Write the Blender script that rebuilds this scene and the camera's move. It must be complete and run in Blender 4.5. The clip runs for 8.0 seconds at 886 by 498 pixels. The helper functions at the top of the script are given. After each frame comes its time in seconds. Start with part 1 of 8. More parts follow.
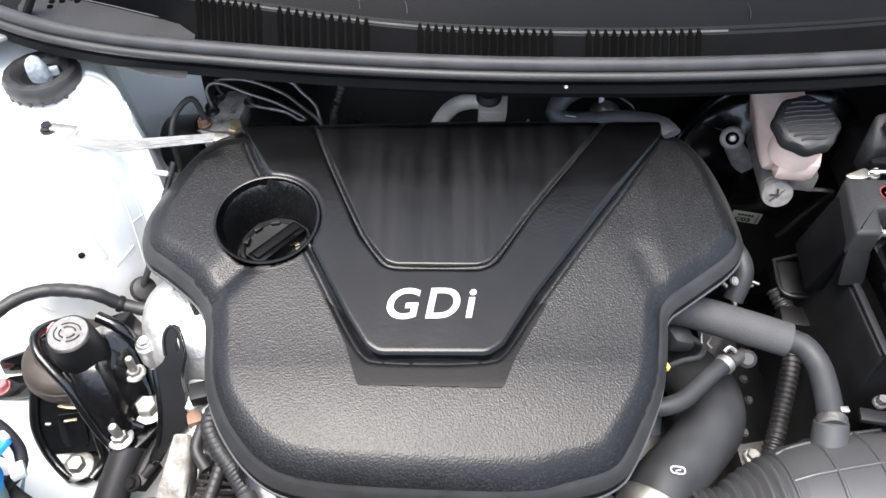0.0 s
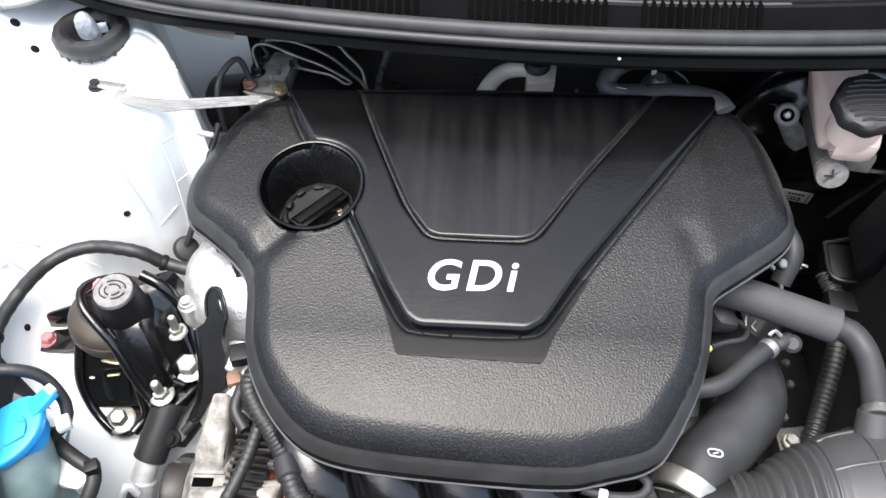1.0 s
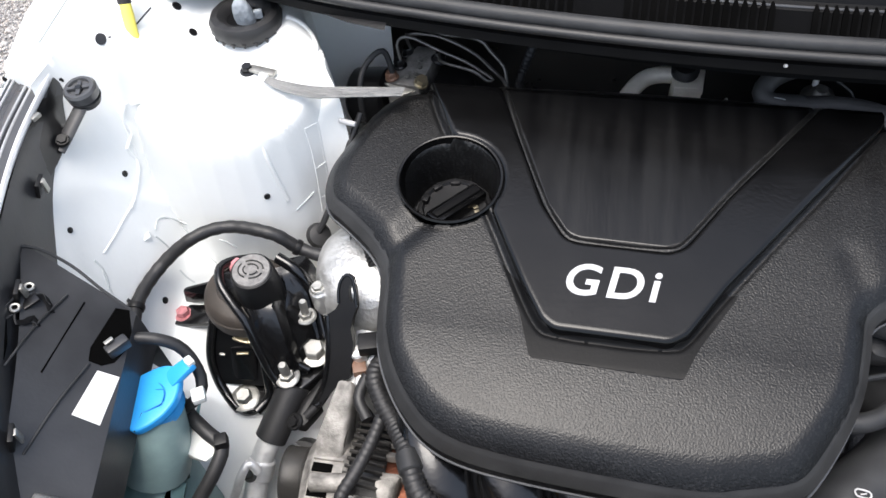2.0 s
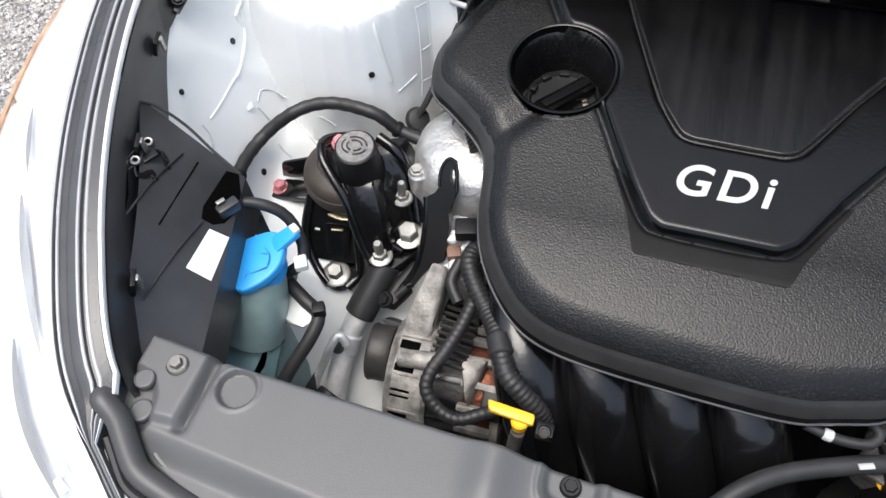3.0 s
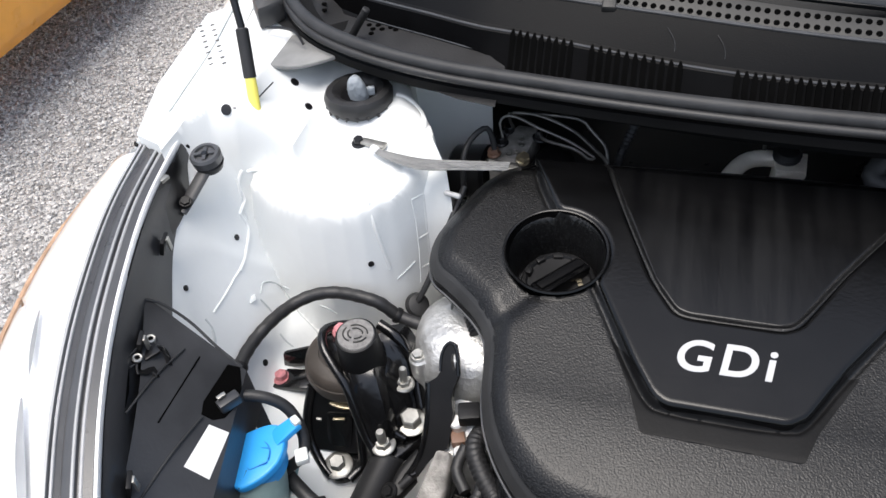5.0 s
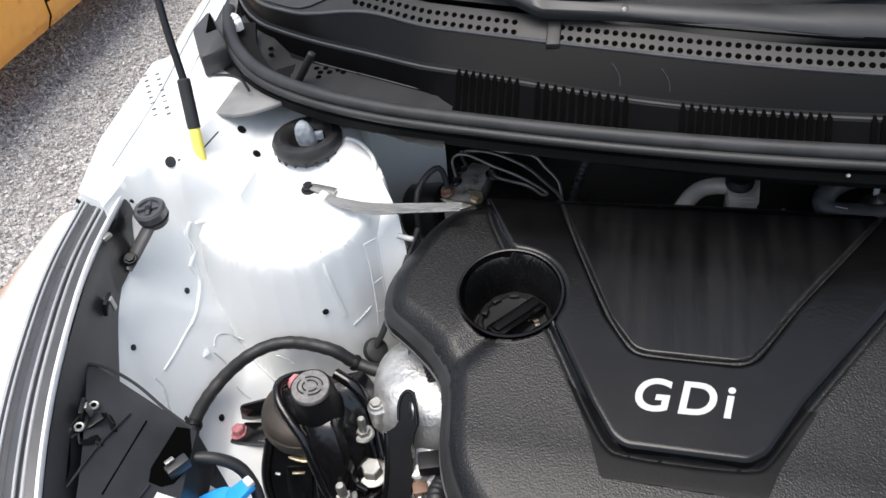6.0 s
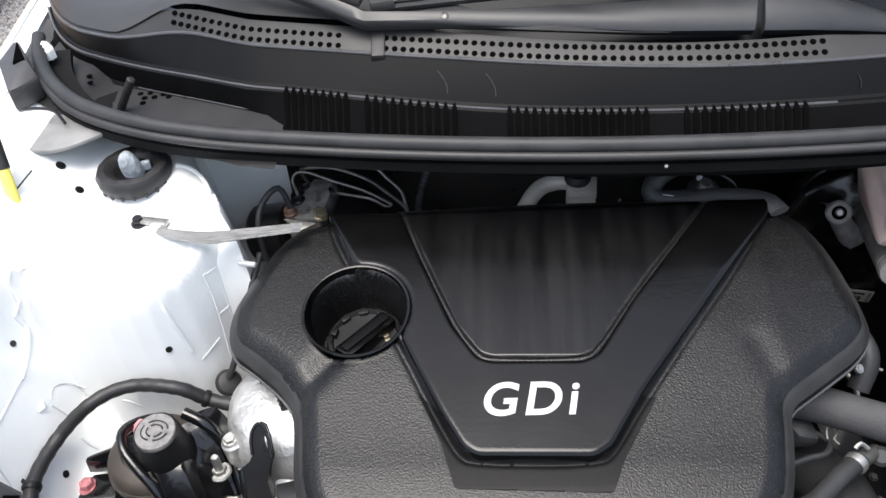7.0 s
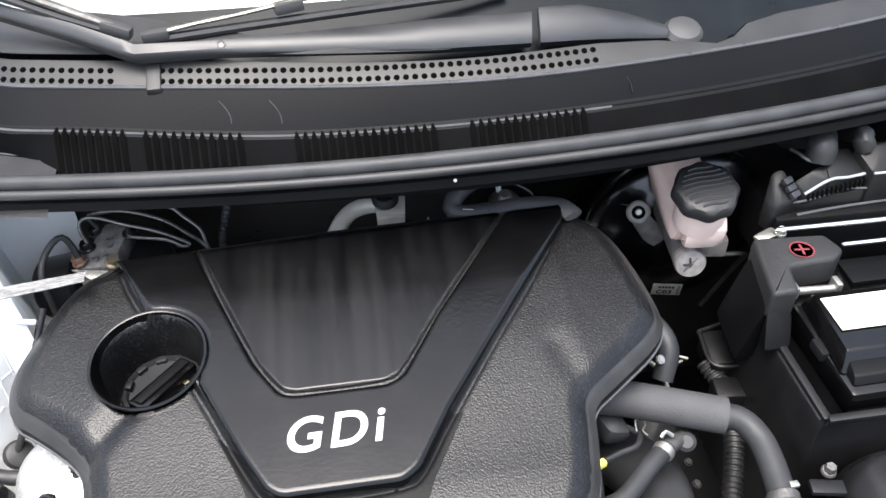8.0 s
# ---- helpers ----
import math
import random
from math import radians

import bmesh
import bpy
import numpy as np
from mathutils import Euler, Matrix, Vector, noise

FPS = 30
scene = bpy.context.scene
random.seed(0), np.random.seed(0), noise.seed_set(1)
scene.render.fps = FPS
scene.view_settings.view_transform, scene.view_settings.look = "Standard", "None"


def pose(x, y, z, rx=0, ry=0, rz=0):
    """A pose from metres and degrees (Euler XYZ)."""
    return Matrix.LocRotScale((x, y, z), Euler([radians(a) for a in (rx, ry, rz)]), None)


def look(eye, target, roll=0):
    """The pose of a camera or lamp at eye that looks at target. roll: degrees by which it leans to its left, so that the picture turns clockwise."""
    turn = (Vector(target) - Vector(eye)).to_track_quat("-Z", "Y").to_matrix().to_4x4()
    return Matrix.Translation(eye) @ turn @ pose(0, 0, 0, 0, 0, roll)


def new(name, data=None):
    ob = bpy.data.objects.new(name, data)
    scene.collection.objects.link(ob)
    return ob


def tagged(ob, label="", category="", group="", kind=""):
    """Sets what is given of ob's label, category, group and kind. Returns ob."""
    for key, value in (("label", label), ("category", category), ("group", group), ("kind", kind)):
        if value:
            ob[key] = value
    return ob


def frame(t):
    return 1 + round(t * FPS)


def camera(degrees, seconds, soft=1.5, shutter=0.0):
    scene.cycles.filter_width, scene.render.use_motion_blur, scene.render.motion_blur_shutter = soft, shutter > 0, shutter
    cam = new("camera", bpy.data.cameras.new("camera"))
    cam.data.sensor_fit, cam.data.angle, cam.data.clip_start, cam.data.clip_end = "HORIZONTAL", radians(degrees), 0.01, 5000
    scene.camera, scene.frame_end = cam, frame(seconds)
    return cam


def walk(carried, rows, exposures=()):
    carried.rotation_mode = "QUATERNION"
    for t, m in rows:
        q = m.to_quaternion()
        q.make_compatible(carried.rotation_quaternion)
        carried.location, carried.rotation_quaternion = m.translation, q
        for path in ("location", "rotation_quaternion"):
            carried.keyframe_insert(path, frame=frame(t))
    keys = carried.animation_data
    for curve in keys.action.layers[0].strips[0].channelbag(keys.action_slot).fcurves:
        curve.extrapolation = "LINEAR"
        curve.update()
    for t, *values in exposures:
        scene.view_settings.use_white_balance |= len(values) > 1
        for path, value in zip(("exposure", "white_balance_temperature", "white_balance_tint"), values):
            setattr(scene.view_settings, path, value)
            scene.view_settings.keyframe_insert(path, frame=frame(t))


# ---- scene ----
cam = camera(58.85, 8.0)
PATH = [
    (0, (0.0033, -0.5093, 1.3690), (0.0255, 0.8246, -0.1210), -0.08),
    (0.5, (0.0082, -0.5041, 1.3695), (0.0040, 0.7990, -0.1477), -0.39),
    (1, (-0.0049, -0.4981, 1.3694), (-0.0687, 0.7611, -0.1831), -0.90),
    (1.5, (-0.0158, -0.4961, 1.3690), (-0.1978, 0.7531, -0.1823), -3.22),
    (1.7, (-0.0275, -0.4952, 1.3628), (-0.2577, 0.7688, -0.1700), -3.92),
    (2.8, (-0.0903, -0.5271, 1.3429), (-0.4961, 0.6111, -0.2507), -5.50),
    (3, (-0.0946, -0.5303, 1.3406), (-0.4742, 0.5232, -0.3166), -5.15),
    (3.5, (-0.0957, -0.5365, 1.3423), (-0.4772, 0.4515, -0.3543), -6.82),
    (4, (-0.0962, -0.5374, 1.3450), (-0.5104, 0.5921, -0.2526), -5.77),
    (4.5, (-0.0961, -0.5306, 1.3422), (-0.5558, 0.7446, -0.1284), -6.50),
    (5, (-0.0922, -0.5279, 1.3485), (-0.5476, 0.8600, -0.0177), -6.14),
    (5.2, (-0.0900, -0.5259, 1.3506), (-0.5402, 0.8925, 0.0144), -6.26),
    (6.3, (-0.0596, -0.4910, 1.3541), (-0.4237, 0.9570, 0.0234), -7.66),
    (6.5, (-0.0500, -0.4876, 1.3536), (-0.3537, 0.9686, 0.0168), -7.44),
    (7, (-0.0247, -0.4760, 1.3544), (-0.1625, 0.9923, 0.0035), -5.61),
    (7.5, (0.0099, -0.4685, 1.3514), (0.0168, 1.0240, 0.0200), -4.47),
    (8, (0.0455, -0.4707, 1.3363), (0.2327, 1.0270, 0.0241), -2.80),
]
walk(cam, [(t, look(eye, target, roll)) for t, eye, target, roll in PATH],
     [(0, 1.93), (1.0, 1.75), (1.7, 1.27), (2.8, 0.87), (3.5, 0.8), (5.2, 0.7), (6.3, 0.76), (7.0, 1.16), (8, 1.95)])

# ---- world, sun, exposure ----
SUN_ELEVATION, SUN_ROTATION = radians(78), radians(217)
world = bpy.data.worlds.new("overcast_sky")
scene.world = world
world.use_nodes = True
wn = world.node_tree.nodes
sky = wn.new("ShaderNodeTexSky")
sky.sky_type, sky.sun_disc = "NISHITA", False
sky.sun_elevation, sky.sun_rotation = SUN_ELEVATION, SUN_ROTATION
sky.air_density, sky.dust_density, sky.ozone_density = 1.2, 4.0, 1.0
soft_sky = wn.new("ShaderNodeHueSaturation")
soft_sky.inputs["Saturation"].default_value = 0.75
world.node_tree.links.new(sky.outputs[0], soft_sky.inputs["Color"])
world.node_tree.links.new(soft_sky.outputs[0], wn["Background"].inputs["Color"])
wn["Background"].inputs["Strength"].default_value = 0.15
sun = new("sun", bpy.data.lights.new("sun", "SUN"))
sun.data.energy, sun.data.angle, sun.data.color = 1.6, radians(40), (1.0, 0.97, 0.93)
sun.matrix_world = pose(0, 0, 4, 0, 0, 0) @ look((math.sin(SUN_ROTATION) * math.cos(SUN_ELEVATION), math.cos(SUN_ROTATION) * math.cos(SUN_ELEVATION), math.sin(SUN_ELEVATION)), (0, 0, 0))
scene.view_settings.exposure = 1.35


# ---- materials ----
def material(name, color, rough=0.5, metal=0.0, vary=0.2, size=0.05, bump=0.15, grain=0.002, coat=0.0, spec=0.5, second=None, streak=None, detail=3, wear=0.1, flecks=None):
    """A node material: colour that varies over `size` metres, pale flecks, and a relief of `grain` metres."""
    m = bpy.data.materials.new(name)
    m.use_nodes = True
    n, link = m.node_tree.nodes, m.node_tree.links.new
    b = n["Principled BSDF"]
    co = n.new("ShaderNodeTexCoord")
    big = n.new("ShaderNodeTexNoise")
    big.inputs["Scale"].default_value, big.inputs["Detail"].default_value = 1 / size, 5
    if streak:
        along = n.new("ShaderNodeMapping")
        along.inputs["Scale"].default_value = streak
        link(co.outputs["Object"], along.inputs["Vector"])
        link(along.outputs["Vector"], big.inputs["Vector"])
    else:
        link(co.outputs["Object"], big.inputs["Vector"])
    ramp = n.new("ShaderNodeValToRGB")
    lo = second or [c * (1 - vary) for c in color]
    hi = [min(1, c * (1 + vary)) for c in color]
    ramp.color_ramp.elements[0].color, ramp.color_ramp.elements[1].color = (*lo, 1), (*hi, 1)
    ramp.color_ramp.elements[0].position, ramp.color_ramp.elements[1].position = 0.32, 0.68
    link(big.outputs["Fac"], ramp.inputs["Fac"])
    if flecks:
        # pale flecks over the grain, thicker in some places than in others
        fleck = n.new("ShaderNodeTexNoise")
        fleck.inputs["Scale"].default_value, fleck.inputs["Detail"].default_value = 420, 1.0
        link(co.outputs["Object"], fleck.inputs["Vector"])
        patch = n.new("ShaderNodeTexNoise")
        patch.inputs["Scale"].default_value, patch.inputs["Detail"].default_value = 22, 2.0
        link(co.outputs["Object"], patch.inputs["Vector"])
        total = n.new("ShaderNodeMath")
        total.operation, total.inputs[1].default_value = "MULTIPLY_ADD", 0.35
        link(patch.outputs["Fac"], total.inputs[0])
        link(fleck.outputs["Fac"], total.inputs[2])
        edge = n.new("ShaderNodeMapRange")
        edge.inputs["From Min"].default_value, edge.inputs["From Max"].default_value = 0.68, 0.86
        link(total.outputs["Value"], edge.inputs["Value"])
        mix = n.new("ShaderNodeMix")
        mix.data_type = "RGBA"
        link(edge.outputs["Result"], mix.inputs["Factor"])
        link(ramp.outputs["Color"], mix.inputs["A"])
        mix.inputs["B"].default_value = (*flecks, 1)
        link(mix.outputs["Result"], b.inputs["Base Color"])
    else:
        link(ramp.outputs["Color"], b.inputs["Base Color"])
    rr = n.new("ShaderNodeMapRange")
    rr.inputs["To Min"].default_value, rr.inputs["To Max"].default_value = max(0.02, rough - wear), min(1, rough + wear)
    link(big.outputs["Fac"], rr.inputs["Value"])
    link(rr.outputs["Result"], b.inputs["Roughness"])
    b.inputs["Metallic"].default_value = metal
    b.inputs["Coat Weight"].default_value = coat
    b.inputs["Coat Roughness"].default_value = 0.05
    b.inputs["Specular IOR Level"].default_value = spec
    if bump:
        fine = n.new("ShaderNodeTexNoise")
        fine.inputs["Scale"].default_value, fine.inputs["Detail"].default_value = 0.7 / grain, detail
        if streak:
            mp = n.new("ShaderNodeMapping")
            mp.inputs["Scale"].default_value = streak
            link(co.outputs["Object"], mp.inputs["Vector"])
            link(mp.outputs["Vector"], fine.inputs["Vector"])
        else:
            link(co.outputs["Object"], fine.inputs["Vector"])
        bp = n.new("ShaderNodeBump")
        bp.inputs["Strength"].default_value, bp.inputs["Distance"].default_value = bump, grain
        link(fine.outputs["Fac"], bp.inputs["Height"])
        link(bp.outputs["Normal"], b.inputs["Normal"])
    return m


M_PANEL = material("satin_black_plastic", (0.0024, 0.0024, 0.0026), 0.18, bump=0.03, grain=0.003, vary=0.3, spec=0.36, wear=0.04, size=0.03)
M_RIM = material("sky_paled_edge_plastic", (0.023, 0.023, 0.0232), 0.42, bump=0.05, grain=0.0012, vary=0.25, spec=0.42, wear=0.04, size=0.03)
M_STEP = material("matt_step_plastic", (0.0050, 0.0050, 0.0053), 0.42, bump=0.06, grain=0.002, vary=0.3, spec=0.14, size=0.03)
M_COVER = material("grained_black_plastic", (0.0038, 0.0038, 0.0041), 0.36, bump=0.36, grain=0.0012, vary=0.25, detail=1.0, spec=0.38, wear=0.05, flecks=(0.012, 0.0123, 0.0127))
M_INSERT = material("wiped_black_plastic", (0.0052, 0.0052, 0.0054), 0.21, bump=0.12, grain=0.0016, vary=0.25, second=(0.0020, 0.0020, 0.0023), streak=(1.0, 0.10, 0.10), size=0.014, spec=0.36, wear=0.06, detail=2)
M_BLACK = material("black_moulded_plastic", (0.007, 0.007, 0.0075), 0.45, bump=0.12, grain=0.0012, vary=0.3, spec=0.3)
M_DARK = material("black_painted_steel", (0.0055, 0.0055, 0.0062), 0.3, bump=0.05, vary=0.3)
M_GREYPL = material("grey_black_cover_plastic", (0.048, 0.048, 0.049), 0.42, bump=0.15, grain=0.0008, vary=0.1, size=0.12)
M_SLAM = material("grey_moulded_plastic", (0.094, 0.095, 0.096), 0.42, bump=0.15, grain=0.0008, vary=0.08, size=0.12)
M_SHIELD = material("satin_shield_plastic", (0.034, 0.035, 0.038), 0.38, bump=0.06, vary=0.35, size=0.06, wear=0.12)
M_WORN = material("worn_grey_casting", (0.17, 0.165, 0.16), 0.55, bump=0.5, grain=0.002, vary=0.3, size=0.006)
M_COWL = material("weathered_cowl_plastic", (0.0040, 0.0042, 0.0047), 0.42, bump=0.15, grain=0.001, vary=0.25, size=0.2, spec=0.11)
M_BAND = material("lighter_cowl_plastic", (0.014, 0.0145, 0.015), 0.5, bump=0.12, grain=0.001, vary=0.3, size=0.04, spec=0.45)
M_RISER = material("shade_dulled_riser_plastic", (0.0040, 0.0041, 0.0045), 0.8, bump=0.1, grain=0.001, vary=0.25, spec=0.03)
M_SCUFF = material("pale_scuff", (0.045, 0.045, 0.046), 0.6, bump=0.3, vary=0.4, size=0.004)
M_TRAY = material("dusty_tray_lit_lid_plastic", (0.013, 0.013, 0.014), 0.6, bump=0.15, vary=0.2, size=0.03)
M_FLAP = material("weathered_grey_rubber", (0.22, 0.22, 0.215), 0.6, bump=0.1, vary=0.12, size=0.02)
M_WIPER = material("satin_black_wiper_paint", (0.024, 0.025, 0.027), 0.4, bump=0.05, vary=0.15)
M_RUBBER = material("black_rubber", (0.018, 0.018, 0.019), 0.5, bump=0.12, grain=0.0015, vary=0.3)
M_HOSE = material("dusty_grey_rubber", (0.028, 0.029, 0.031), 0.5, bump=0.15, grain=0.001, vary=0.25, size=0.03, spec=0.35)
M_FOAM = material("foam_insulation_grey", (0.048, 0.048, 0.050), 0.75, bump=0.4, grain=0.0012, vary=0.2)
M_GLOSS = material("gloss_black_enamel", (0.005, 0.005, 0.0055), 0.2, bump=0.06, grain=0.006, vary=0.3, coat=0.2)
M_WHITE = material("white_car_paint", (0.80, 0.825, 0.825), 0.28, bump=0.03, grain=0.004, vary=0.03, size=0.3, coat=0.6)
M_PRIMER = material("white_inner_panel_paint", (0.80, 0.817, 0.81), 0.5, bump=0.05, grain=0.006, vary=0.05, size=0.1, spec=0.35)
M_ALU = material("cast_aluminium", (0.78, 0.78, 0.77), 0.45, metal=0.5, bump=0.12, grain=0.003, vary=0.2, size=0.02)
M_ALTER = material("oxidised_aluminium", (0.25, 0.24, 0.225), 0.6, metal=0.35, bump=0.4, grain=0.002, vary=0.5, size=0.015)
M_STEEL = material("zinc_plated_steel", (0.40, 0.395, 0.37), 0.42, metal=0.85, bump=0.15, grain=0.001, vary=0.2, size=0.01)
M_BRIGHT = material("bright_cast_metal", (0.90, 0.84, 0.74), 0.4, metal=0.15, bump=0.15, grain=0.003, vary=0.12, size=0.02)
M_CHROME = material("bright_metal", (0.85, 0.85, 0.85), 0.12, metal=1.0, bump=0.02, vary=0.05)
M_CAST = material("dark_oily_casting", (0.02, 0.0195, 0.019), 0.5, metal=0.2, bump=0.3, grain=0.003, vary=0.4, size=0.03)
M_MATTE = material("matte_black_paint", (0.0035, 0.0035, 0.0038), 0.75, bump=0.05, vary=0.3, spec=0.2)
M_DULL = material("dull_grey_steel", (0.17, 0.165, 0.155), 0.45, metal=0.8, bump=0.3, grain=0.002, vary=0.35, size=0.02)
M_COPPER = material("copper_winding", (0.20, 0.075, 0.045), 0.4, metal=0.8, bump=0.5, grain=0.002)
M_RED = material("red_paint_mark", (0.17, 0.025, 0.032), 0.6, bump=0.1)
M_PINKBOLT = material("pink_marked_steel", (0.62, 0.25, 0.27), 0.4, metal=0.4, bump=0.2, vary=0.3, size=0.008)
M_BLUE = material("blue_plastic", (0.03, 0.33, 0.78), 0.36, bump=0.06, vary=0.08)
M_BLUEMARK = material("darker_blue_relief", (0.02, 0.20, 0.52), 0.4, bump=0.0, vary=0.05)
M_YELLOW = material("yellow_plastic", (0.88, 0.48, 0.02), 0.4, bump=0.06, vary=0.08)
M_LEMON = material("lemon_plastic", (0.90, 0.80, 0.16), 0.45, bump=0.06, vary=0.08)
M_TAXI = material("orange_yellow_car_paint", (0.85, 0.36, 0.03), 0.3, bump=0.02, vary=0.05, coat=0.6)
M_BROWN = material("brown_connector_plastic", (0.16, 0.09, 0.06), 0.5, bump=0.1)
M_PAPER = material("white_sticker", (0.82, 0.82, 0.80), 0.5, bump=0.02, vary=0.03)
M_LABEL = material("pale_yellow_label", (0.80, 0.80, 0.66), 0.4, bump=0.02, vary=0.06)
M_INK = material("black_ink", (0.02, 0.02, 0.02), 0.6, bump=0.0)
M_LETTER = material("white_lettering", (0.46, 0.46, 0.465), 0.4, bump=0.0, vary=0.02)
M_BRAID = material("braided_tinned_strap", (0.20, 0.20, 0.195), 0.55, metal=0.0, bump=1.0, grain=0.003, vary=0.25, size=0.01, streak=(0.15, 1.0, 1.0))
M_DOME = material("brownish_black_rubber", (0.045, 0.037, 0.031), 0.55, bump=0.1, vary=0.2, size=0.02)
M_CONE = material("bluish_grey_cap", (0.27, 0.30, 0.33), 0.6, bump=0.5, grain=0.003, vary=0.25, size=0.01)
M_RESV = material("cream_pink_translucent_plastic", (0.93, 0.72, 0.64), 0.42, bump=0.1, grain=0.003, vary=0.08, size=0.03)
M_TANK = material("milky_green_tank_plastic", (0.15, 0.26, 0.265), 0.35, bump=0.08, vary=0.2, size=0.05)
M_MILK = material("milky_pale_plastic", (0.24, 0.34, 0.335), 0.38, bump=0.06, vary=0.15, size=0.03)
M_NECK = material("milky_white_plastic", (0.66, 0.68, 0.66), 0.4, bump=0.06, vary=0.1)
M_BRASS = material("brass_yellow_plating", (0.55, 0.48, 0.34), 0.35, metal=0.9, bump=0.1)
# black for thin pieces laid on surfaces to stand for dark openings
M_VOID = material("painted_opening_black", (0.003, 0.003, 0.003), 1.0, bump=0.0, spec=0.0)
M_REFL = material("satin_silver_reflector", (0.92, 0.93, 0.93), 0.38, metal=0.2, bump=0.05, vary=0.06)
M_RAIL = material("grooved_grey_plastic", (0.060, 0.061, 0.064), 0.3, bump=0.05, vary=0.15, size=0.03)
M_BEAD = material("pale_moulded_bead", (0.34, 0.345, 0.35), 0.35, bump=0.05, vary=0.1)
M_RAW = material("raw_cast_aluminium", (0.60, 0.60, 0.59), 0.42, metal=0.75, bump=0.35, grain=0.004, vary=0.18, size=0.015)
M_CAP = material("dull_black_cap_plastic", (0.0035, 0.0035, 0.004), 0.6, bump=0.1, vary=0.3, spec=0.12)
M_ENDPL = material("satin_dark_grey_plastic", (0.036, 0.036, 0.037), 0.42, bump=0.1, grain=0.001, vary=0.15, size=0.08, spec=0.4)
M_BLADE = material("grey_strip_plastic", (0.30, 0.31, 0.32), 0.35, bump=0.05, vary=0.1)
M_FRIT = material("black_glass_border", (0.006, 0.008, 0.010), 0.3, bump=0.0, spec=0.12)
M_DRUM = material("worn_pulley_steel", (0.05, 0.048, 0.046), 0.5, metal=0.3, bump=0.1, vary=0.2, size=0.02)
M_GREYALU = material("grey_brake_casting", (0.36, 0.34, 0.325), 0.5, metal=0.15, bump=0.3, grain=0.002, vary=0.2, size=0.01)
M_TAN = material("tan_edge_plastic", (0.42, 0.27, 0.17), 0.5, bump=0.1, vary=0.3, size=0.02)
M_TYRE = material("tyre_rubber", (0.02, 0.02, 0.02), 0.8, bump=0.4, grain=0.004)
M_SEALER = material("grey_seam_sealer", (0.55, 0.58, 0.58), 0.55, bump=0.3, grain=0.002, vary=0.08)
for soft, weight in ((M_RESV, 0.35), (M_TANK, 0.3), (M_NECK, 0.3)):
    pb = soft.node_tree.nodes["Principled BSDF"]
    pb.inputs["Subsurface Weight"].default_value = weight
    pb.inputs["Subsurface Radius"].default_value = (0.01, 0.007, 0.006)


def glass(name, color, rough=0.02):
    m = bpy.data.materials.new(name)
    m.use_nodes = True
    b = m.node_tree.nodes["Principled BSDF"]
    b.inputs["Base Color"].default_value = (*color, 1)
    b.inputs["Roughness"].default_value, b.inputs["IOR"].default_value = rough, 1.45
    b.inputs["Transmission Weight"].default_value = 1.0
    return m


M_LENS = glass("clear_lamp_lens", (0.98, 0.98, 0.98))
M_LENS.node_tree.nodes["Principled BSDF"].inputs["IOR"].default_value = 1.15
M_GLASS = glass("windscreen_glass", (0.80, 0.88, 0.86))


def gravel_material():
    m = bpy.data.materials.new("grey_gravel")
    m.use_nodes = True
    n, link = m.node_tree.nodes, m.node_tree.links.new
    b = n["Principled BSDF"]
    co = n.new("ShaderNodeTexCoord")
    vor = n.new("ShaderNodeTexVoronoi")
    vor.inputs["Scale"].default_value = 90
    link(co.outputs["Object"], vor.inputs["Vector"])
    ramp = n.new("ShaderNodeValToRGB")
    ramp.color_ramp.elements[0].color, ramp.color_ramp.elements[1].color = (0.17, 0.167, 0.164, 1), (0.58, 0.57, 0.56, 1)
    sep = n.new("ShaderNodeSeparateColor")
    link(vor.outputs["Color"], sep.inputs[0])
    link(sep.outputs[0], ramp.inputs["Fac"])
    link(ramp.outputs["Color"], b.inputs["Base Color"])
    bp = n.new("ShaderNodeBump")
    bp.inputs["Strength"].default_value, bp.inputs["Distance"].default_value = 1.0, 0.012
    bp.invert = True
    link(vor.outputs["Distance"], bp.inputs["Height"])
    link(bp.outputs["Normal"], b.inputs["Normal"])
    b.inputs["Roughness"].default_value = 0.85
    return m


def stone_material():
    m = bpy.data.materials.new("crushed_stone")
    m.use_nodes = True
    n, link = m.node_tree.nodes, m.node_tree.links.new
    geo = n.new("ShaderNodeNewGeometry")
    ramp = n.new("ShaderNodeValToRGB")
    ramp.color_ramp.elements[0].color, ramp.color_ramp.elements[1].color = (0.20, 0.195, 0.19, 1), (0.72, 0.70, 0.68, 1)
    link(geo.outputs["Random Per Island"], ramp.inputs["Fac"])
    link(ramp.outputs["Color"], n["Principled BSDF"].inputs["Base Color"])
    n["Principled BSDF"].inputs["Roughness"].default_value = 0.85
    return m


M_GRAVEL, M_STONE = gravel_material(), stone_material()


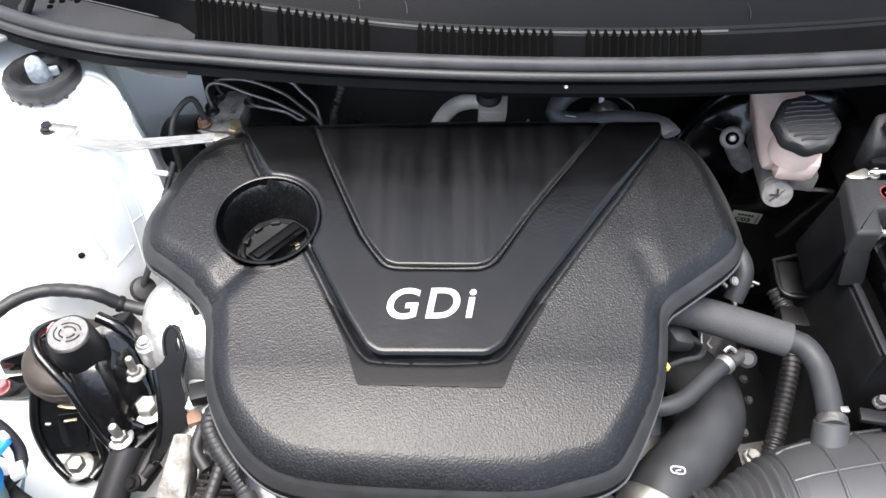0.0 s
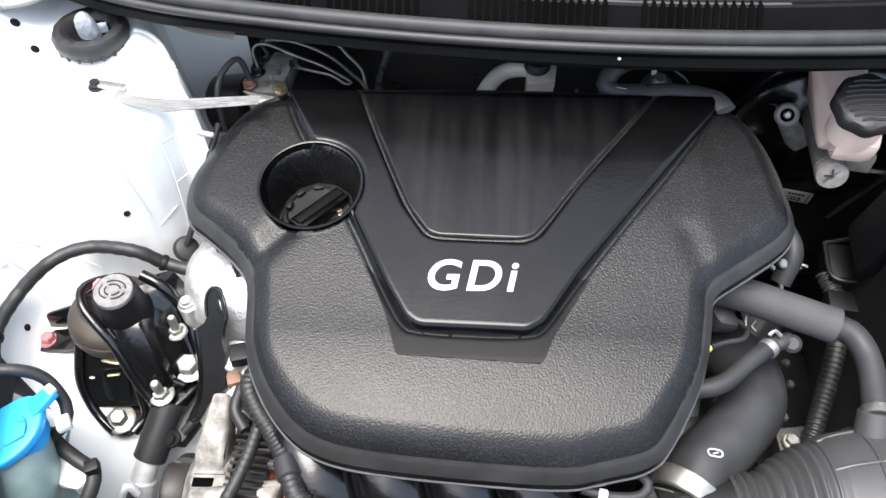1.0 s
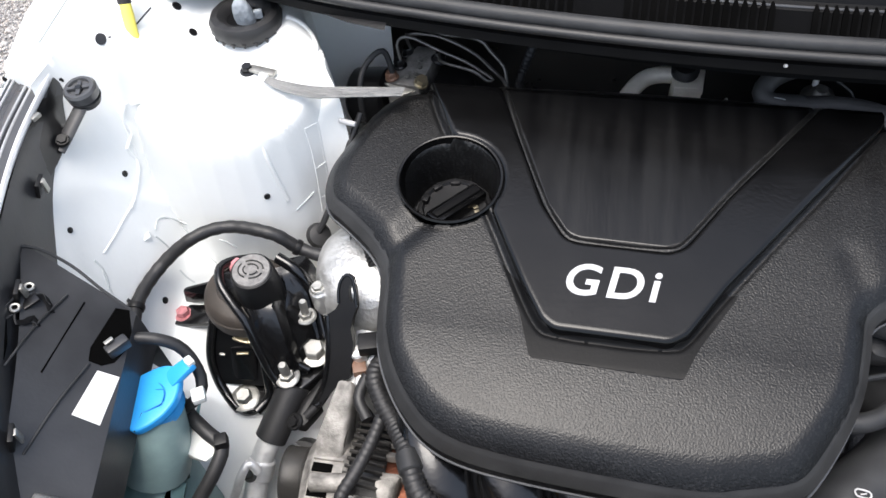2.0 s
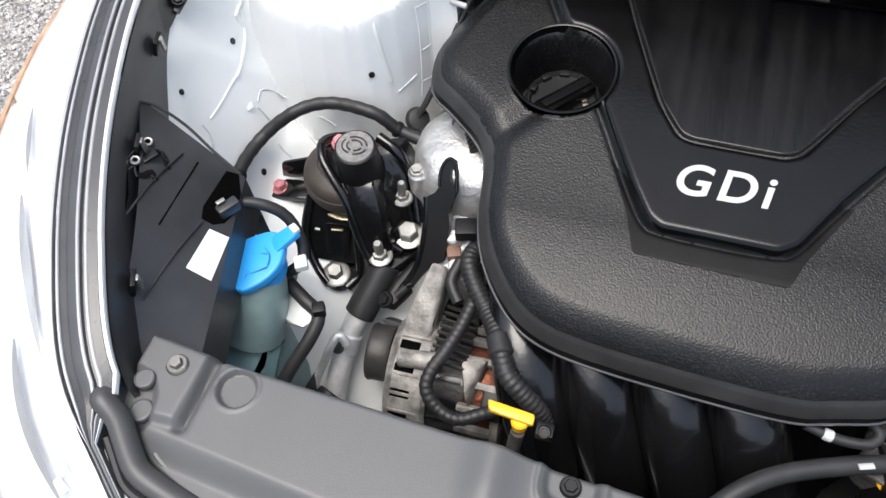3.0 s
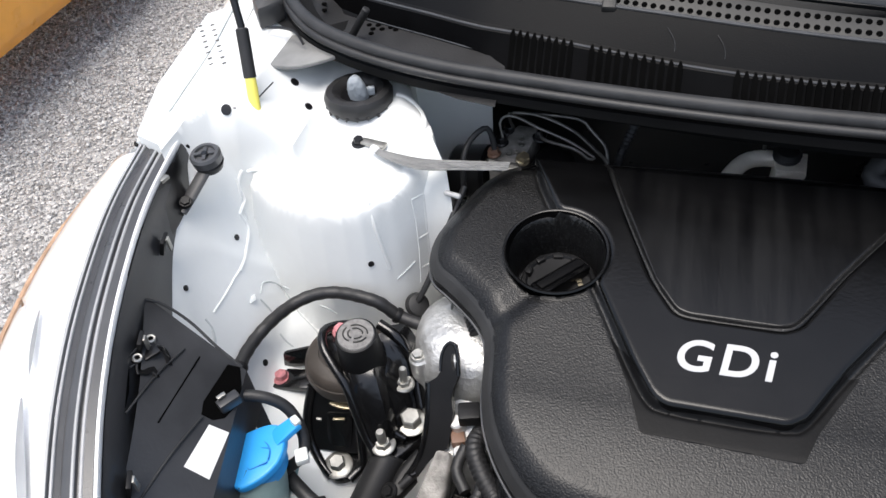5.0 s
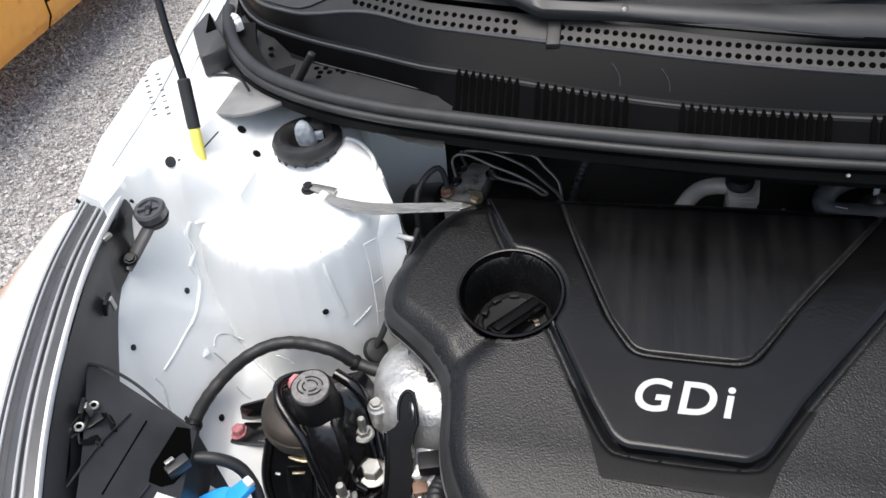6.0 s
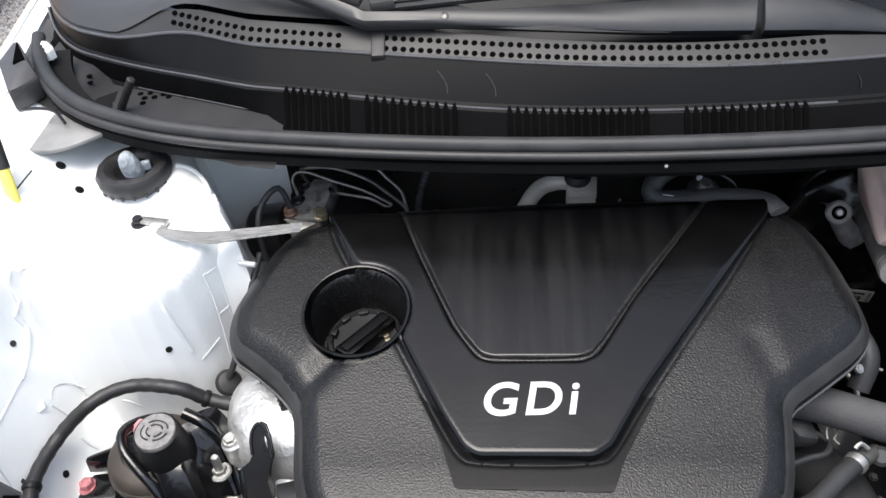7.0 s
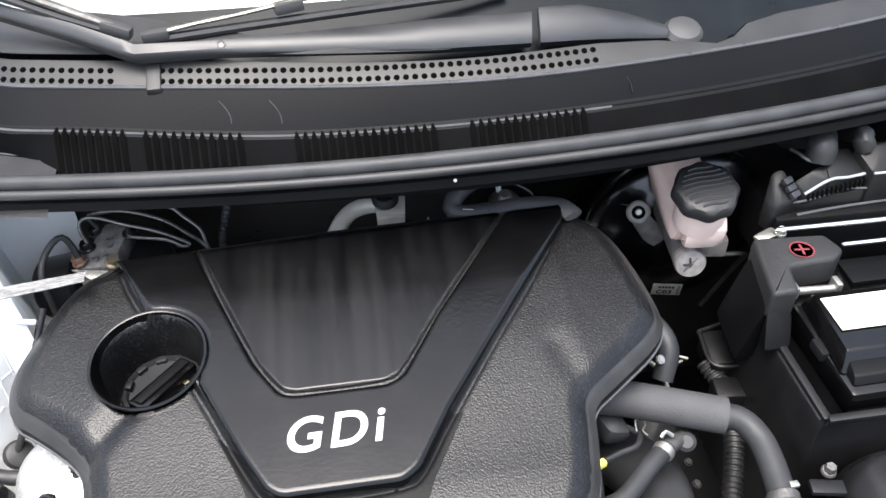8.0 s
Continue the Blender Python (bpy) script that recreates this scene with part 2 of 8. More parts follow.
# ---- builders ----
class Shape:
    """Vertices and faces in world metres, gathered before they become one mesh."""

    def __init__(self):
        self.v, self.f = [], []

    def add(self, verts, faces, m=None):
        o = len(self.v)
        self.v += [tuple(m @ Vector(p)) if m else tuple(p) for p in verts]
        self.f += [[o + i for i in face] for face in faces]
        return self

    def add_bm(self, bm, m=None):
        bm.verts.index_update()
        self.add([v.co for v in bm.verts], [[v.index for v in f.verts] for f in bm.faces], m)
        bm.free()
        return self

    def box(self, c, s, bevel=0.003, rx=0, ry=0, rz=0, taper=1.0):
        bm = bmesh.new()
        bmesh.ops.create_cube(bm, size=1)
        for v in bm.verts:
            k = taper if v.co.z > 0 else 1
            v.co = Vector((v.co.x * s[0] * k, v.co.y * s[1] * k, v.co.z * s[2]))
        if bevel:
            bmesh.ops.bevel(bm, geom=bm.edges[:], offset=min(bevel, min(s) * 0.45), segments=2, profile=0.6, affect="EDGES")
        return self.add_bm(bm, pose(*c, rx, ry, rz))

    def prism(self, outline, z0, z1, bevel=0.003, m=None):
        bm = bmesh.new()
        low = [bm.verts.new((x, y, z0)) for x, y in outline]
        top = [bm.verts.new((x, y, z1)) for x, y in outline]
        bm.faces.new(low[::-1])
        cap = bm.faces.new(top)
        for i in range(len(low)):
            j = (i + 1) % len(low)
            bm.faces.new((low[i], low[j], top[j], top[i]))
        bmesh.ops.recalc_face_normals(bm, faces=bm.faces[:])
        if bevel:
            bmesh.ops.bevel(bm, geom=cap.edges[:], offset=bevel, segments=3, profile=0.5, affect="EDGES")
        return self.add_bm(bm, m)

    def hull(self, points, bevel=0.004):
        """The convex body round the points, with rounded edges."""
        bm = bmesh.new()
        for p in points:
            bm.verts.new(p)
        bmesh.ops.convex_hull(bm, input=bm.verts[:])
        loose = [v for v in bm.verts if not v.link_faces]
        bmesh.ops.delete(bm, geom=loose, context="VERTS")
        bmesh.ops.dissolve_limit(bm, angle_limit=radians(4), verts=bm.verts[:], edges=bm.edges[:])
        if bevel:
            bmesh.ops.bevel(bm, geom=bm.edges[:], offset=bevel, segments=2, profile=0.6, affect="EDGES")
        return self.add_bm(bm)

    def lathe(self, profile, at, axis=(0, 0, 1), seg=24, wave=None):
        """profile: (radius, height) along the axis from at. wave(angle): a factor on the radius."""
        turn = Vector(axis).normalized().to_track_quat("Z", "Y").to_matrix().to_4x4()
        m = Matrix.Translation(at) @ turn
        verts, faces = [], []
        for r, h in profile:
            for k in range(seg):
                a = 2 * math.pi * k / seg
                w = wave(a) if wave else 1
                verts.append((r * w * math.cos(a), r * w * math.sin(a), h))
        for i in range(len(profile) - 1):
            for k in range(seg):
                j = (k + 1) % seg
                faces.append((i * seg + k, i * seg + j, (i + 1) * seg + j, (i + 1) * seg + k))
        faces.append(tuple(range(seg))[::-1])
        faces.append(tuple((len(profile) - 1) * seg + k for k in range(seg)))
        return self.add(verts, faces, m)

    def cyl(self, a, b, r, r2=None, seg=20, bevel=0.0015):
        a, b = Vector(a), Vector(b)
        h, r2 = (b - a).length, r if r2 is None else r2
        e = min(bevel, r * 0.4, h * 0.3)
        return self.lathe([(r - e, 0), (r, e), (r2, h - e), (r2 - e, h)], a, b - a, seg)

    def tube(self, points, r, seg=12, step=0.006, ribs=0.0, pitch=0.006, end=None, flat=1.0):
        """A hose along smooth points. r to end: its radius; ribs: the depth of its corrugation."""
        path = smooth(points, step if not ribs else pitch / 4)
        up = Vector((0.13, 0.21, 0.97))
        verts, faces = [], []
        total = len(path)
        for i, p in enumerate(path):
            way = (path[min(i + 1, total - 1)] - path[max(i - 1, 0)]).normalized()
            side = way.cross(up).normalized() if abs(way.dot(up)) < 0.995 else way.cross(Vector((1, 0, 0))).normalized()
            up = side.cross(way).normalized()
            rad = r + ((end if end is not None else r) - r) * i / max(1, total - 1)
            rad += (0, ribs, ribs, 0)[i % 4] if ribs else 0
            for k in range(seg):
                a = 2 * math.pi * k / seg
                verts.append(p + side * (rad * math.cos(a)) + up * (rad * flat * math.sin(a)))
        for i in range(total - 1):
            for k in range(seg):
                j = (k + 1) % seg
                faces.append((i * seg + k, i * seg + j, (i + 1) * seg + j, (i + 1) * seg + k))
        faces.append(tuple(range(seg))[::-1])
        faces.append(tuple((total - 1) * seg + k for k in range(seg)))
        return self.add(verts, faces)

    def sheet(self, nu, nv, fn):
        """A grid of fn(u, v), u and v from 0 to 1."""
        verts = [fn(i / nu, j / nv) for j in range(nv + 1) for i in range(nu + 1)]
        faces = [(j * (nu + 1) + i, j * (nu + 1) + i + 1, (j + 1) * (nu + 1) + i + 1, (j + 1) * (nu + 1) + i) for j in range(nv) for i in range(nu)]
        return self.add(verts, faces)

    def sweep(self, line, profile, closed=True):
        """A profile of (out, up) carried along a level line of (x, y, z); out lies to the line's right side."""
        verts, faces, n = [], [], len(profile)
        for i, p in enumerate(line):
            way = Vector(line[min(i + 1, len(line) - 1)]) - Vector(line[max(i - 1, 0)])
            out = Vector((way.y, -way.x, 0)).normalized()
            for o, u in profile:
                verts.append(Vector(p) + out * o + Vector((0, 0, u)))
        span = n if closed else n - 1
        for i in range(len(line) - 1):
            for k in range(span):
                j = (k + 1) % n
                faces.append((i * n + k, i * n + j, (i + 1) * n + j, (i + 1) * n + k))
        if closed:
            faces.append(tuple(range(n))[::-1])
            faces.append(tuple((len(line) - 1) * n + k for k in range(n)))
        return self.add(verts, faces)

    def bolt(self, at, axis=(0, 0, 1), r=0.008, h=0.008, washer=1.6, stud=0.0):
        axis = Vector(axis).normalized()
        at = Vector(at)
        self.lathe([(r * washer, 0), (r * washer, 0.0015), (r * washer * 0.85, 0.003)], at, axis, 20)
        self.lathe([(r, 0.002), (r, h - 0.0015), (r * 0.85, h)], at, axis, 6)
        if stud:
            self.lathe([(r * 0.55, h - 0.002), (r * 0.55, h + stud - 0.002), (r * 0.4, h + stud)], at, axis, 14)
        return self


def smooth(points, step):
    """Points every step metres along a Catmull-Rom curve through the given ones."""
    p = [Vector(q) for q in points]
    p = [p[0] * 2 - p[1], *p, p[-1] * 2 - p[-2]]
    out = []
    for i in range(1, len(p) - 2):
        a, b, c, d = p[i - 1:i + 3]
        n = max(2, int((c - b).length / step))
        for k in range(n):
            t = k / n
            out.append(0.5 * ((2 * b) + (c - a) * t + (2 * a - 5 * b + 4 * c - d) * t * t + (3 * b - a - 3 * c + d) * t ** 3))
    out.append(p[-2])
    return out


def link_mesh(name, shape, mat, origin, sharp=38):
    me = bpy.data.meshes.new(name)
    me.from_pydata([(x - origin[0], y - origin[1], z - origin[2]) for x, y, z in shape.v], [], shape.f)
    bm = bmesh.new()
    bm.from_mesh(me)
    bmesh.ops.recalc_face_normals(bm, faces=bm.faces[:])
    bm.to_mesh(me)
    bm.free()
    me.materials.append(mat)
    me.polygons.foreach_set("use_smooth", [True] * len(me.polygons))
    me.set_sharp_from_angle(angle=radians(sharp))
    return new(name, me)


def thing(name, at, label, category, group="", kind=""):
    """An Empty at the thing's base, for its parts."""
    ob = new(name)
    ob.empty_display_size = 0.02
    ob.location = at
    return tagged(ob, label, category, group, kind)


def solid(name, shape, mat, label, category, group="", kind="", sharp=38):
    """A thing of one mesh."""
    n = len(shape.v)
    base = (sum(p[0] for p in shape.v) / n, sum(p[1] for p in shape.v) / n, min(p[2] for p in shape.v))
    ob = link_mesh(name, shape, mat, base, sharp)
    ob.location = base
    return tagged(ob, label, category, group, kind)


def home(ob):
    at = Vector(ob.location)
    while ob.parent:
        ob = ob.parent
        at += ob.location
    return at


def part(name, shape, mat, parent, label="", sharp=38):
    """One mesh under a thing or under one of its parts."""
    ob = link_mesh(name, shape, mat, home(parent), sharp)
    ob.parent = parent
    return tagged(ob, label) if label else ob


def words(text, size, m, thick=0.0006, shear=0.0, bold=0.0, space=1.0):
    """A Shape of the given text in the built-in font, centred, laid by m."""
    cu = bpy.data.curves.new("text", "FONT")
    cu.body, cu.size, cu.extrude, cu.shear, cu.offset, cu.space_character = text, size, thick, shear, bold, space
    cu.align_x, cu.align_y, cu.resolution_u = "CENTER", "CENTER", 6
    ob = bpy.data.objects.new("text", cu)
    me = bpy.data.meshes.new_from_object(ob)
    s = Shape().add([v.co for v in me.vertices], [list(p.vertices) for p in me.polygons], m)
    bpy.data.objects.remove(ob)
    bpy.data.meshes.remove(me)
    bpy.data.curves.remove(cu)
    return s


def rounded(corners, times=3):
    """A closed outline with its corners cut round (Chaikin)."""
    p = [tuple(c) for c in corners]
    for _ in range(times):
        q = []
        for i in range(len(p)):
            a, b = p[i], p[(i + 1) % len(p)]
            q += [(0.75 * a[0] + 0.25 * b[0], 0.75 * a[1] + 0.25 * b[1]), (0.25 * a[0] + 0.75 * b[0], 0.25 * a[1] + 0.75 * b[1])]
        p = q
    return p


def fillet(corners, r, n=4):
    """A closed outline whose corners are rounded with about r metres."""
    out = []
    for i, c in enumerate(corners):
        c = Vector((*c, 0))
        a, b = Vector((*corners[i - 1], 0)), Vector((*corners[(i + 1) % len(corners)], 0))
        k = min(r, (a - c).length * 0.45, (b - c).length * 0.45)
        p, q = c + (a - c).normalized() * k, c + (b - c).normalized() * k
        for j in range(n + 1):
            t = j / n
            v = p * (1 - t) ** 2 + c * 2 * t * (1 - t) + q * t * t
            out.append((v.x, v.y))
    return out


def inside_by(x, y, outline):
    """How far points lie inside a closed outline (negative: outside), and the nearest points on it."""
    o = np.array(outline)
    a, b = o, np.roll(o, -1, 0)
    best = np.full(x.shape, 1e9)
    nx, ny = np.zeros_like(x), np.zeros_like(x)
    odd = np.zeros(x.shape, bool)
    for (ax, ay), (bx, by) in zip(a, b):
        ex, ey = bx - ax, by - ay
        t = np.clip(((x - ax) * ex + (y - ay) * ey) / (ex * ex + ey * ey + 1e-12), 0, 1)
        qx, qy = ax + t * ex, ay + t * ey
        d = np.hypot(x - qx, y - qy)
        near = d < best
        best, nx, ny = np.where(near, d, best), np.where(near, qx, nx), np.where(near, qy, ny)
        if ay != by:
            odd ^= ((ay > y) != (by > y)) & (x < (bx - ax) * (y - ay) / (by - ay) + ax)
    return np.where(odd, best, -best), nx, ny


def ease(x, lo, hi):
    t = np.clip((x - lo) / (hi - lo), 0, 1)
    return t * t * (3 - 2 * t)


from mathutils import geometry


def plaque(outline, height, profile, capped=True):
    """A thin moulded plate on the surface height(x, y): rings stepped inwards from its outline by (inset, rise)."""
    p = np.array(outline)
    if sum(a[0] * b[1] - b[0] * a[1] for a, b in zip(outline, outline[1:] + outline[:1])) < 0:
        p = p[::-1]
    e = np.roll(p, -1, 0) - p
    e = e / np.maximum(1e-9, np.hypot(e[:, 0], e[:, 1]))[:, None]
    n = np.stack([-e[:, 1], e[:, 0]], 1)
    n = n + np.roll(n, 1, 0)
    n = n / np.maximum(0.35, (n ** 2).sum(1) / 2)[:, None]
    bm, rings = bmesh.new(), []
    for inset, up in profile:
        q = p + n * inset
        z = height(q[:, 0], q[:, 1]) + up
        rings.append([bm.verts.new((float(a), float(b), float(c))) for (a, b), c in zip(q, z)])
    k = len(p)
    for a, b in zip(rings, rings[1:]):
        for i in range(k):
            bm.faces.new((a[i], a[(i + 1) % k], b[(i + 1) % k], b[i]))
    for t in geometry.tessellate_polygon([[v.co for v in rings[-1]]]) if capped else ():
        bm.faces.new([rings[-1][i] for i in t])
    return Shape().add_bm(bm)


def pierced(outline, hole, back):
    """A flat plate of the given outline with one hole through it, as thick as `back`."""
    bm = bmesh.new()
    edges = []
    for ring in (outline, hole):
        vs = [bm.verts.new(q) for q in ring]
        edges += [bm.edges.new((vs[k], vs[(k + 1) % len(vs)])) for k in range(len(vs))]
    faces = [g for g in bmesh.ops.triangle_fill(bm, edges=edges, use_beauty=True)["geom"] if isinstance(g, bmesh.types.BMFace)]
    side = bmesh.ops.extrude_face_region(bm, geom=faces)["geom"]
    for g in side:
        if isinstance(g, bmesh.types.BMVert):
            g.co += back
    bmesh.ops.recalc_face_normals(bm, faces=bm.faces)
    return Shape().add_bm(bm)


def field(x0, x1, y0, y1, step, height, keep=None, skirt=0.0):
    """A stamped or moulded sheet z = height(x, y), cut along the outline keep, with a rim turned down by skirt."""
    nx, ny = int((x1 - x0) / step) + 1, int((y1 - y0) / step) + 1
    gx, gy = np.meshgrid(np.linspace(x0, x1, nx), np.linspace(y0, y1, ny))
    gx, gy = gx.ravel(), gy.ravel()
    cells = [(j * nx + i, j * nx + i + 1, (j + 1) * nx + i + 1, (j + 1) * nx + i) for j in range(ny - 1) for i in range(nx - 1)]
    if keep is not None:
        d, qx, qy = inside_by(gx, gy, keep)
        rim = (d < 0) & (d > -1.5 * step)
        ok = d > -1.5 * step
        cells = [c for c in cells if max(d[k] for k in c) > 0 and all(ok[k] for k in c)]
        gx, gy = np.where(rim, qx, gx), np.where(rim, qy, gy)
    z = height(gx, gy)
    used = sorted({k for c in cells for k in c})
    back = {k: i for i, k in enumerate(used)}
    s = Shape()
    s.v = [(float(gx[k]), float(gy[k]), float(z[k])) for k in used]
    s.f = [[back[k] for k in c] for c in cells]
    if skirt:
        count = {}
        for f in s.f:
            for i in range(4):
                e = (f[i], f[(i + 1) % 4])
                count[tuple(sorted(e))] = None if tuple(sorted(e)) in count else e
        low = {}
        for e in [e for e in count.values() if e]:
            for k in e:
                if k not in low:
                    low[k] = len(s.v)
                    x, y, h = s.v[k]
                    s.v.append((x, y, h - skirt))
            s.f.append([e[1], e[0], low[e[0]], low[e[1]]])
    return s


# ---- ground ----
def ground():
    s = Shape()
    s.v = [(-150, -150, 0), (150, -150, 0), (150, 150, 0), (-150, 150, 0)]
    s.f = [(0, 1, 2, 3)]
    solid("ground", s, M_GRAVEL, "grey gravel yard ground under the cars", "ground", kind="structure")
    rng = np.random.default_rng(3)
    n = 36000
    cx, cy = rng.uniform(-2.6, -0.62, n), rng.uniform(-0.75, 3.0, n)
    size = 0.0035 + 0.0055 * rng.uniform(0, 1, n) ** 1.6
    bm = bmesh.new()
    bmesh.ops.create_icosphere(bm, subdivisions=1, radius=1)
    bm.verts.index_update()
    ball = np.array([v.co[:] for v in bm.verts])[:, :]
    tri = [[v.index for v in f.verts] for f in bm.faces]
    bm.free()
    stones = Shape()
    for k in range(n):
        sq = rng.uniform(0.55, 1.25, 3) * size[k]
        v = ball * rng.uniform(0.8, 1.2, (len(ball), 1)) * sq
        a = rng.uniform(0, 6.28)
        ca, sa = math.cos(a), math.sin(a)
        v = np.stack([v[:, 0] * ca - v[:, 1] * sa + cx[k], v[:, 0] * sa + v[:, 1] * ca + cy[k], v[:, 2] + size[k] * 0.4], 1)
        o = len(stones.v)
        stones.v += [tuple(p) for p in v.tolist()]
        stones.f += [[o + i for i in f] for f in tri]
    solid("gravel", stones, M_STONE, "loose pale grey crushed stones on the ground", "gravel", kind="stuff", sharp=10)


# ---- white body: inner apron with the strut tower ----
TOWER = rounded([(-0.499, 0.062), (-0.482, 0.043), (-0.415, 0.024), (-0.368, 0.027), (-0.343, 0.046), (-0.320, 0.085), (-0.304, 0.130), (-0.316, 0.162), (-0.345, 0.198), (-0.37, 0.25), (-0.38, 0.36), (-0.53, 0.36), (-0.505, 0.20)], 1)


def soft_max(a, b, k=0.012):
    h = np.clip(0.5 + 0.5 * (a - b) / k, 0, 1)
    return b * (1 - h) + a * h + k * h * (1 - h)


def apron_height(x, y):
    x, y = np.asarray(x, float), np.asarray(y, float)
    floor = 0.668 + (-0.46 - x) * 0.38 + 0.25 * (y + 0.07) - 0.7 * np.maximum(0, -0.14 - y)
    floor = floor - 0.012 * ease(-np.hypot(x + 0.40, y - 0.0), -0.07, -0.02)
    low = 1 - ease(y, 0.035, 0.09)
    side = np.minimum(0.915, 0.915 - (x + 0.532 + 0.016 * low) * 2.7)
    d, _, _ = inside_by(x, y, TOWER)
    top = 0.852 + 0.11 * (y - 0.10) + 0.012 * ease(y, 0.13, 0.17)
    tower = top - 9.0 * np.maximum(0, -d) - 0.012 * (1 - np.clip(d / 0.022, 0, 1)) ** 2
    flange = 0.915 - np.maximum(0, x + 0.505) * (0.85 + 9 * (1 - ease(y, 0.03, 0.09))) - 6 * np.maximum(0, -0.01 - y) - 6 * np.maximum(0, x + 0.45) - 5 * np.maximum(0, x + 0.545) * low
    z = soft_max(soft_max(floor, side), tower, 0.012)
    z = soft_max(z, flange, 0.008)
    # pressed bead and swages
    z = z + 0.004 * np.exp(-((x + 0.497 - 0.02 * np.sin(y * 30)) / 0.006) ** 2) * (y < 0.05) * (y > -0.12)
    z = z - 0.004 * np.exp(-((x + 0.335 - (y - 0.08) * 0.15) / 0.006) ** 2) * ease(y, 0.02, 0.05)
    # dents of the wavy rear edge
    z = z + 0.005 * np.sin(y * 55 + x * 20) * ease(x, -0.36, -0.30) * ease(y, 0.08, 0.16)
    return z


def apron_point(x, y, up=0.0):
    e = 0.002
    h = lambda a, b: float(apron_height(np.array([a]), np.array([b]))[0])
    z = h(x, y)
    n = Vector((-(h(x + e, y) - h(x - e, y)) / (2 * e), -(h(x, y + e) - h(x, y - e)) / (2 * e), 1)).normalized()
    return Vector((x, y, z)) + n * up, n


def inner_apron():
    edge = rounded([(-0.495, -0.17), (-0.528, -0.05), (-0.535, 0.005), (-0.598, 0.03), (-0.64, 0.36), (-0.262, 0.36), (-0.258, 0.10), (-0.235, 0.0), (-0.26, -0.16), (-0.27, -0.30), (-0.43, -0.30), (-0.46, -0.18)], 1)
    body = thing("inner_apron", (-0.42, 0.05, 0.6), "white painted inner wing panel with raised strut tower", "body panel")
    part("panel", field(-0.64, -0.23, -0.31, 0.37, 0.0022, apron_height, edge, 0.03), M_PRIMER, body)
    for x, y, z, r in ((-0.3566, 0.0268, 0.7683, 0.0034), (-0.5034, 0.0167, 0.7944, 0.0034), (-0.5088, -0.0790, 0.8127, 0.0030), (-0.4568, 0.1562, 0.8740, 0.0045), (-0.5136, 0.0854, 0.9117, 0.0058), (-0.4631, -0.0622, 0.6855, 0.0038), (-0.4777, 0.1761, 0.8917, 0.0050)):
        n = apron_point(x, y)[1]
        part("hole", Shape().lathe([(r, -0.002), (r, 0.0012), (r * 0.7, 0.0014)], (x, y, z), n, 16), M_DARK, body, "dark round drain hole")
    seam = [(-0.5121, 0.0616, 0.8385), (-0.5077, 0.0540, 0.8181), (-0.4993, 0.0387, 0.7839), (-0.4938, 0.0023, 0.7717), (-0.4946, -0.0187, 0.7706), (-0.4944, -0.0478, 0.7699), (-0.4947, -0.0710, 0.7710)]
    part("seam", Shape().tube([Vector(q) + Vector((0, -0.0004, 0.0004)) for q in seam], 0.0012, 6), M_PRIMER, body, "painted sealer bead along the seam")
    part("fold", Shape().tube([Vector(q) + Vector((0.001, 0, -0.0005)) for q in [(-0.3646, 0.1925, 0.8741), (-0.3509, 0.1916, 0.8702), (-0.3391, 0.1848, 0.8646), (-0.3268, 0.1665, 0.8633), (-0.3228, 0.1535, 0.8602), (-0.3260, 0.1387, 0.8554), (-0.3297, 0.1267, 0.8516)]], 0.0034, 8, end=0.0022), M_PRIMER, body, "folded sheet edge behind the strut mount")
    for line in (((-0.472, 0.026), (-0.452, 0.014), (-0.431, 0.005), (-0.415, -0.01)), ((-0.492, -0.085), (-0.488, -0.094), (-0.47, -0.115))):
        part("joint_line", Shape().tube([apron_point(x, y, 0.0)[0] for x, y in line], 0.0009, 6), M_SEALER, body, "thin grey joint line")
    for line in ([(-0.3211, 0.0802, 0.8178), (-0.3187, 0.0785, 0.7916), (-0.3174, 0.0741, 0.7646), (-0.3166, 0.0688, 0.7355), (-0.3167, 0.0633, 0.7104)],
                 [(-0.3130, 0.0966, 0.8134), (-0.3109, 0.0881, 0.7650), (-0.3083, 0.0803, 0.7135)],
                 [(-0.3211, 0.0802, 0.8178), (-0.3130, 0.0966, 0.8134)],
                 [(-0.3174, 0.0745, 0.7660), (-0.3100, 0.0895, 0.7638)],
                 [(-0.3168, 0.0671, 0.7283), (-0.3086, 0.0822, 0.7242)]):
        part("emboss", Shape().tube(line, 0.0008, 6), M_PRIMER, body, "pressed line")
    for line in ([(-0.4807, -0.0059, 0.7340), (-0.4823, 0.0046, 0.7376), (-0.4802, 0.0139, 0.7327), (-0.4750, 0.0242, 0.7187), (-0.4631, 0.0238, 0.7127)], [(-0.4795, -0.0112, 0.7302), (-0.4741, -0.0094, 0.7154), (-0.4692, -0.0096, 0.7022)], [(-0.4625, -0.0206, 0.6862), (-0.4554, -0.0233, 0.6767), (-0.4475, -0.0253, 0.6717)], [(-0.4228, 0.0132, 0.7042), (-0.4144, 0.0119, 0.7037), (-0.4026, 0.0099, 0.6977)], [(-0.3352, 0.0409, 0.7345), (-0.3267, 0.0522, 0.7390), (-0.3203, 0.0636, 0.7420)], [(-0.4962, -0.0848, 0.7758), (-0.4923, -0.0851, 0.7648), (-0.4885, -0.0908, 0.7543), (-0.4862, -0.0982, 0.7487)]):
        part("joint_line", Shape().tube(line, 0.0010, 6), M_SEALER, body, "thin grey joint line")
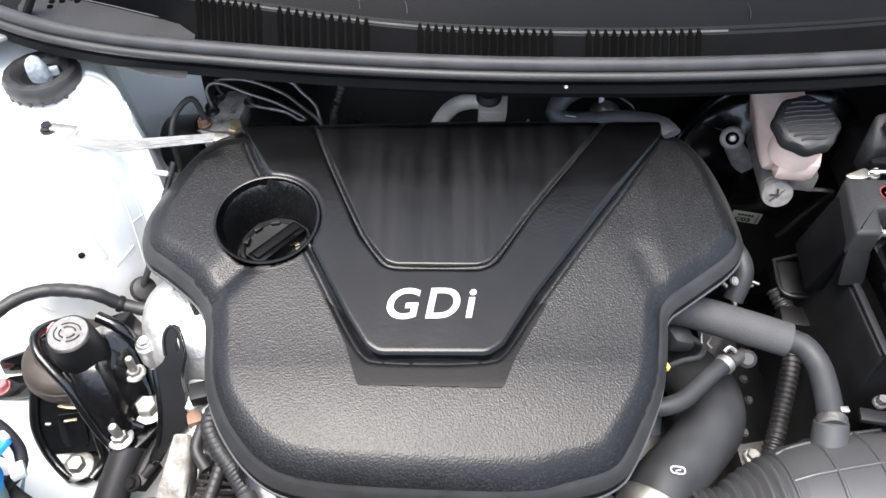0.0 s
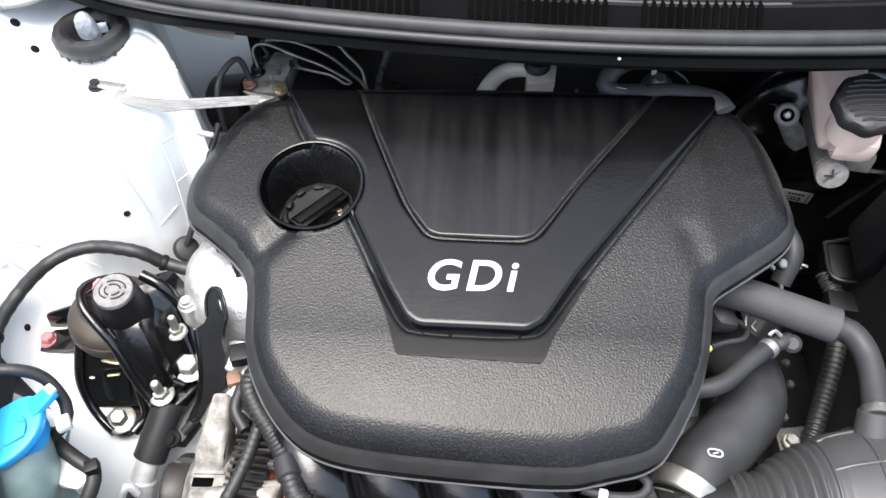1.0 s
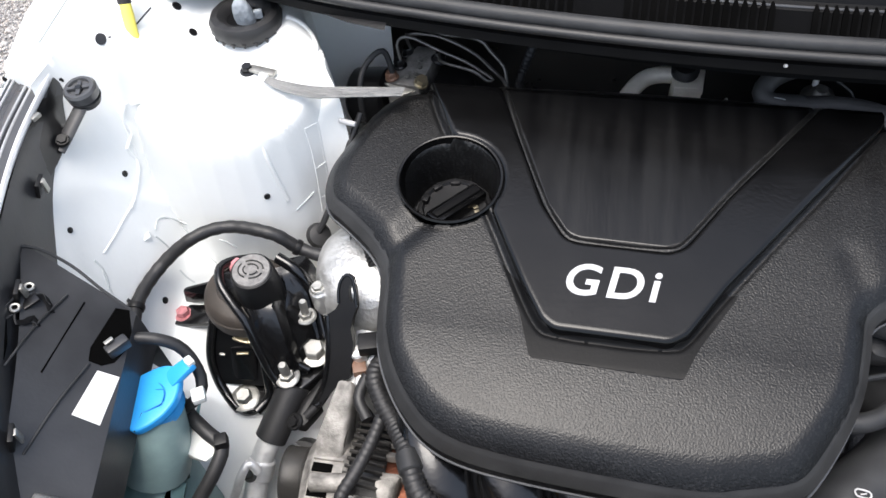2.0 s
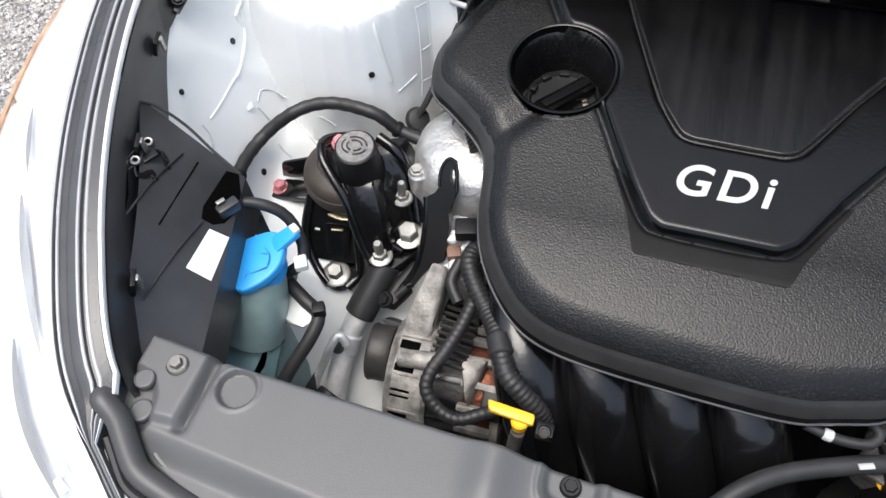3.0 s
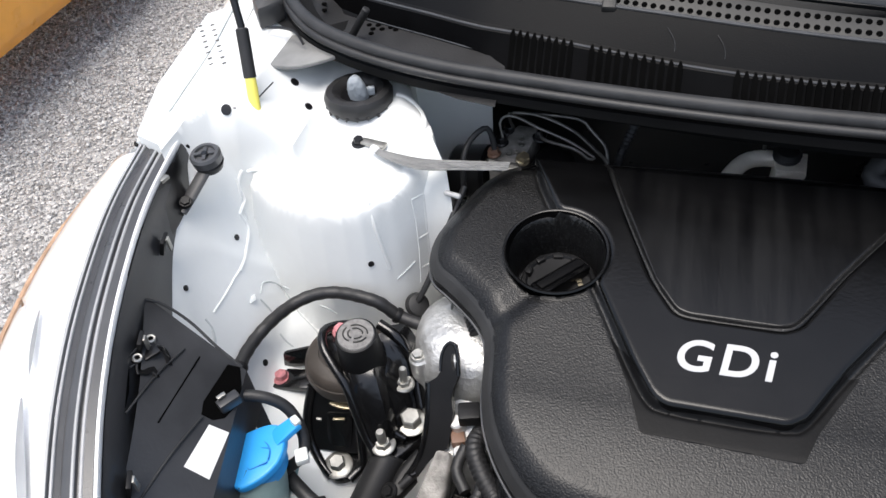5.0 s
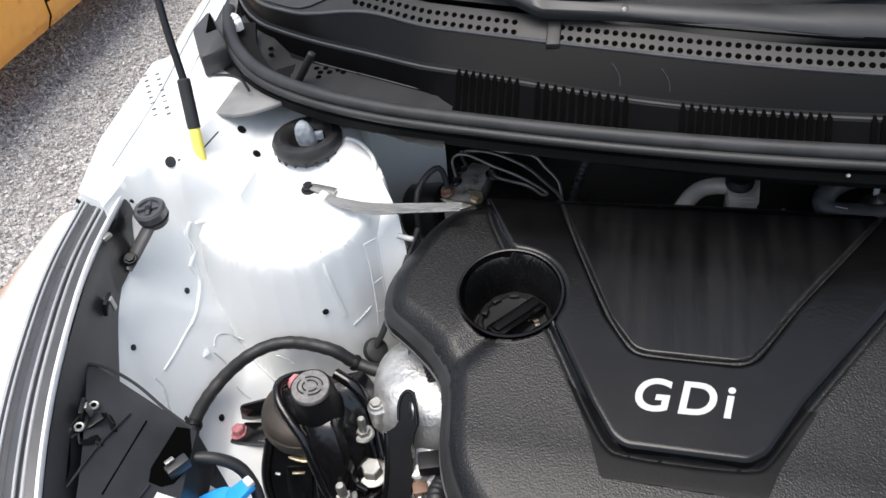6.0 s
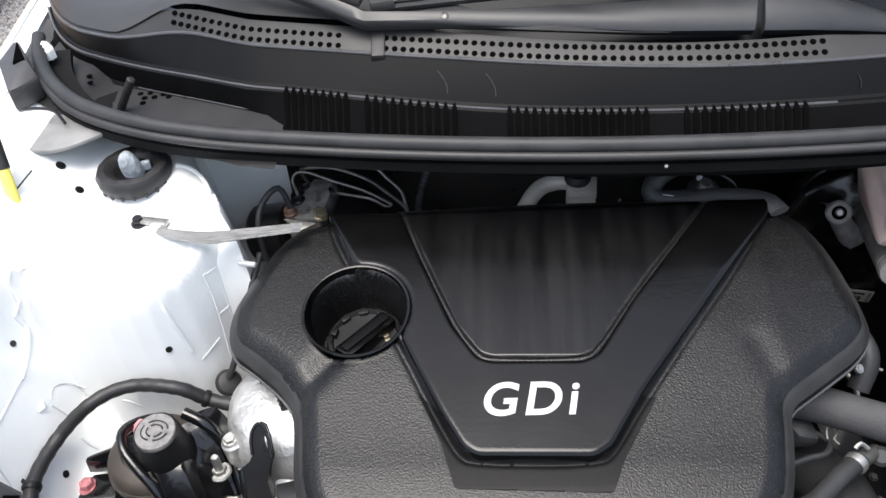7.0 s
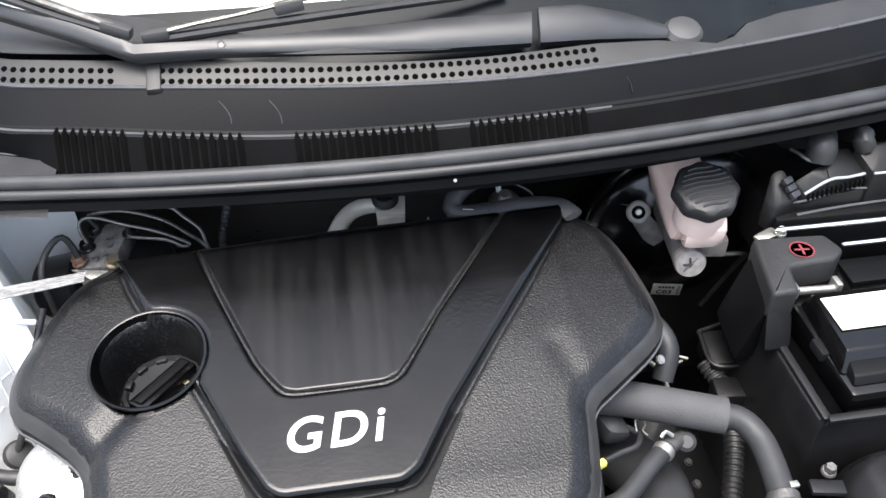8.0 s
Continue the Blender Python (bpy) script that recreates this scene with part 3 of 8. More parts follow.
    for line in ([(-0.3546, 0.0445, 0.8395), (-0.3495, 0.0381, 0.8141), (-0.3446, 0.0378, 0.7797), (-0.3404, 0.0381, 0.7525)], [(-0.5059, 0.0680, 0.8459), (-0.5102, 0.0607, 0.8329), (-0.5052, 0.0559, 0.8141), (-0.5069, 0.0417, 0.8066), (-0.5009, 0.0403, 0.7893), (-0.4965, 0.0164, 0.7765), (-0.4941, -0.0089, 0.7703)], [(-0.5018, 0.0702, 0.8426), (-0.4946, 0.0743, 0.8435), (-0.4804, 0.0697, 0.8478)]):
        part("press_line", Shape().tube(line, 0.0022, 8), M_PRIMER, body, "soft pressed fold")
    part("sealer_dab", Shape().hull([Vector((-0.4831, -0.0199, 0.7397)) + Vector(q) for q in ((0.006, 0, 0), (-0.006, 0.002, 0), (0, 0.008, 0), (0.001, -0.008, 0), (0, 0, 0.003), (0.003, 0.003, 0.003), (0, 0, -0.003))], 0.001), M_SEALER, body, "lumpy dab of sealer")
    west = [(-0.3240, 0.1390, 0.8500), (-0.3135, 0.0975, 0.8130), (-0.3113, 0.0890, 0.7650), (-0.3088, 0.0812, 0.7135), (-0.3070, 0.0760, 0.6700)]
    east = [(-0.3093, 0.135, 0.8633), (-0.2879, 0.108, 0.8422), (-0.283, 0.1, 0.8079), (-0.2808, 0.095, 0.7808), (-0.2848, 0.087, 0.67)]

    def flank(u, v):
        k = v * 4
        i = min(3, int(k))
        p, q = (Vector(a[i]).lerp(Vector(a[i + 1]), k - i) for a in (west, east))
        return p.lerp(q, u) + Vector((0, 0.004, 0.003)) * math.sin(math.pi * u)

    part("tower_flank", Shape().sheet(8, 16, flank), M_PRIMER, body, "white side face of the tower", sharp=60)
    part("stud", Shape().cyl((-0.2899, 0.1, 0.8156), (-0.2713, 0.097, 0.8141), 0.003), M_LETTER, body, "white plastic stud")
    # folded sheet corner by the bulkhead
    part("corner_sheet", Shape().sheet(10, 6, lambda u, v: (-0.40 + 0.128 * u, 0.268 - 0.012 * v + 0.008 * u, 0.872 - 0.16 * v - 0.03 * u + 0.004 * math.sin(6 * u))), M_PRIMER, body)
    return body


# ---- outer skin of the car ----
def outer_body():
    fender = thing("front_fender", (-0.62, 0.4, 0.25), "white painted front wing beside the open engine bay", "fender")
    line = [(-0.675, 0.62), (-0.650, 0.40), (-0.618, 0.20), (-0.606, 0.10), (-0.602, 0.066)]
    pts = smooth([(x, y, 0.915 + 0.03 * max(0, y - 0.2)) for x, y in line], 0.03)
    prof = [(-0.058, 0.002), (-0.048, 0.004), (-0.03, 0.001), (-0.012, -0.008), (0.0, -0.02), (0.014, -0.05), (0.035, -0.12), (0.05, -0.25), (0.05, -0.45), (0.04, -0.62), (0.02, -0.62), (0.0, -0.1), (-0.02, -0.016), (-0.058, -0.004)]
    part("skin", Shape().sweep(pts, prof), M_WHITE, fender)
    tip = smooth([(-0.604, 0.085, 0.915), (-0.602, 0.062, 0.914), (-0.600, 0.030, 0.911)], 0.01)
    part("skin_tip", Shape().sweep(tip, [(-0.016, -0.006), (-0.008, -0.008), (0.0, -0.02), (0.014, -0.05), (0.035, -0.12), (0.05, -0.25), (0.05, -0.45), (0.02, -0.45), (0.0, -0.1), (-0.016, -0.02)]), M_WHITE, fender)
    for k in range(8):
        for r in range(2):
            part("slot", Shape().box((-0.566 - 0.008 * k + 0.014 * r, 0.16 + 0.012 * k + 0.004 * r, 0.9186), (0.005, 0.0016, 0.0015), 0.0005, rz=50), M_DULL, fender)
    part("crease", Shape().tube([(p.x + 0.034, p.y, p.z + 0.0028) for p in pts if p.y > 0.04], 0.0012, 6), M_SEALER, fender, "pressed crease along the wing edge")
    # far side wing, closing the bay
    s = Shape().box((1.02, 0.05, 0.60), (0.10, 1.1, 0.66), 0.03)
    solid("wing_panel", s, M_WHITE, "white painted wing closing the bay", "fender")

    bumper = thing("front_bumper", (-0.2, -0.6, 0.2), "white painted front bumper below the slam panel", "bumper")

    def skin(u, v):
        x = -0.52 + 1.45 * u
        bow = 0.17 * abs(x - 0.2) ** 2.2 / 0.72 ** 2.2
        y = -0.545 + bow
        drop = [(0, 0), (0.1, 0.0), (0.2, -0.01), (0.4, -0.06), (0.7, -0.22), (1.0, -0.5)]
        k = v * 5
        i = min(4, int(k))
        z = 0.79 + drop[i][1] + (drop[i + 1][1] - drop[i][1]) * (k - i)
        y += 0.105 - 0.13 * math.sin(min(1, v * 1.6) * math.pi / 2) - (0.03 if v > 0.6 else 0.05 * v)
        return (x, y, z)

    part("skin", Shape().sheet(40, 20, skin), M_WHITE, bumper, sharp=60)
    side = [Vector(lamp_lens(k / 12, 1.0)) + Vector((0.012, 0.006, -0.002)) for k in range(12)] + [Vector((-0.455, -0.478, 0.69)), Vector((-0.38, -0.50, 0.70))]
    side = smooth([tuple(q) for q in side], 0.02)
    part("corner_skin", Shape().sweep(side, [(-0.05, 0.0), (0.0, -0.004), (0.012, -0.03), (0.025, -0.12), (0.028, -0.28), (0.015, -0.45), (-0.02, -0.54), (-0.04, -0.53), (-0.01, -0.2), (-0.05, -0.02)]), M_WHITE, bumper, sharp=60)

    west = [(-0.4040, -0.4090, 0.8085), (-0.3860, -0.4285, 0.8035), (-0.3640, -0.4530, 0.7950), (-0.3420, -0.4760, 0.7850)]
    east = [(-0.3900, -0.4050, 0.8110), (-0.3660, -0.4260, 0.8030), (-0.3250, -0.4420, 0.7950), (-0.2850, -0.4560, 0.7880)]
    line = [smooth(q, 0.004) for q in (west, east)]

    def fill(u, v):
        p, q = (a[min(len(a) - 1, int(round(v * (len(a) - 1))))] for a in line)
        return p.lerp(q, u) + Vector((0, 0, -0.05 * max(0, u * 4 - 3)))

    part("corner_fill", Shape().sheet(8, 20, fill), M_WHITE, bumper, "white bumper corner beside the lamp", sharp=60)


HL_IN = [(-0.574, 0.028, 0.906), (-0.560, -0.06, 0.902), (-0.539, -0.140, 0.895), (-0.511, -0.222, 0.886), (-0.477, -0.303, 0.870), (-0.437, -0.379, 0.846), (-0.3860, -0.4325, 0.814)]


LAMP_ARC = smooth(HL_IN, 0.012)


def lamp_lens(u, v, inset=0.0):
    """The lamp's outer surface: u along the rail, v round and down from it."""
    arc, n = LAMP_ARC, len(LAMP_ARC) - 1
    at = min(max(u, 0.0), 1.25) * n
    i = min(n - 1, int(at))
    p = arc[i].lerp(arc[i + 1], at - i)
    w = 0.085 + 0.04 * math.sin(math.pi * min(1.0, u))
    before, after = (arc[i + 1] - arc[max(0, i - 1)]).normalized(), (arc[min(n, i + 2)] - arc[i]).normalized()
    way = before.lerp(after, min(1.0, at - i)).normalized()
    out = Vector((way.y, -way.x, 0)).normalized()
    a = v * 1.45
    return p + out * (0.012 + (w - inset) * math.sin(a)) + Vector((0, 0, -0.008 - (0.16 - inset) * (1 - math.cos(a))))


def headlight():
    lamp = thing("headlight", (-0.58, -0.2, 0.62), "clear headlight with bright reflector and black housing rail", "headlight")
    arc = LAMP_ARC
    n = len(arc) - 1
    lens = lamp_lens
    part("lens", Shape().sheet(n + 6, 14, lambda u, v: lens(1.2 * u, v)), M_LENS, lamp, "clear plastic lens", sharp=60)
    part("reflector", Shape().sheet(n + 6, 14, lambda u, v: lens(1.2 * u, v, 0.009) - Vector((0, 0, 0.006 + 0.003 * math.sin(u * 10.8) ** 2))), M_REFL, lamp, "silver reflector shell")
    for u, v in ((0.35, 0.55), (0.72, 0.6)):
        at = Vector(lens(u, v, 0.03)) - Vector((0, 0, 0.03))
        part("lamp_bowl", Shape().lathe([(0.012, -0.02), (0.03, -0.005), (0.042, 0.015), (0.046, 0.018), (0.043, 0.012)], at, (-0.6, -0.6, 0.5), 28), M_CHROME, lamp, "round chrome bowl")
    part("lens_edge", Shape().tube([Vector(lens(0.02 + 0.07 * k, 0.50)) + Vector((-0.001, -0.0005, 0.001)) for k in range(11)], 0.0024, 8), M_TAN, lamp, "tan lens edge")
    for u0, u1, v0, v1, w in ((0.55, 0.82, 0.16, 0.05, 0.05), (0.77, 1.0, 0.19, 0.26, 0.06), (0.38, 0.52, 0.20, 0.14, 0.03)):
        def blade(s, q):
            c = v0 + (v1 - v0) * s + (q - 0.5) * w * math.sin(math.pi * min(0.98, 0.04 + s)) ** 0.7
            return lens(u0 + (u1 - u0) * s, c, 0.006)
        part("lens_strip", Shape().sheet(16, 4, blade), M_BLADE, lamp, "grey strip inside the lens")
    for u, v in ((0.945, 0.15), (0.965, 0.21)):
        part("bulb_holder", Shape().box(lens(u, v, 0.010), (0.014, 0.007, 0.004), 0.0015, rz=-35, rx=10), M_REFL, lamp, "small chrome bulb holder")
    def strip(profile):
        """A moulding along the lamp that runs out to a thin line beside the front seal."""
        rings = []
        end = (arc[n] - arc[n - 1]).normalized()
        run = arc + [arc[n] + end * (0.02 * k) for k in (1, 2, 3, 4)]
        for i, p in enumerate(run):
            way = run[min(i + 1, n + 4)] - run[max(i - 1, 0)]
            out = Vector((way.y, -way.x, 0)).normalized()
            f = 1 - 0.88 * ease(i / n, 0.88, 0.955)
            rings.append([p + out * ((o - 0.006) * f + 0.006) + Vector((0, 0, h * (0.4 + 0.6 * f))) for o, h in profile])
        m = len(profile)
        return Shape().add([q for r in rings for q in r], [(i * m + j, (i + 1) * m + j, (i + 1) * m + (j + 1) % m, i * m + (j + 1) % m) for i in range(n + 4) for j in range(m)] + [tuple(range(m)), tuple((n + 4) * m + j for j in range(m))[::-1]])

    part("rail", strip( [(0.006, -0.03), (0.006, -0.004), (0.002, 0.0), (-0.003, -0.002), (-0.005, 0.0), (-0.013, 0.001), (-0.015, -0.002), (-0.018, -0.002), (-0.020, 0.001), (-0.027, 0.0), (-0.029, -0.004), (-0.031, -0.03)]), M_RAIL, lamp, "grooved grey housing rail")
    part("bright_edge", strip( [(-0.0282, -0.004), (-0.0282, 0.0020), (-0.0290, 0.0026), (-0.0306, 0.0024), (-0.0312, 0.0015), (-0.0312, -0.004)]), M_REFL, lamp, "bright edge strip")
    part("bright_edge", strip( [(0.0062, -0.004), (0.0062, 0.0012), (0.0085, 0.0012), (0.0085, -0.004)]), M_BEAD, lamp, "thin bright edge strip")
    for o, r in ((0.0022, 0.0012), (-0.0125, 0.0013), (-0.0188, 0.0014)):
        part("bead", strip( [(o + r, -0.003), (o + r, 0.0012), (o + 0.5 * r, 0.0019), (o - 0.5 * r, 0.0019), (o - r, 0.0012), (o - r, -0.003)]), M_BEAD, lamp, "pale moulded bead")
    part("back_wall", Shape().sweep(arc[:-4], [(-0.0325, -0.003), (-0.036, -0.012), (-0.038, -0.045), (-0.038, -0.13), (-0.032, -0.13), (-0.0315, -0.03)]), M_SHIELD, lamp, "black housing back wall")
    for k in (0.24, 0.47, 0.7):
        p = arc[int(k * n)]
        way = (arc[int(k * n) + 1] - arc[int(k * n) - 1]).normalized()
        out = Vector((way.y, -way.x, 0)).normalized()
        c = p - out * 0.042 + Vector((0, 0, -0.030))
        clip = part("clip", Shape().box(c, (0.004, 0.016, 0.016), 0.001, ry=-18, rz=math.degrees(math.atan2(way.y, way.x)) - 90), M_BLACK, lamp)
        part("clip_face", Shape().box(c - out * 0.005, (0.002, 0.006, 0.014), 0.0005, rz=math.degrees(math.atan2(way.y, way.x)) - 90), M_STEEL, clip, "bright metal clip face")
    # skirt and closing cap at the rear end
    rim = [arc[i] + Vector((0.033, 0, -0.003)) for i in range(0, int(0.36 * n))]
    inner = smooth([(-0.540, 0.036, 0.893), (-0.534, 0.018, 0.880), (-0.527, -0.004, 0.862), (-0.524, -0.035, 0.856), (-0.523, -0.06, 0.855), (-0.525, -0.085, 0.850), (-0.512, -0.13, 0.842)], 0.01)

    def skirt(u, v):
        a = rim[min(len(rim) - 1, int(round(u * (len(rim) - 1))))]
        b = inner[min(len(inner) - 1, int(round(u * (len(inner) - 1))))]
        return a.lerp(b, v) + Vector((0, 0, 0.006 * math.sin(math.pi * v)))

    part("skirt", Shape().sheet(24, 6, skirt), M_DARK, lamp, "glossy black housing skirt")
    part("skirt_clip", Shape().box(skirt(0.28, 0.12) + Vector((0, 0, 0.002)), (0.005, 0.010, 0.004), 0.001, rz=-15), M_STEEL, lamp, "bright metal clip face")
    part("ear", Shape().hull([(-0.592, 0.030, 0.896), (-0.588, 0.052, 0.893), (-0.568, 0.054, 0.893), (-0.541, 0.036, 0.893), (-0.545, 0.018, 0.900), (-0.580, 0.020, 0.903), (-0.588, 0.048, 0.870), (-0.545, 0.036, 0.870), (-0.585, 0.02, 0.87)], 0.004), M_BLACK, lamp, "ribbed black end cap")
    part("ear_rib", Shape().tube([(-0.594, 0.030, 0.899), (-0.590, 0.052, 0.896), (-0.568, 0.056, 0.896), (-0.540, 0.038, 0.895)], 0.0028, 8), M_BLACK, lamp)
    # hood bump stop beside it
    stop = thing("bump_stop", (-0.512, 0.025, 0.885), "black ribbed rubber bump stop beside the headlight", "rubber stop")
    part("foot", Shape().cyl((-0.5125, 0.027, 0.880), (-0.512, 0.026, 0.890), 0.013, 0.0155), M_BLACK, stop)
    part("cap", Shape().lathe([(0.013, 0), (0.0155, 0.002), (0.0160, 0.010), (0.014, 0.0125), (0.011, 0.0125), (0.010, 0.010), (0.006, 0.010)], (-0.512, 0.026, 0.889), (0, -0.15, 1), 24), M_RAIL, stop)
    for a in (20, 110):
        part("cross_rib", Shape().box((-0.512, 0.0243, 0.9000), (0.022, 0.004, 0.003), 0.0006, rz=a), M_RAIL, stop)
    part("centre", Shape().cyl((-0.512, 0.024, 0.896), (-0.512, 0.0235, 0.9025), 0.0042), M_DARK, stop)
    part("bracket", Shape().tube([(-0.513, 0.018, 0.884), (-0.519, 0.002, 0.874), (-0.524, -0.010, 0.866), (-0.528, -0.022, 0.860)], 0.0075, 10, flat=0.5), M_GREYPL, stop, "grey bracket arm")
    part("bracket_bolt", Shape().bolt((-0.523, -0.016, 0.868), (0.3, -0.3, 1), 0.005, 0.005, 1.4), M_BLACK, stop)


# ---- slam panel cover at the front ----
def slam_cover():
    c = thing("radiator_top_cover", (-0.1, -0.39, 0.78), "grey-black moulded plastic cover over the radiator support", "cover")
    out = [(-0.410, -0.322), (-0.352, -0.329), (-0.10, -0.344), (0.030, -0.355), (0.036, -0.478), (-0.10, -0.474), (-0.25, -0.455), (-0.325, -0.439), (-0.378, -0.418), (-0.413, -0.390)]
    edge = fillet(out, 0.008)
    ring = [(-0.327, -0.352)]

    def h(x, y):
        d, _, _ = inside_by(x, y, edge)
        z = 0.82 - 0.02 * (1 - np.clip(d / 0.008, 0, 1)) ** 2
        step = (y + 0.395) + 0.12 * (x + 0.36)
        z = z - 0.014 * ease(-step, 0.0, 0.022)
        z = z + 0.005 * ease(-(x + 0.3545), -0.002, 0.003) * ease(y, -0.392, -0.384)
        z = z - 0.006 * np.exp(-((x + 0.3525 - 0.08 * (y + 0.36)) / 0.0042) ** 2) * ease(y, -0.396, -0.388)
        z = z - 0.006 * ease(-np.hypot(x + 0.405, (y + 0.3845) * 0.9), -0.030, -0.022)
        r = np.hypot(x - ring[0][0], y - ring[0][1])
        z = z - 0.0055 * ease(-r, -0.0152, -0.0128) + 0.0010 * np.exp(-((r - 0.0168) / 0.0013) ** 2)
        q = ((np.abs(x + 0.0805) / 0.0205) ** 4 + (np.abs(y + 0.354) / 0.0205) ** 4) ** 0.25
        z = z - 0.006 * ease(-q, -1.0, -0.72) + 0.002 * np.exp(-((q - 1.12) / 0.1) ** 2)
        z = z + 0.007 * np.exp(-((x + 0.135) / 0.016) ** 2) * ease(y, -0.44, -0.37) - 0.004 * ease(x, -0.135, -0.10)
        return z

    part("shell", field(-0.42, 0.46, -0.485, -0.315, 0.0012, h, edge, 0.03), M_SLAM, c)
    part("screw", Shape().bolt((-0.3748, -0.3475, 0.8245), (0, 0, 1), 0.0050, 0.007, 1.7), M_DULL, c, "grey flanged hex screw")
    part("screw", Shape().bolt((-0.081, -0.359, 0.8105), (0, 0, 1), 0.005, 0.005, 1.5), M_BLACK, c, "black flanged hex screw")
    for x, y, z, r in ((-0.3876, -0.3846, 0.817, 0.0088), (-0.3932, -0.3636, 0.8235, 0.0078)):
        pin = part("push_pin", Shape().lathe([(r, 0), (r, 0.0032), (r * 0.93, 0.0042), (r * 0.84, 0.0044), (r * 0.82, 0.0036), (0.0005, 0.0036)], (x, y, z), (0, 0, 1), 28), M_SLAM, c, "round grey push pin", sharp=25)
    line = smooth([(-0.4125, -0.3840, 0.833), (-0.4085, -0.3890, 0.834), (-0.3947, -0.3979, 0.827), (-0.3766, -0.4206, 0.814), (-0.3595, -0.4288, 0.809), (-0.3245, -0.4378, 0.804), (-0.2998, -0.445, 0.800), (-0.25, -0.454, 0.798), (-0.10, -0.470, 0.797), (0.10, -0.488, 0.797), (0.3, -0.49, 0.797)], 0.012)
    strip = Shape().tube(line, 0.0092, 14, flat=0.85)
    seal = thing("front_seal", (-0.1, -0.47, 0.79), "grey-black rubber seal strip along the front edge", "rubber seal")
    part("bulb", strip, M_GREYPL, seal)
    part("inner_bead", Shape().tube([q + Vector((0.008, 0.0125, -0.006)) for q in line[6:]], 0.0026, 8), M_SLAM, seal, "thin moulded bead beside the seal")
    part("lip", Shape().tube([q + Vector((-0.006, -0.011, -0.006)) for q in line[4:]], 0.004, 8), M_RUBBER, seal, "black sealing lip")
    # radiator below, mostly out of sight
    rad = thing("radiator", (0.2, -0.40, 0.3), "black radiator with fan shroud below the cover", "radiator")
    part("core", Shape().box((0.22, -0.405, 0.53), (0.62, 0.04, 0.46), 0.006), M_DARK, rad)
    part("shroud", Shape().box((0.22, -0.365, 0.52), (0.56, 0.03, 0.42), 0.012), M_BLACK, rad)
    for k in range(9):
        part("fin", Shape().box((0.135 + 0.012 * k, -0.338, 0.70), (0.003, 0.03, 0.04), 0.0008), M_BLACK, rad)
    part("tank", Shape().box((0.22, -0.395, 0.765), (0.60, 0.045, 0.03), 0.008), M_BLACK, rad)


# ---- bulkhead, floor, walls of the bay ----
def bay():
    s = Shape().box((0.275, 0.415, 0.56), (1.55, 0.03, 0.78), 0.006)
    ob = solid("bulkhead", s, M_DARK, "black painted bulkhead behind the engine", "bulkhead", kind="structure")
    s = Shape().box((0.2, -0.05, 0.20), (1.6, 0.92, 0.03), 0.006)
    solid("undertray", s, M_DARK, "black undertray below the engine", "undertray", kind="structure")
    s = Shape().box((0.90, 0.0, 0.52), (0.04, 0.85, 0.70), 0.006)
    solid("apron_wall", s, M_DARK, "dark inner wing wall beyond the battery", "body panel", kind="structure")
    s = Shape().box((-0.45, -0.33, 0.42), (0.30, 0.08, 0.34), 0.01)
    solid("lamp_bracket", s, M_DARK, "black lamp support below the headlight", "bracket")
    # hood propped open, leaning forward
    hood = thing("hood", (0.2, 0.40, 1.02), "white engine hood propped wide open", "hood")

    def lift(u, v, d):
        x = 0.2 + 1.50 * (u - 0.5) * (1 - 0.25 * v)
        k = 0.04 * (1 - (2 * u - 1) ** 2)
        return (x, 0.42 + d + 0.13 * v - k * 0.5, 1.03 + 0.84 * v + (0.11 * (1 - v) - 0.05 * v) * (2 * u - 1) ** 4)

    part("skin", Shape().sheet(20, 10, lambda u, v: lift(u, v, 0.03)), M_WHITE, hood)
    part("inner_panel", Shape().sheet(20, 10, lambda u, v: lift(u, v, 0.0)), M_MATTE, hood, "black insulated underside")
    prop = thing("hood_prop", (-0.493, 0.106, 0.90), "black hood prop rod with yellow foot", "prop rod")
    foot, top = Vector((-0.493, 0.106, 0.896)), Vector((-0.574, 0.342, 1.365))
    way = (top - foot).normalized()
    part("foot", Shape().lathe([(0.0075, 0), (0.0058, 0.012), (0.0062, 0.03), (0.0058, 0.042)], foot - way * 0.004, way, 14), M_LEMON, prop, "lemon yellow plastic foot")
    part("sleeve", Shape().cyl(foot + way * 0.036, foot + way * 0.088, 0.0068), M_RUBBER, prop, "black rubber sleeve")
    part("rod", Shape().tube([foot + way * 0.085, foot + way * 0.17 + Vector((-0.006, -0.004, 0)), foot + way * 0.3 + Vector((-0.008, 0, 0)), top], 0.004, 10), M_DARK, prop)
    part("tie", Shape().tube([foot + Vector((0.012, 0.03, 0.02)), foot + Vector((-0.004, 0.0, 0.01)), foot + Vector((-0.012, -0.02, 0.018))], 0.0008, 6), M_DARK, prop)


# ---- cowl, weatherstrip and windscreen ----
def bow(x, k=0.26, c=0.22):
    return k * (x - c) ** 2 + (0.2 * max(0, -0.28 - x) + 7 * max(0, -0.50 - x) ** 2 if k == 0.26 else 0)


LIFT_TOP = ((-0.60, 0.0), (-0.48, 0.002), (-0.44, 0.009), (-0.40, 0.009), (-0.36, 0.006), (-0.20, 0.005), (-0.10, 0.003), (0.0, 0.0), (1.1, 0.0))
LIFT_LEDGE = ((-0.60, 0.0), (-0.52, 0.0), (-0.48, -0.001), (-0.44, 0.0), (-0.40, 0.0045), (-0.36, 0.008), (-0.30, 0.012), (-0.20, 0.012), (-0.10, 0.005), (0.0, 0.0), (1.1, 0.0))


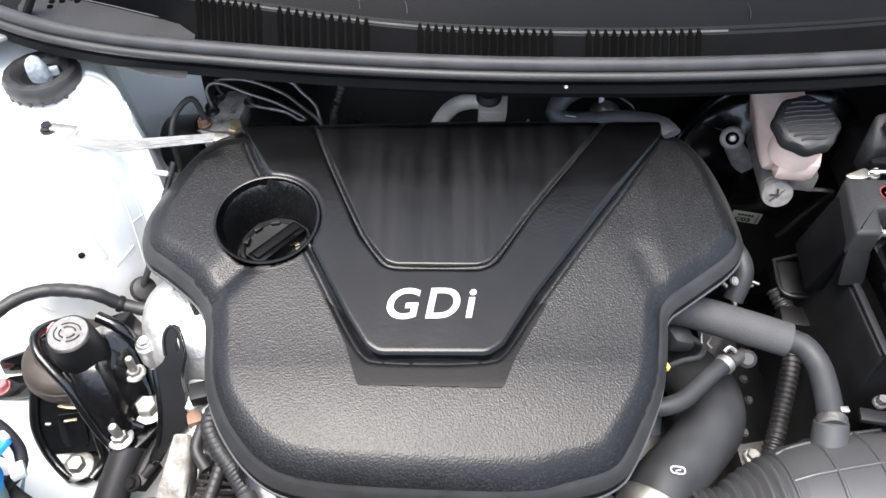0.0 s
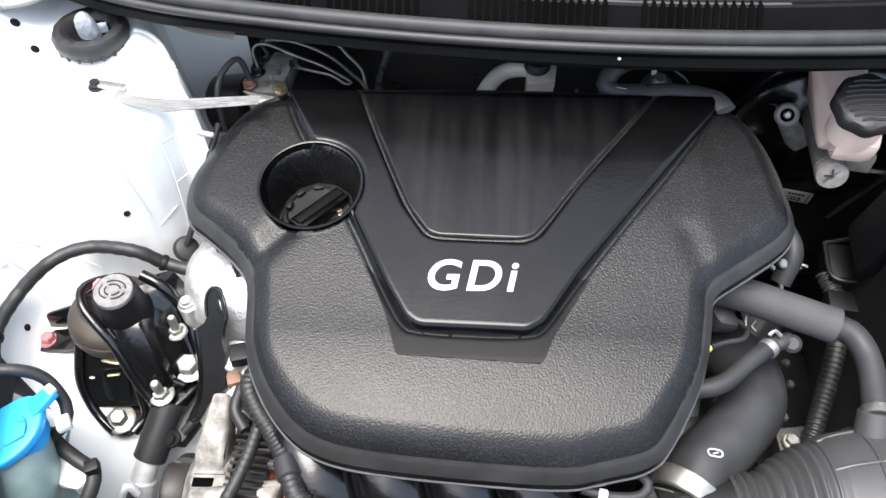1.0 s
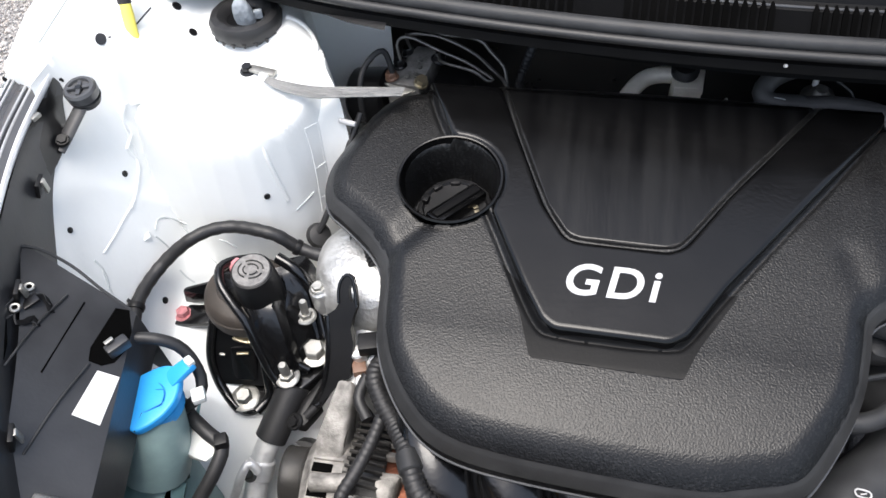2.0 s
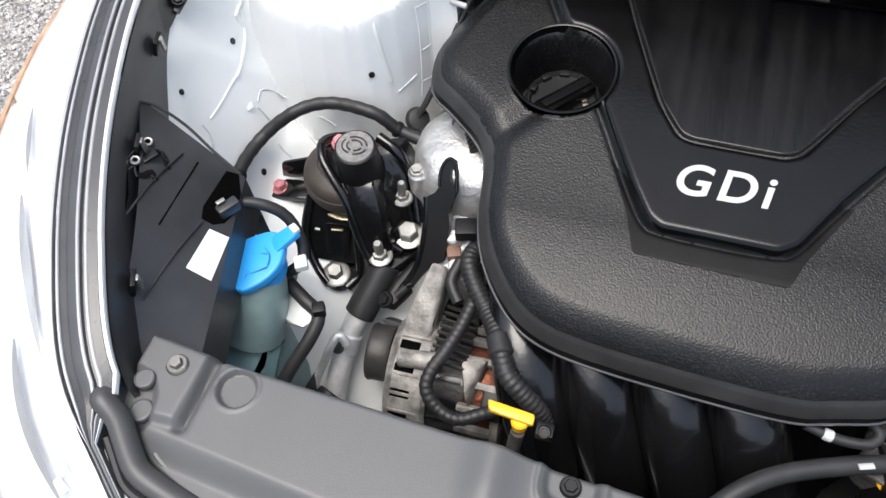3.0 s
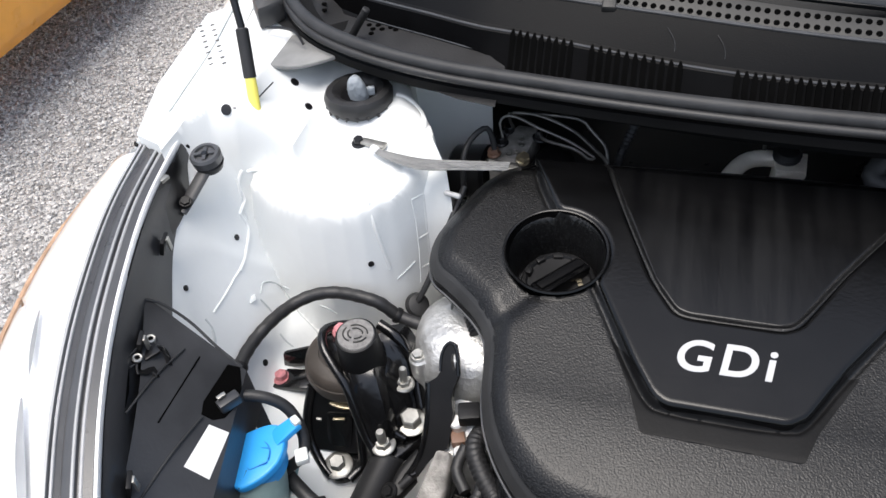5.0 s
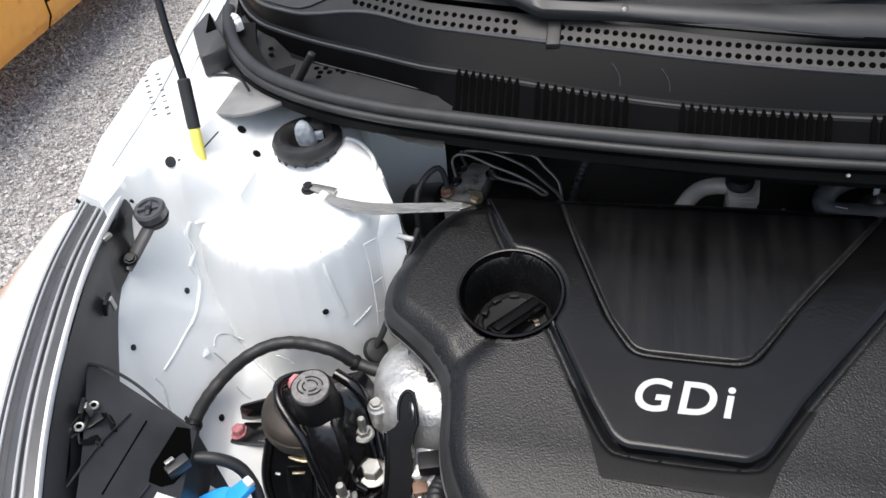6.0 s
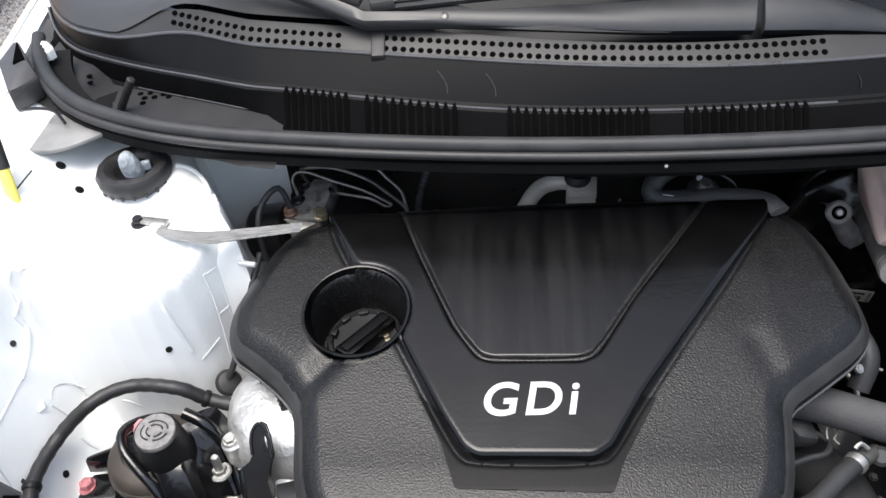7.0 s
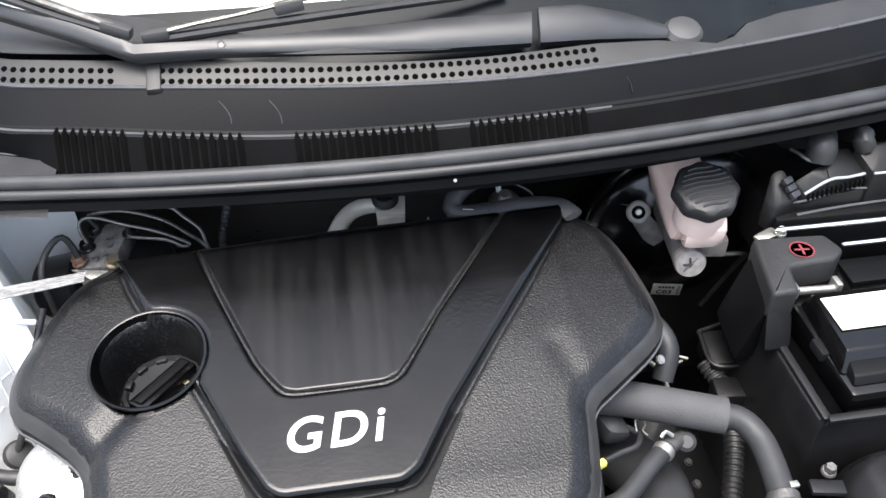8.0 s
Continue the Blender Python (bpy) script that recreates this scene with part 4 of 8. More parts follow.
def rise(x, table):
    """The height by which the cowl's edge lies over its plain curve at x."""
    xs, zs = [q[0] for q in table], [q[1] for q in table]
    return float(np.mean([np.interp(x + d, xs, zs) for d in np.linspace(-0.06, 0.06, 9)]))


def cowl():
    xs = [-0.60 + 0.02 * i for i in range(81)]
    c = thing("cowl_panel", (0.22, 0.25, 0.9), "weathered black plastic cowl panel with air grilles", "cowl panel")
    band = ((-0.60, 46), (-0.15, 46), (0.13, 39), (0.29, 42), (0.345, 36), (0.385, 25), (0.42, 12), (0.44, 18), (0.46, 38), (0.50, 46), (1.1, 46))

    def section(x):
        """The cowl's cross-section at x: riser, groove, face, grille band and rear lip."""
        k = ease(x, -0.1, 0.24)
        end = ease(-x, 0.33, 0.47)
        low = Vector((0.2065 - 0.0085 * k - 0.0205 * end, 0.9635 - 0.0055 * k - 0.0185 * end + rise(x, LIFT_TOP)))
        b = rise(x, LIFT_LEDGE)
        c0 = max(0, b)
        foot = 0.145 + 0.020 * ease(-x, 0.24, 0.27)
        w = next(a[1] + (b[1] - a[1]) * ease(x, a[0], b[0]) for a, b in zip(band, band[1:]) if x <= b[0])
        top = low + Vector((0.00058, 0.00032)) * w
        pts = [(0.128, 0.893), (foot - 0.004, 0.8955 + c0), (foot, 0.899 + c0), (0.1675, 0.927 + b), (0.171, 0.9285 + b), (0.1755, 0.928 + b), (0.179, 0.9295 + b), low + Vector((-0.002, -0.002)), low, low + Vector((0.003, 0.0022)), top - Vector((0.003, 0.0012)), top, top + Vector((0.004, -0.002)), top + Vector((0.008, -0.012)), top + Vector((0.03, -0.028)), (0.20, 0.93), (0.13, 0.88)]
        return [(x, bow(x) + q[0], q[1]) for q in pts]

    rings = [section(x) for x in xs]
    m = len(rings[0])
    def bands(rows):
        return Shape().add([q for r in rings for q in r], [(i * m + j, i * m + (j + 1) % m, (i + 1) * m + (j + 1) % m, (i + 1) * m + j) for i in range(len(xs) - 1) for j in rows])

    part("body", bands([0, 3, 4, 5, 6, 7] + list(range(11, m))), M_COWL, c, sharp=20)
    part("grille_band", bands([8, 9, 10]), M_BAND, c, "lighter grille band", sharp=28)
    # riser in a duller copy of the cowl plastic, standing for its recess's shade
    part("grille_face", bands([1, 2]), M_RISER, c, "matt black riser below the ledge, dulled to look shaded", sharp=28)
    # vertical slots in four groups
    groups = ((-0.235, -0.172, 9), (-0.150, -0.062, 11), (-0.008, 0.122, 17), (0.160, 0.270, 14))
    for a, b, n in groups:
        for i in range(n):
            x = a + (b - a) * i / (n - 1)
            y = bow(x)
            slot = Shape()
            for dx, (y0, z0), (y1, z1), (y2, z2) in ((0.0026, (0.1442, 0.8992), (0.1660, 0.9290), (0.1728, 0.9316)),):
                ring = [(y0, z0), (y1, z1), (y2, z2), (y2 + 0.001, z2 - 0.004), (y1 + 0.003, z1 - 0.004), (y0 + 0.003, z0 - 0.004)]
                slot.add([(s * dx * (0.35 if i in (2, 3) else 1), q[0], q[1]) for s in (-1, 1) for i, q in enumerate(ring)],
                         [(0, 1, 2, 3, 4, 5), (11, 10, 9, 8, 7, 6)] + [(i, (i + 1) % 6, 6 + (i + 1) % 6, 6 + i) for i in range(6)], pose(x, y, rise(x, LIFT_LEDGE)))
            part("slot", slot, M_VOID, c, "dark grille slot")
    # two rows of round holes
    hole = Shape().lathe([(0.0030, 0), (0.0030, 0.0012), (0.0024, 0.0014)], (0, 0, 0), (0, -0.47, 0.88), 10)
    first = None
    for a, b, n in ((-0.372, -0.180, 21), (-0.139, 0.291, 49)):
        for i in range(n):
            for r in range(2):
                x = a + (b - a) * i / (n - 1)
                k = ease(x, -0.1, 0.24)
                at = (x, bow(x) + 0.2122 - 0.0065 * k + 0.0105 * r, 0.9665 - 0.0043 * k + 0.0058 * r + rise(x, LIFT_TOP))
                if first is None:
                    first = part("hole", Shape().add(hole.v, hole.f, Matrix.Translation(at)), M_VOID, c, "dark round grille hole")
                    base = Vector(at)
                else:
                    o = new("hole", first.data)
                    o.parent = c
                    o.location = Vector(at) - base
                    tagged(o, "dark round grille hole")
    part("joint_clip", Shape().box((-0.138, bow(-0.138) + 0.215, 0.9725), (0.016, 0.034, 0.006), 0.002, rx=28, taper=0.85), M_BAND, c)
    # box-shaped end with drain holes
    part("end_tray", Shape().sheet(24, 3, lambda u, v: (-0.56 + 0.32 * u, bow(-0.56 + 0.32 * u) + (0.085 - 0.03 * (1 - u) ** 2) * (1 - v) + (0.145 + 0.022 * ease(0.56 - 0.32 * u, 0.24, 0.27)) * v, 0.9015 + 0.016 * ease(0.56 - 0.32 * u, 0.465, 0.495) + v * max(0, rise(-0.56 + 0.32 * u, LIFT_LEDGE)))), M_TRAY, c, "dusty tray floor")
    part("post", Shape().cyl((-0.439, 0.261, 0.901), (-0.410, 0.258, 0.943), 0.0046), M_TRAY, c)
    for x, y in ((-0.489, 0.317), (-0.485, 0.306), (-0.424, 0.292), (-0.416, 0.282), (-0.415, 0.272), (-0.412, 0.291), (-0.404, 0.281), (-0.394, 0.284), (-0.386, 0.278)):
        part("drain_hole", Shape().lathe([(0.0034, 0), (0.0034, 0.0008), (0.002, 0.001)], (x, y, 0.9019 + 0.016 * ease(-x, 0.465, 0.495) + max(0, rise(x, LIFT_LEDGE)) * max(0, (y - bow(x) - 0.08) / 0.085)), (0, 0, 1), 10), M_VOID, c, "dark drain hole")
    edge = [(x, bow(x) + 0.144 + 0.022 * ease(-x, 0.24, 0.27), 0.9028 + 0.016 * ease(-x, 0.465, 0.495) + max(0, rise(x, LIFT_LEDGE))) for x in [-0.43 + 0.02 * k for k in range(9)]]
    part("tray_edge", Shape().tube(edge, 0.0012, 6), M_RAIL, c, "pale tray edge")
    # grey end panel on top of the face, and the moulded ridges along it
    def end_panel(u, v):
        x = -0.60 + 0.75 * u
        low = Vector(section(x)[8])
        s = 0.003 + 0.027 * ease(x, -0.46, -0.36)
        s = s + (0.11 - 0.079 * ease(x, -0.25, 0.12) - s) * v
        return low + Vector((0, s, 0.0032 + 0.55 * min(s, 0.03) + 0.12 * max(0, s - 0.03)))

    part("end_panel", Shape().sheet(50, 8, end_panel), M_ENDPL, c, "satin dark grey end panel")
    # paler tubes along the ridges stand for the highlight on each lip
    for k, r, stop in ((8, 0.0022, 1.0), (4, 0.0016, 0.3)):
        line = [Vector(section(-0.60 + 0.03 * i)[k]) for i in range(54) if -0.60 + 0.03 * i < stop]
        part("ridge", Shape().tube(line, r, 8), M_RAIL, c, "moulded ridge, paled as its highlight")
    for x in (-0.078, -0.030, 0.315):
        pts = [(x + 0.006 * t + 0.004 * math.sin(2.2 * t), bow(x) + 0.196 - 0.012 * t, 0.9525 - 0.0150 * t + 0.0008 + 0.5 * (rise(x, LIFT_TOP) + rise(x, LIFT_LEDGE))) for t in (0, 0.4, 0.8, 1.2)]
        part("scuff", Shape().tube(pts, 0.0008, 5, flat=0.2), M_SCUFF, c, "pale scuff mark")
    # weatherstrip, turned back at its end
    strip = [(-0.545, 0.345, 0.955), (-0.530, 0.305, 0.948), (-0.500, 0.262, 0.94), (-0.455, 0.224, 0.934), (-0.385, 0.192, 0.93)] + [(x, 0.120 + bow(x, 0.19, 0.22), 0.926) for x in (-0.3, -0.2, -0.1, 0.0, 0.1, 0.22, 0.34, 0.46, 0.58, 0.70, 0.85)]
    path = smooth(strip, 0.015)
    seal = thing("bonnet_weatherstrip", (0.2, 0.13, 0.9), "dark grey tubular rubber weatherstrip along the cowl", "rubber seal")
    part("bulb", Shape().tube(path, 0.0076, 14), M_HOSE, seal)
    part("lip", Shape().tube([p + Vector((0, -0.0105, -0.006)) for p in path], 0.0046, 10), M_RUBBER, seal)
    part("carrier", Shape().sweep([p + Vector((0, -0.006, -0.016)) for p in path], [(0.004, 0.0), (0.004, -0.010), (-0.03, -0.012), (-0.03, -0.004)]), M_MATTE, seal)
    # plenum front wall down from the strip
    wall = [p + Vector((0, 0.02, -0.03)) for p in path[6:]]
    solid("plenum_wall", Shape().sweep(wall, [(0.0, 0.0), (0.0, -0.010), (-0.26, -0.045), (-0.26, -0.03)]), M_MATTE, "black plenum crossmember under the cowl", "crossmember", kind="structure")
    # hinge bracket and splash flap at the end
    hinge = thing("hinge", (-0.56, 0.30, 0.92), "black hood hinge with white bracket", "hinge")
    part("arm", Shape().hull([(-0.570, 0.291, 0.955), (-0.572, 0.344, 0.955), (-0.533, 0.287, 0.955), (-0.518, 0.270, 0.945), (-0.539, 0.239, 0.945), (-0.572, 0.29, 0.918), (-0.572, 0.344, 0.918), (-0.520, 0.270, 0.918), (-0.540, 0.240, 0.918)], 0.004), M_GREYPL, hinge, "grey black hinge arm")
    part("slot", Shape().hull([(-0.567, 0.335, 0.9562), (-0.538, 0.291, 0.9562), (-0.548, 0.282, 0.9562), (-0.567, 0.335, 0.954), (-0.538, 0.291, 0.954), (-0.548, 0.282, 0.954)], 0.0004), M_VOID, hinge, "dark opening")
    part("bracket", Shape().prism(rounded([(-0.553, 0.336), (-0.530, 0.338), (-0.516, 0.316), (-0.541, 0.311)], 1), 0.940, 0.952, 0.003), M_PRIMER, hinge, "white painted bracket")
    part("bolt", Shape().bolt((-0.533, 0.325, 0.952), (0, 0, 1), 0.005, 0.005), M_PRIMER, hinge)
    part("wire", Shape().tube([(-0.530, 0.236, 0.925), (-0.505, 0.228, 0.93), (-0.488, 0.224, 0.928), (-0.475, 0.212, 0.92)], 0.0018, 6), M_DARK, hinge)
    flap = Shape().prism(rounded([(-0.529, 0.186), (-0.521, 0.240), (-0.491, 0.246), (-0.453, 0.222), (-0.430, 0.205), (-0.447, 0.190), (-0.472, 0.174), (-0.503, 0.175)], 1), 0.909, 0.913, 0.0015)
    solid("splash_flap", flap, M_FLAP, "grey rubber splash flap at the cowl end", "flap")
    # windscreen
    wind = thing("windscreen", (0.2, 0.3, 0.96), "sloping windscreen with black border", "windscreen")

    def pane(x0, x1, v0, v1, lift=0.0):
        return lambda u, v: ((x0 + (x1 - x0) * u), 0.275 + 0.5 * bow(x0 + (x1 - x0) * u) + 0.8 * max(0, bow(min(-0.2, x0 + (x1 - x0) * u)) - bow(-0.2)) + 0.86 * (v0 + (v1 - v0) * v), 0.945 + lift + 0.50 * (v0 + (v1 - v0) * v))

    part("pane", Shape().sheet(24, 10, pane(-0.5, 0.95, 0.0, 1.1)), M_GLASS, wind).visible_shadow = False
    part("border", Shape().sheet(24, 3, pane(-0.5, 0.95, -0.06, 0.084, 0.0012)), M_FRIT, wind, "black ceramic border")
    solid("dashboard", Shape().sheet(12, 4, lambda u, v: (-0.45 + 1.35 * u, 0.36 + 0.45 * bow(-0.45 + 1.35 * u) + 0.5 * v, 0.945 + 0.155 * v)), M_BLACK, "black moulded dashboard top behind the windscreen", "dashboard")
    # white sheet added behind the glass to whiten the upper pane
    solid("white_sheet", Shape().sheet(12, 4, lambda u, v: (-0.45 + 1.35 * u, 0.385 + 0.45 * bow(-0.45 + 1.35 * u) + 0.45 * v, 0.962 + 0.16 * v)), M_PAPER, "white sheet above the dashboard", "sun shade")
    solid("cabin_wall", Shape().box((0.2, 1.28, 0.9), (1.5, 0.05, 1.2), 0.02), M_MATTE, "dark cabin interior behind the windscreen", "car interior")


def wipers():
    w = thing("wiper", (0.38, 0.27, 0.96), "black windscreen wiper with flat arm", "wiper", "windscreen wipers")

    def channel(low, high):
        """A pressed arm: a sloping face between two edge lines, with turned-down flanges."""
        n = len(low)
        ring = [[Vector(a) + Vector((0, 0.006, -0.008)), Vector(a), Vector(a).lerp(Vector(b), 0.15) + Vector((0, -0.001, 0.004)), Vector(b).lerp(Vector(a), 0.15) + Vector((0, 0, 0.003)), Vector(b), Vector(b) + Vector((0, 0.004, -0.008))] for a, b in zip(low, high)]
        s = Shape().add([q for r in ring for q in r], [(i * 6 + j, (i + 1) * 6 + j, (i + 1) * 6 + (j + 1) % 6, i * 6 + (j + 1) % 6) for i in range(n - 1) for j in range(6)] + [tuple(range(6)), tuple(range(6 * n - 1, 6 * n - 7, -1))])
        return s

    part("arm", channel([(0.237, 0.25, 0.966), (0.134, 0.25, 0.971), (0.04, 0.25, 0.98), (-0.07, 0.25, 0.990), (-0.15, 0.252, 0.992), (-0.163, 0.257, 0.995), (-0.206, 0.278, 1.006), (-0.268, 0.308, 1.018), (-0.33, 0.338, 1.030)],
                        [(0.243, 0.278, 0.987), (0.139, 0.278, 0.990), (0.042, 0.272, 0.993), (-0.07, 0.265, 0.996), (-0.150, 0.264, 1.001), (-0.160, 0.268, 1.005), (-0.206, 0.289, 1.017), (-0.268, 0.318, 1.028), (-0.33, 0.348, 1.042)]), M_WIPER, w, sharp=50)
    part("head", channel([(0.383, 0.252, 0.954), (0.334, 0.25, 0.960), (0.29, 0.249, 0.964), (0.246, 0.249, 0.966)],
                         [(0.388, 0.264, 0.961), (0.340, 0.276, 0.977), (0.295, 0.28, 0.988), (0.250, 0.280, 0.990)]), M_WIPER, w, sharp=50)
    part("pivot_cap", Shape().lathe([(0.021, -0.01), (0.021, 0.006), (0.017, 0.011), (0.006, 0.013)], (0.404, 0.262, 0.950), (0, -0.3, 1), 20), M_GREYPL, w, "round grey pivot cap")
    part("rivet", Shape().lathe([(0.004, 0), (0.004, 0.002), (0.002, 0.003)], (-0.069, 0.256, 0.9955), (0, -0.5, 1), 12), M_DULL, w)
    part("blade", Shape().tube([(-0.141, 0.285, 0.994), (-0.059, 0.295, 0.994), (0.044, 0.305, 0.994), (0.164, 0.32, 0.992), (0.228, 0.33, 0.990)], 0.0048, 8), M_RUBBER, w)
    part("bow", Shape().tube([(-0.135, 0.287, 1.000), (-0.097, 0.292, 1.004), (-0.052, 0.297, 1.007), (0.0, 0.303, 1.012), (0.06, 0.313, 1.015)], 0.0045, 8, flat=0.6), M_DULL, w, "grey metal blade frame")
    part("end_clip", Shape().box((-0.134, 0.285, 0.999), (0.026, 0.012, 0.011), 0.003, rz=10), M_GREYPL, w)
    part("pad", Shape().box((-0.002, 0.302, 1.008), (0.03, 0.012, 0.012), 0.003, rz=10, ry=-3), M_GREYPL, w)
    v = thing("wiper", (-0.3, 0.38, 1.0), "black windscreen wiper lying at the glass foot", "wiper", "windscreen wipers")
    part("blade", Shape().tube([(-0.166, 0.285, 1.004), (-0.221, 0.30, 1.022), (-0.267, 0.315, 1.038), (-0.34, 0.335, 1.062)], 0.005, 8), M_RUBBER, v)
    part("bow", Shape().tube([(-0.170, 0.286, 1.012), (-0.221, 0.30, 1.032), (-0.267, 0.315, 1.048)], 0.0042, 8), M_DULL, v, "grey metal blade frame")
    part("end_clip", Shape().box((-0.168, 0.286, 1.009), (0.03, 0.012, 0.012), 0.003, rz=-15, ry=18), M_GREYPL, v)


# ---- engine cover ----
RIM = rounded([(-0.198, 0.160), (-0.248, 0.152), (-0.281, 0.084), (-0.293, 0.048), (-0.287, 0.008), (-0.258, -0.012), (-0.219, -0.046), (-0.211, -0.072), (-0.206, -0.124), (-0.191, -0.162), (-0.163, -0.197), (-0.135, -0.215), (-0.091, -0.224), (0.0, -0.230), (0.085, -0.233), (0.114, -0.226), (0.157, -0.217), (0.177, -0.196), (0.208, -0.140), (0.220, -0.088), (0.223, -0.064), (0.246, -0.049), (0.311, -0.004), (0.316, 0.030), (0.303, 0.110), (0.282, 0.148), (0.250, 0.163), (0.0, 0.170)], 2)
CENTRE = rounded([(-0.200, 0.20), (-0.198, 0.145), (-0.163, 0.074), (-0.118, 0.002), (-0.079, -0.077), (-0.061, -0.108), (-0.050, -0.115), (0.051, -0.117), (0.064, -0.108), (0.096, -0.060), (0.242, 0.128), (0.262, 0.20)], 2)
VEE = rounded([(-0.125, 0.20), (-0.118, 0.135), (-0.066, 0.009), (-0.044, -0.023), (-0.033, -0.027), (0.046, -0.029), (0.060, -0.022), (0.098, 0.033), (0.165, 0.118), (0.23, 0.20)], 2)
FILLER = (-0.160, 0.029)


def cover_plane(y):
    return 0.80 + 0.17 * (y + 0.07)


def rim_width(x, y):
    """How wide the cover's edge is rounded: broad along the front, tighter at the flanks."""
    return 0.027 + 0.006 * ease(-y, 0.13, 0.20)


def valley(x, y, a, b, w):
    ex, ey = b[0] - a[0], b[1] - a[1]
    t = np.clip(((x - a[0]) * ex + (y - a[1]) * ey) / (ex * ex + ey * ey), 0, 1)
    return np.exp(-((np.hypot(x - a[0] - t * ex, y - a[1] - t * ey)) / w) ** 2)


def cover_height(x, y):
    d = inside_by(x, y, RIM)[0]
    c = inside_by(x, y, CENTRE)[0]
    v = inside_by(x, y, VEE)[0]
    r = np.hypot(x - FILLER[0], (y - FILLER[1]) * 1.03)
    step = 0.005 + 0.006 * ease(-y, -0.02, 0.11)
    wide = 0.003 + 0.002 * ease(-y, 0.085, 0.115)
    z = cover_plane(y) - step * (1 - ease(c, -wide, 0.0025)) - 0.004 * ease(c, 0.0, 0.004) * (1 - ease(v, -0.006, -0.002))
    z = z - 0.002 * np.exp(-((c + 0.004) / 0.0022) ** 2)
    z = z - 0.0020 * ease(v, -0.001, 0.0015)
    z = z - 0.0045 * valley(x, y, (-0.205, -0.045), (-0.178, -0.014), 0.012)
    z = z - 0.0012 * valley(x, y, (0.203, -0.01), (0.220, -0.068), 0.012) * (1 - ease(c, -0.03, -0.01))
    z = z - 0.06 * np.maximum(0, np.abs(x - 0.01) - 0.215)
    z = z - 0.03 * (np.clip(y, -0.12, 0.13) + 0.06) * (1 - ease(c, -0.004, 0.0)) - 1.1 * np.maximum(0, -0.12 - y) ** 2
    w = rim_width(x, y)
    t = np.clip(1 - d / w, 0, 1)
    z = z - (0.004 + 0.55 * w) * t ** 1.8
    z = z + 0.0012 * np.exp(-((r - 0.0505) / 0.0012) ** 2)
    z = z - (0.052 + 0.3 * (z - 0.815)) * ease(-r, -0.0495, -0.0415)
    return z


def engine_cover():
    cov = thing("engine_cover", (0.0, 0.0, 0.72), "black moulded plastic engine cover with grained sides", "engine cover")
    body = field(-0.30, 0.325, -0.24, 0.18, 0.0019, cover_height, RIM, 0.012)
    part("body", body, M_COVER, cov, "grained black plastic shell", sharp=75)
    bite = [(FILLER[0] + 0.0512 * math.cos(radians(a)), FILLER[1] + 0.0497 * math.sin(radians(a))) for a in range(90, -36, -9)]
    ring = [(-0.199, 0.147), (-0.188, 0.126), (-0.168, 0.084)] + bite + fillet([(-0.118, 0.001), (-0.078, -0.078), (-0.060, -0.1085), (-0.048, -0.1165), (0.050, -0.1185), (0.065, -0.109), (0.097, -0.060), (0.244, 0.128), (0.253, 0.147)], 0.006)[4:-3] + fillet([(0.253, 0.147), (0.188, 0.147), (0.165, 0.118), (0.098, 0.033), (0.061, -0.023), (0.047, -0.030), (-0.034, -0.028), (-0.045, -0.024), (-0.067, 0.009), (-0.119, 0.135), (-0.124, 0.147), (-0.199, 0.147)], 0.006)[3:-5]
    slope = lambda x, y: cover_plane(y)
    part("centre_panel", plaque(ring, slope, [(-0.0002, -0.010), (0.0, -0.0030), (0.0007, -0.0016), (0.0018, -0.0003), (0.0030, 0.0005), (0.0040, 0.0008), (0.0065, 0.0008)]), M_PANEL, cov, "smooth satin black centre panel", sharp=30)
    inset = fillet([(-0.122, 0.147), (-0.1152, 0.135), (-0.0654, 0.0108), (-0.0440, -0.0196), (-0.0334, -0.0240), (0.0455, -0.0260), (0.0590, -0.0194), (0.0954, 0.0334), (0.1615, 0.118), (0.184, 0.147)], 0.004)
    part("vee_insert", plaque(inset, slope, [(-0.0002, -0.008), (0.0, -0.0036), (0.0008, -0.0022), (0.0022, -0.0017), (0.0026, -0.0017), (0.0050, -0.0017)]), M_INSERT, cov, "smooth wiped black insert", sharp=30)
    face = fillet([(-0.100, -0.052), (-0.078, -0.100), (-0.066, -0.139), (0.062, -0.144), (0.074, -0.116), (0.108, -0.062), (0.092, -0.062), (0.062, -0.104), (0.050, -0.110), (-0.050, -0.108), (-0.061, -0.102), (-0.086, -0.066)], 0.004)
    part("step_face", field(-0.11, 0.12, -0.15, -0.045, 0.0015, lambda x, y: cover_height(x, y) + 0.0006 * ease(y, -0.146, -0.138), face, 0.002), M_STEP, cov, "smooth matt step below the panel", sharp=75)
    # rim band: base colour raised to carry the sky's reflection on the curve
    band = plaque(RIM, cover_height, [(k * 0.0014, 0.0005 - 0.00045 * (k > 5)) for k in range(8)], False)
    part("smooth_rim", band, M_RIM, cov, "smooth satin rounded edge, paled like reflected sky", sharp=75)
    turn = Vector((0, -0.168, 0.986)).to_track_quat("Z", "Y").to_matrix().to_4x4()
    bore = [(0.0522, -0.0006), (0.0512, 0.0006), (0.0500, 0.0006), (0.0490, 0.0002), (0.0478, -0.010), (0.0465, -0.024), (0.0455, -0.040)]

    def well(u, v):
        r, h = bore[min(6, int(round(v * 6)))]
        return Matrix.Translation((FILLER[0], FILLER[1], cover_plane(FILLER[1]))) @ turn @ Vector((r * math.cos(6.2832 * u), r * math.sin(6.2832 * u), h))

    part("well_sleeve", Shape().sheet(64, 6, well), M_PANEL, cov, "smooth round filler well with raised rim", sharp=50)
    lip = []
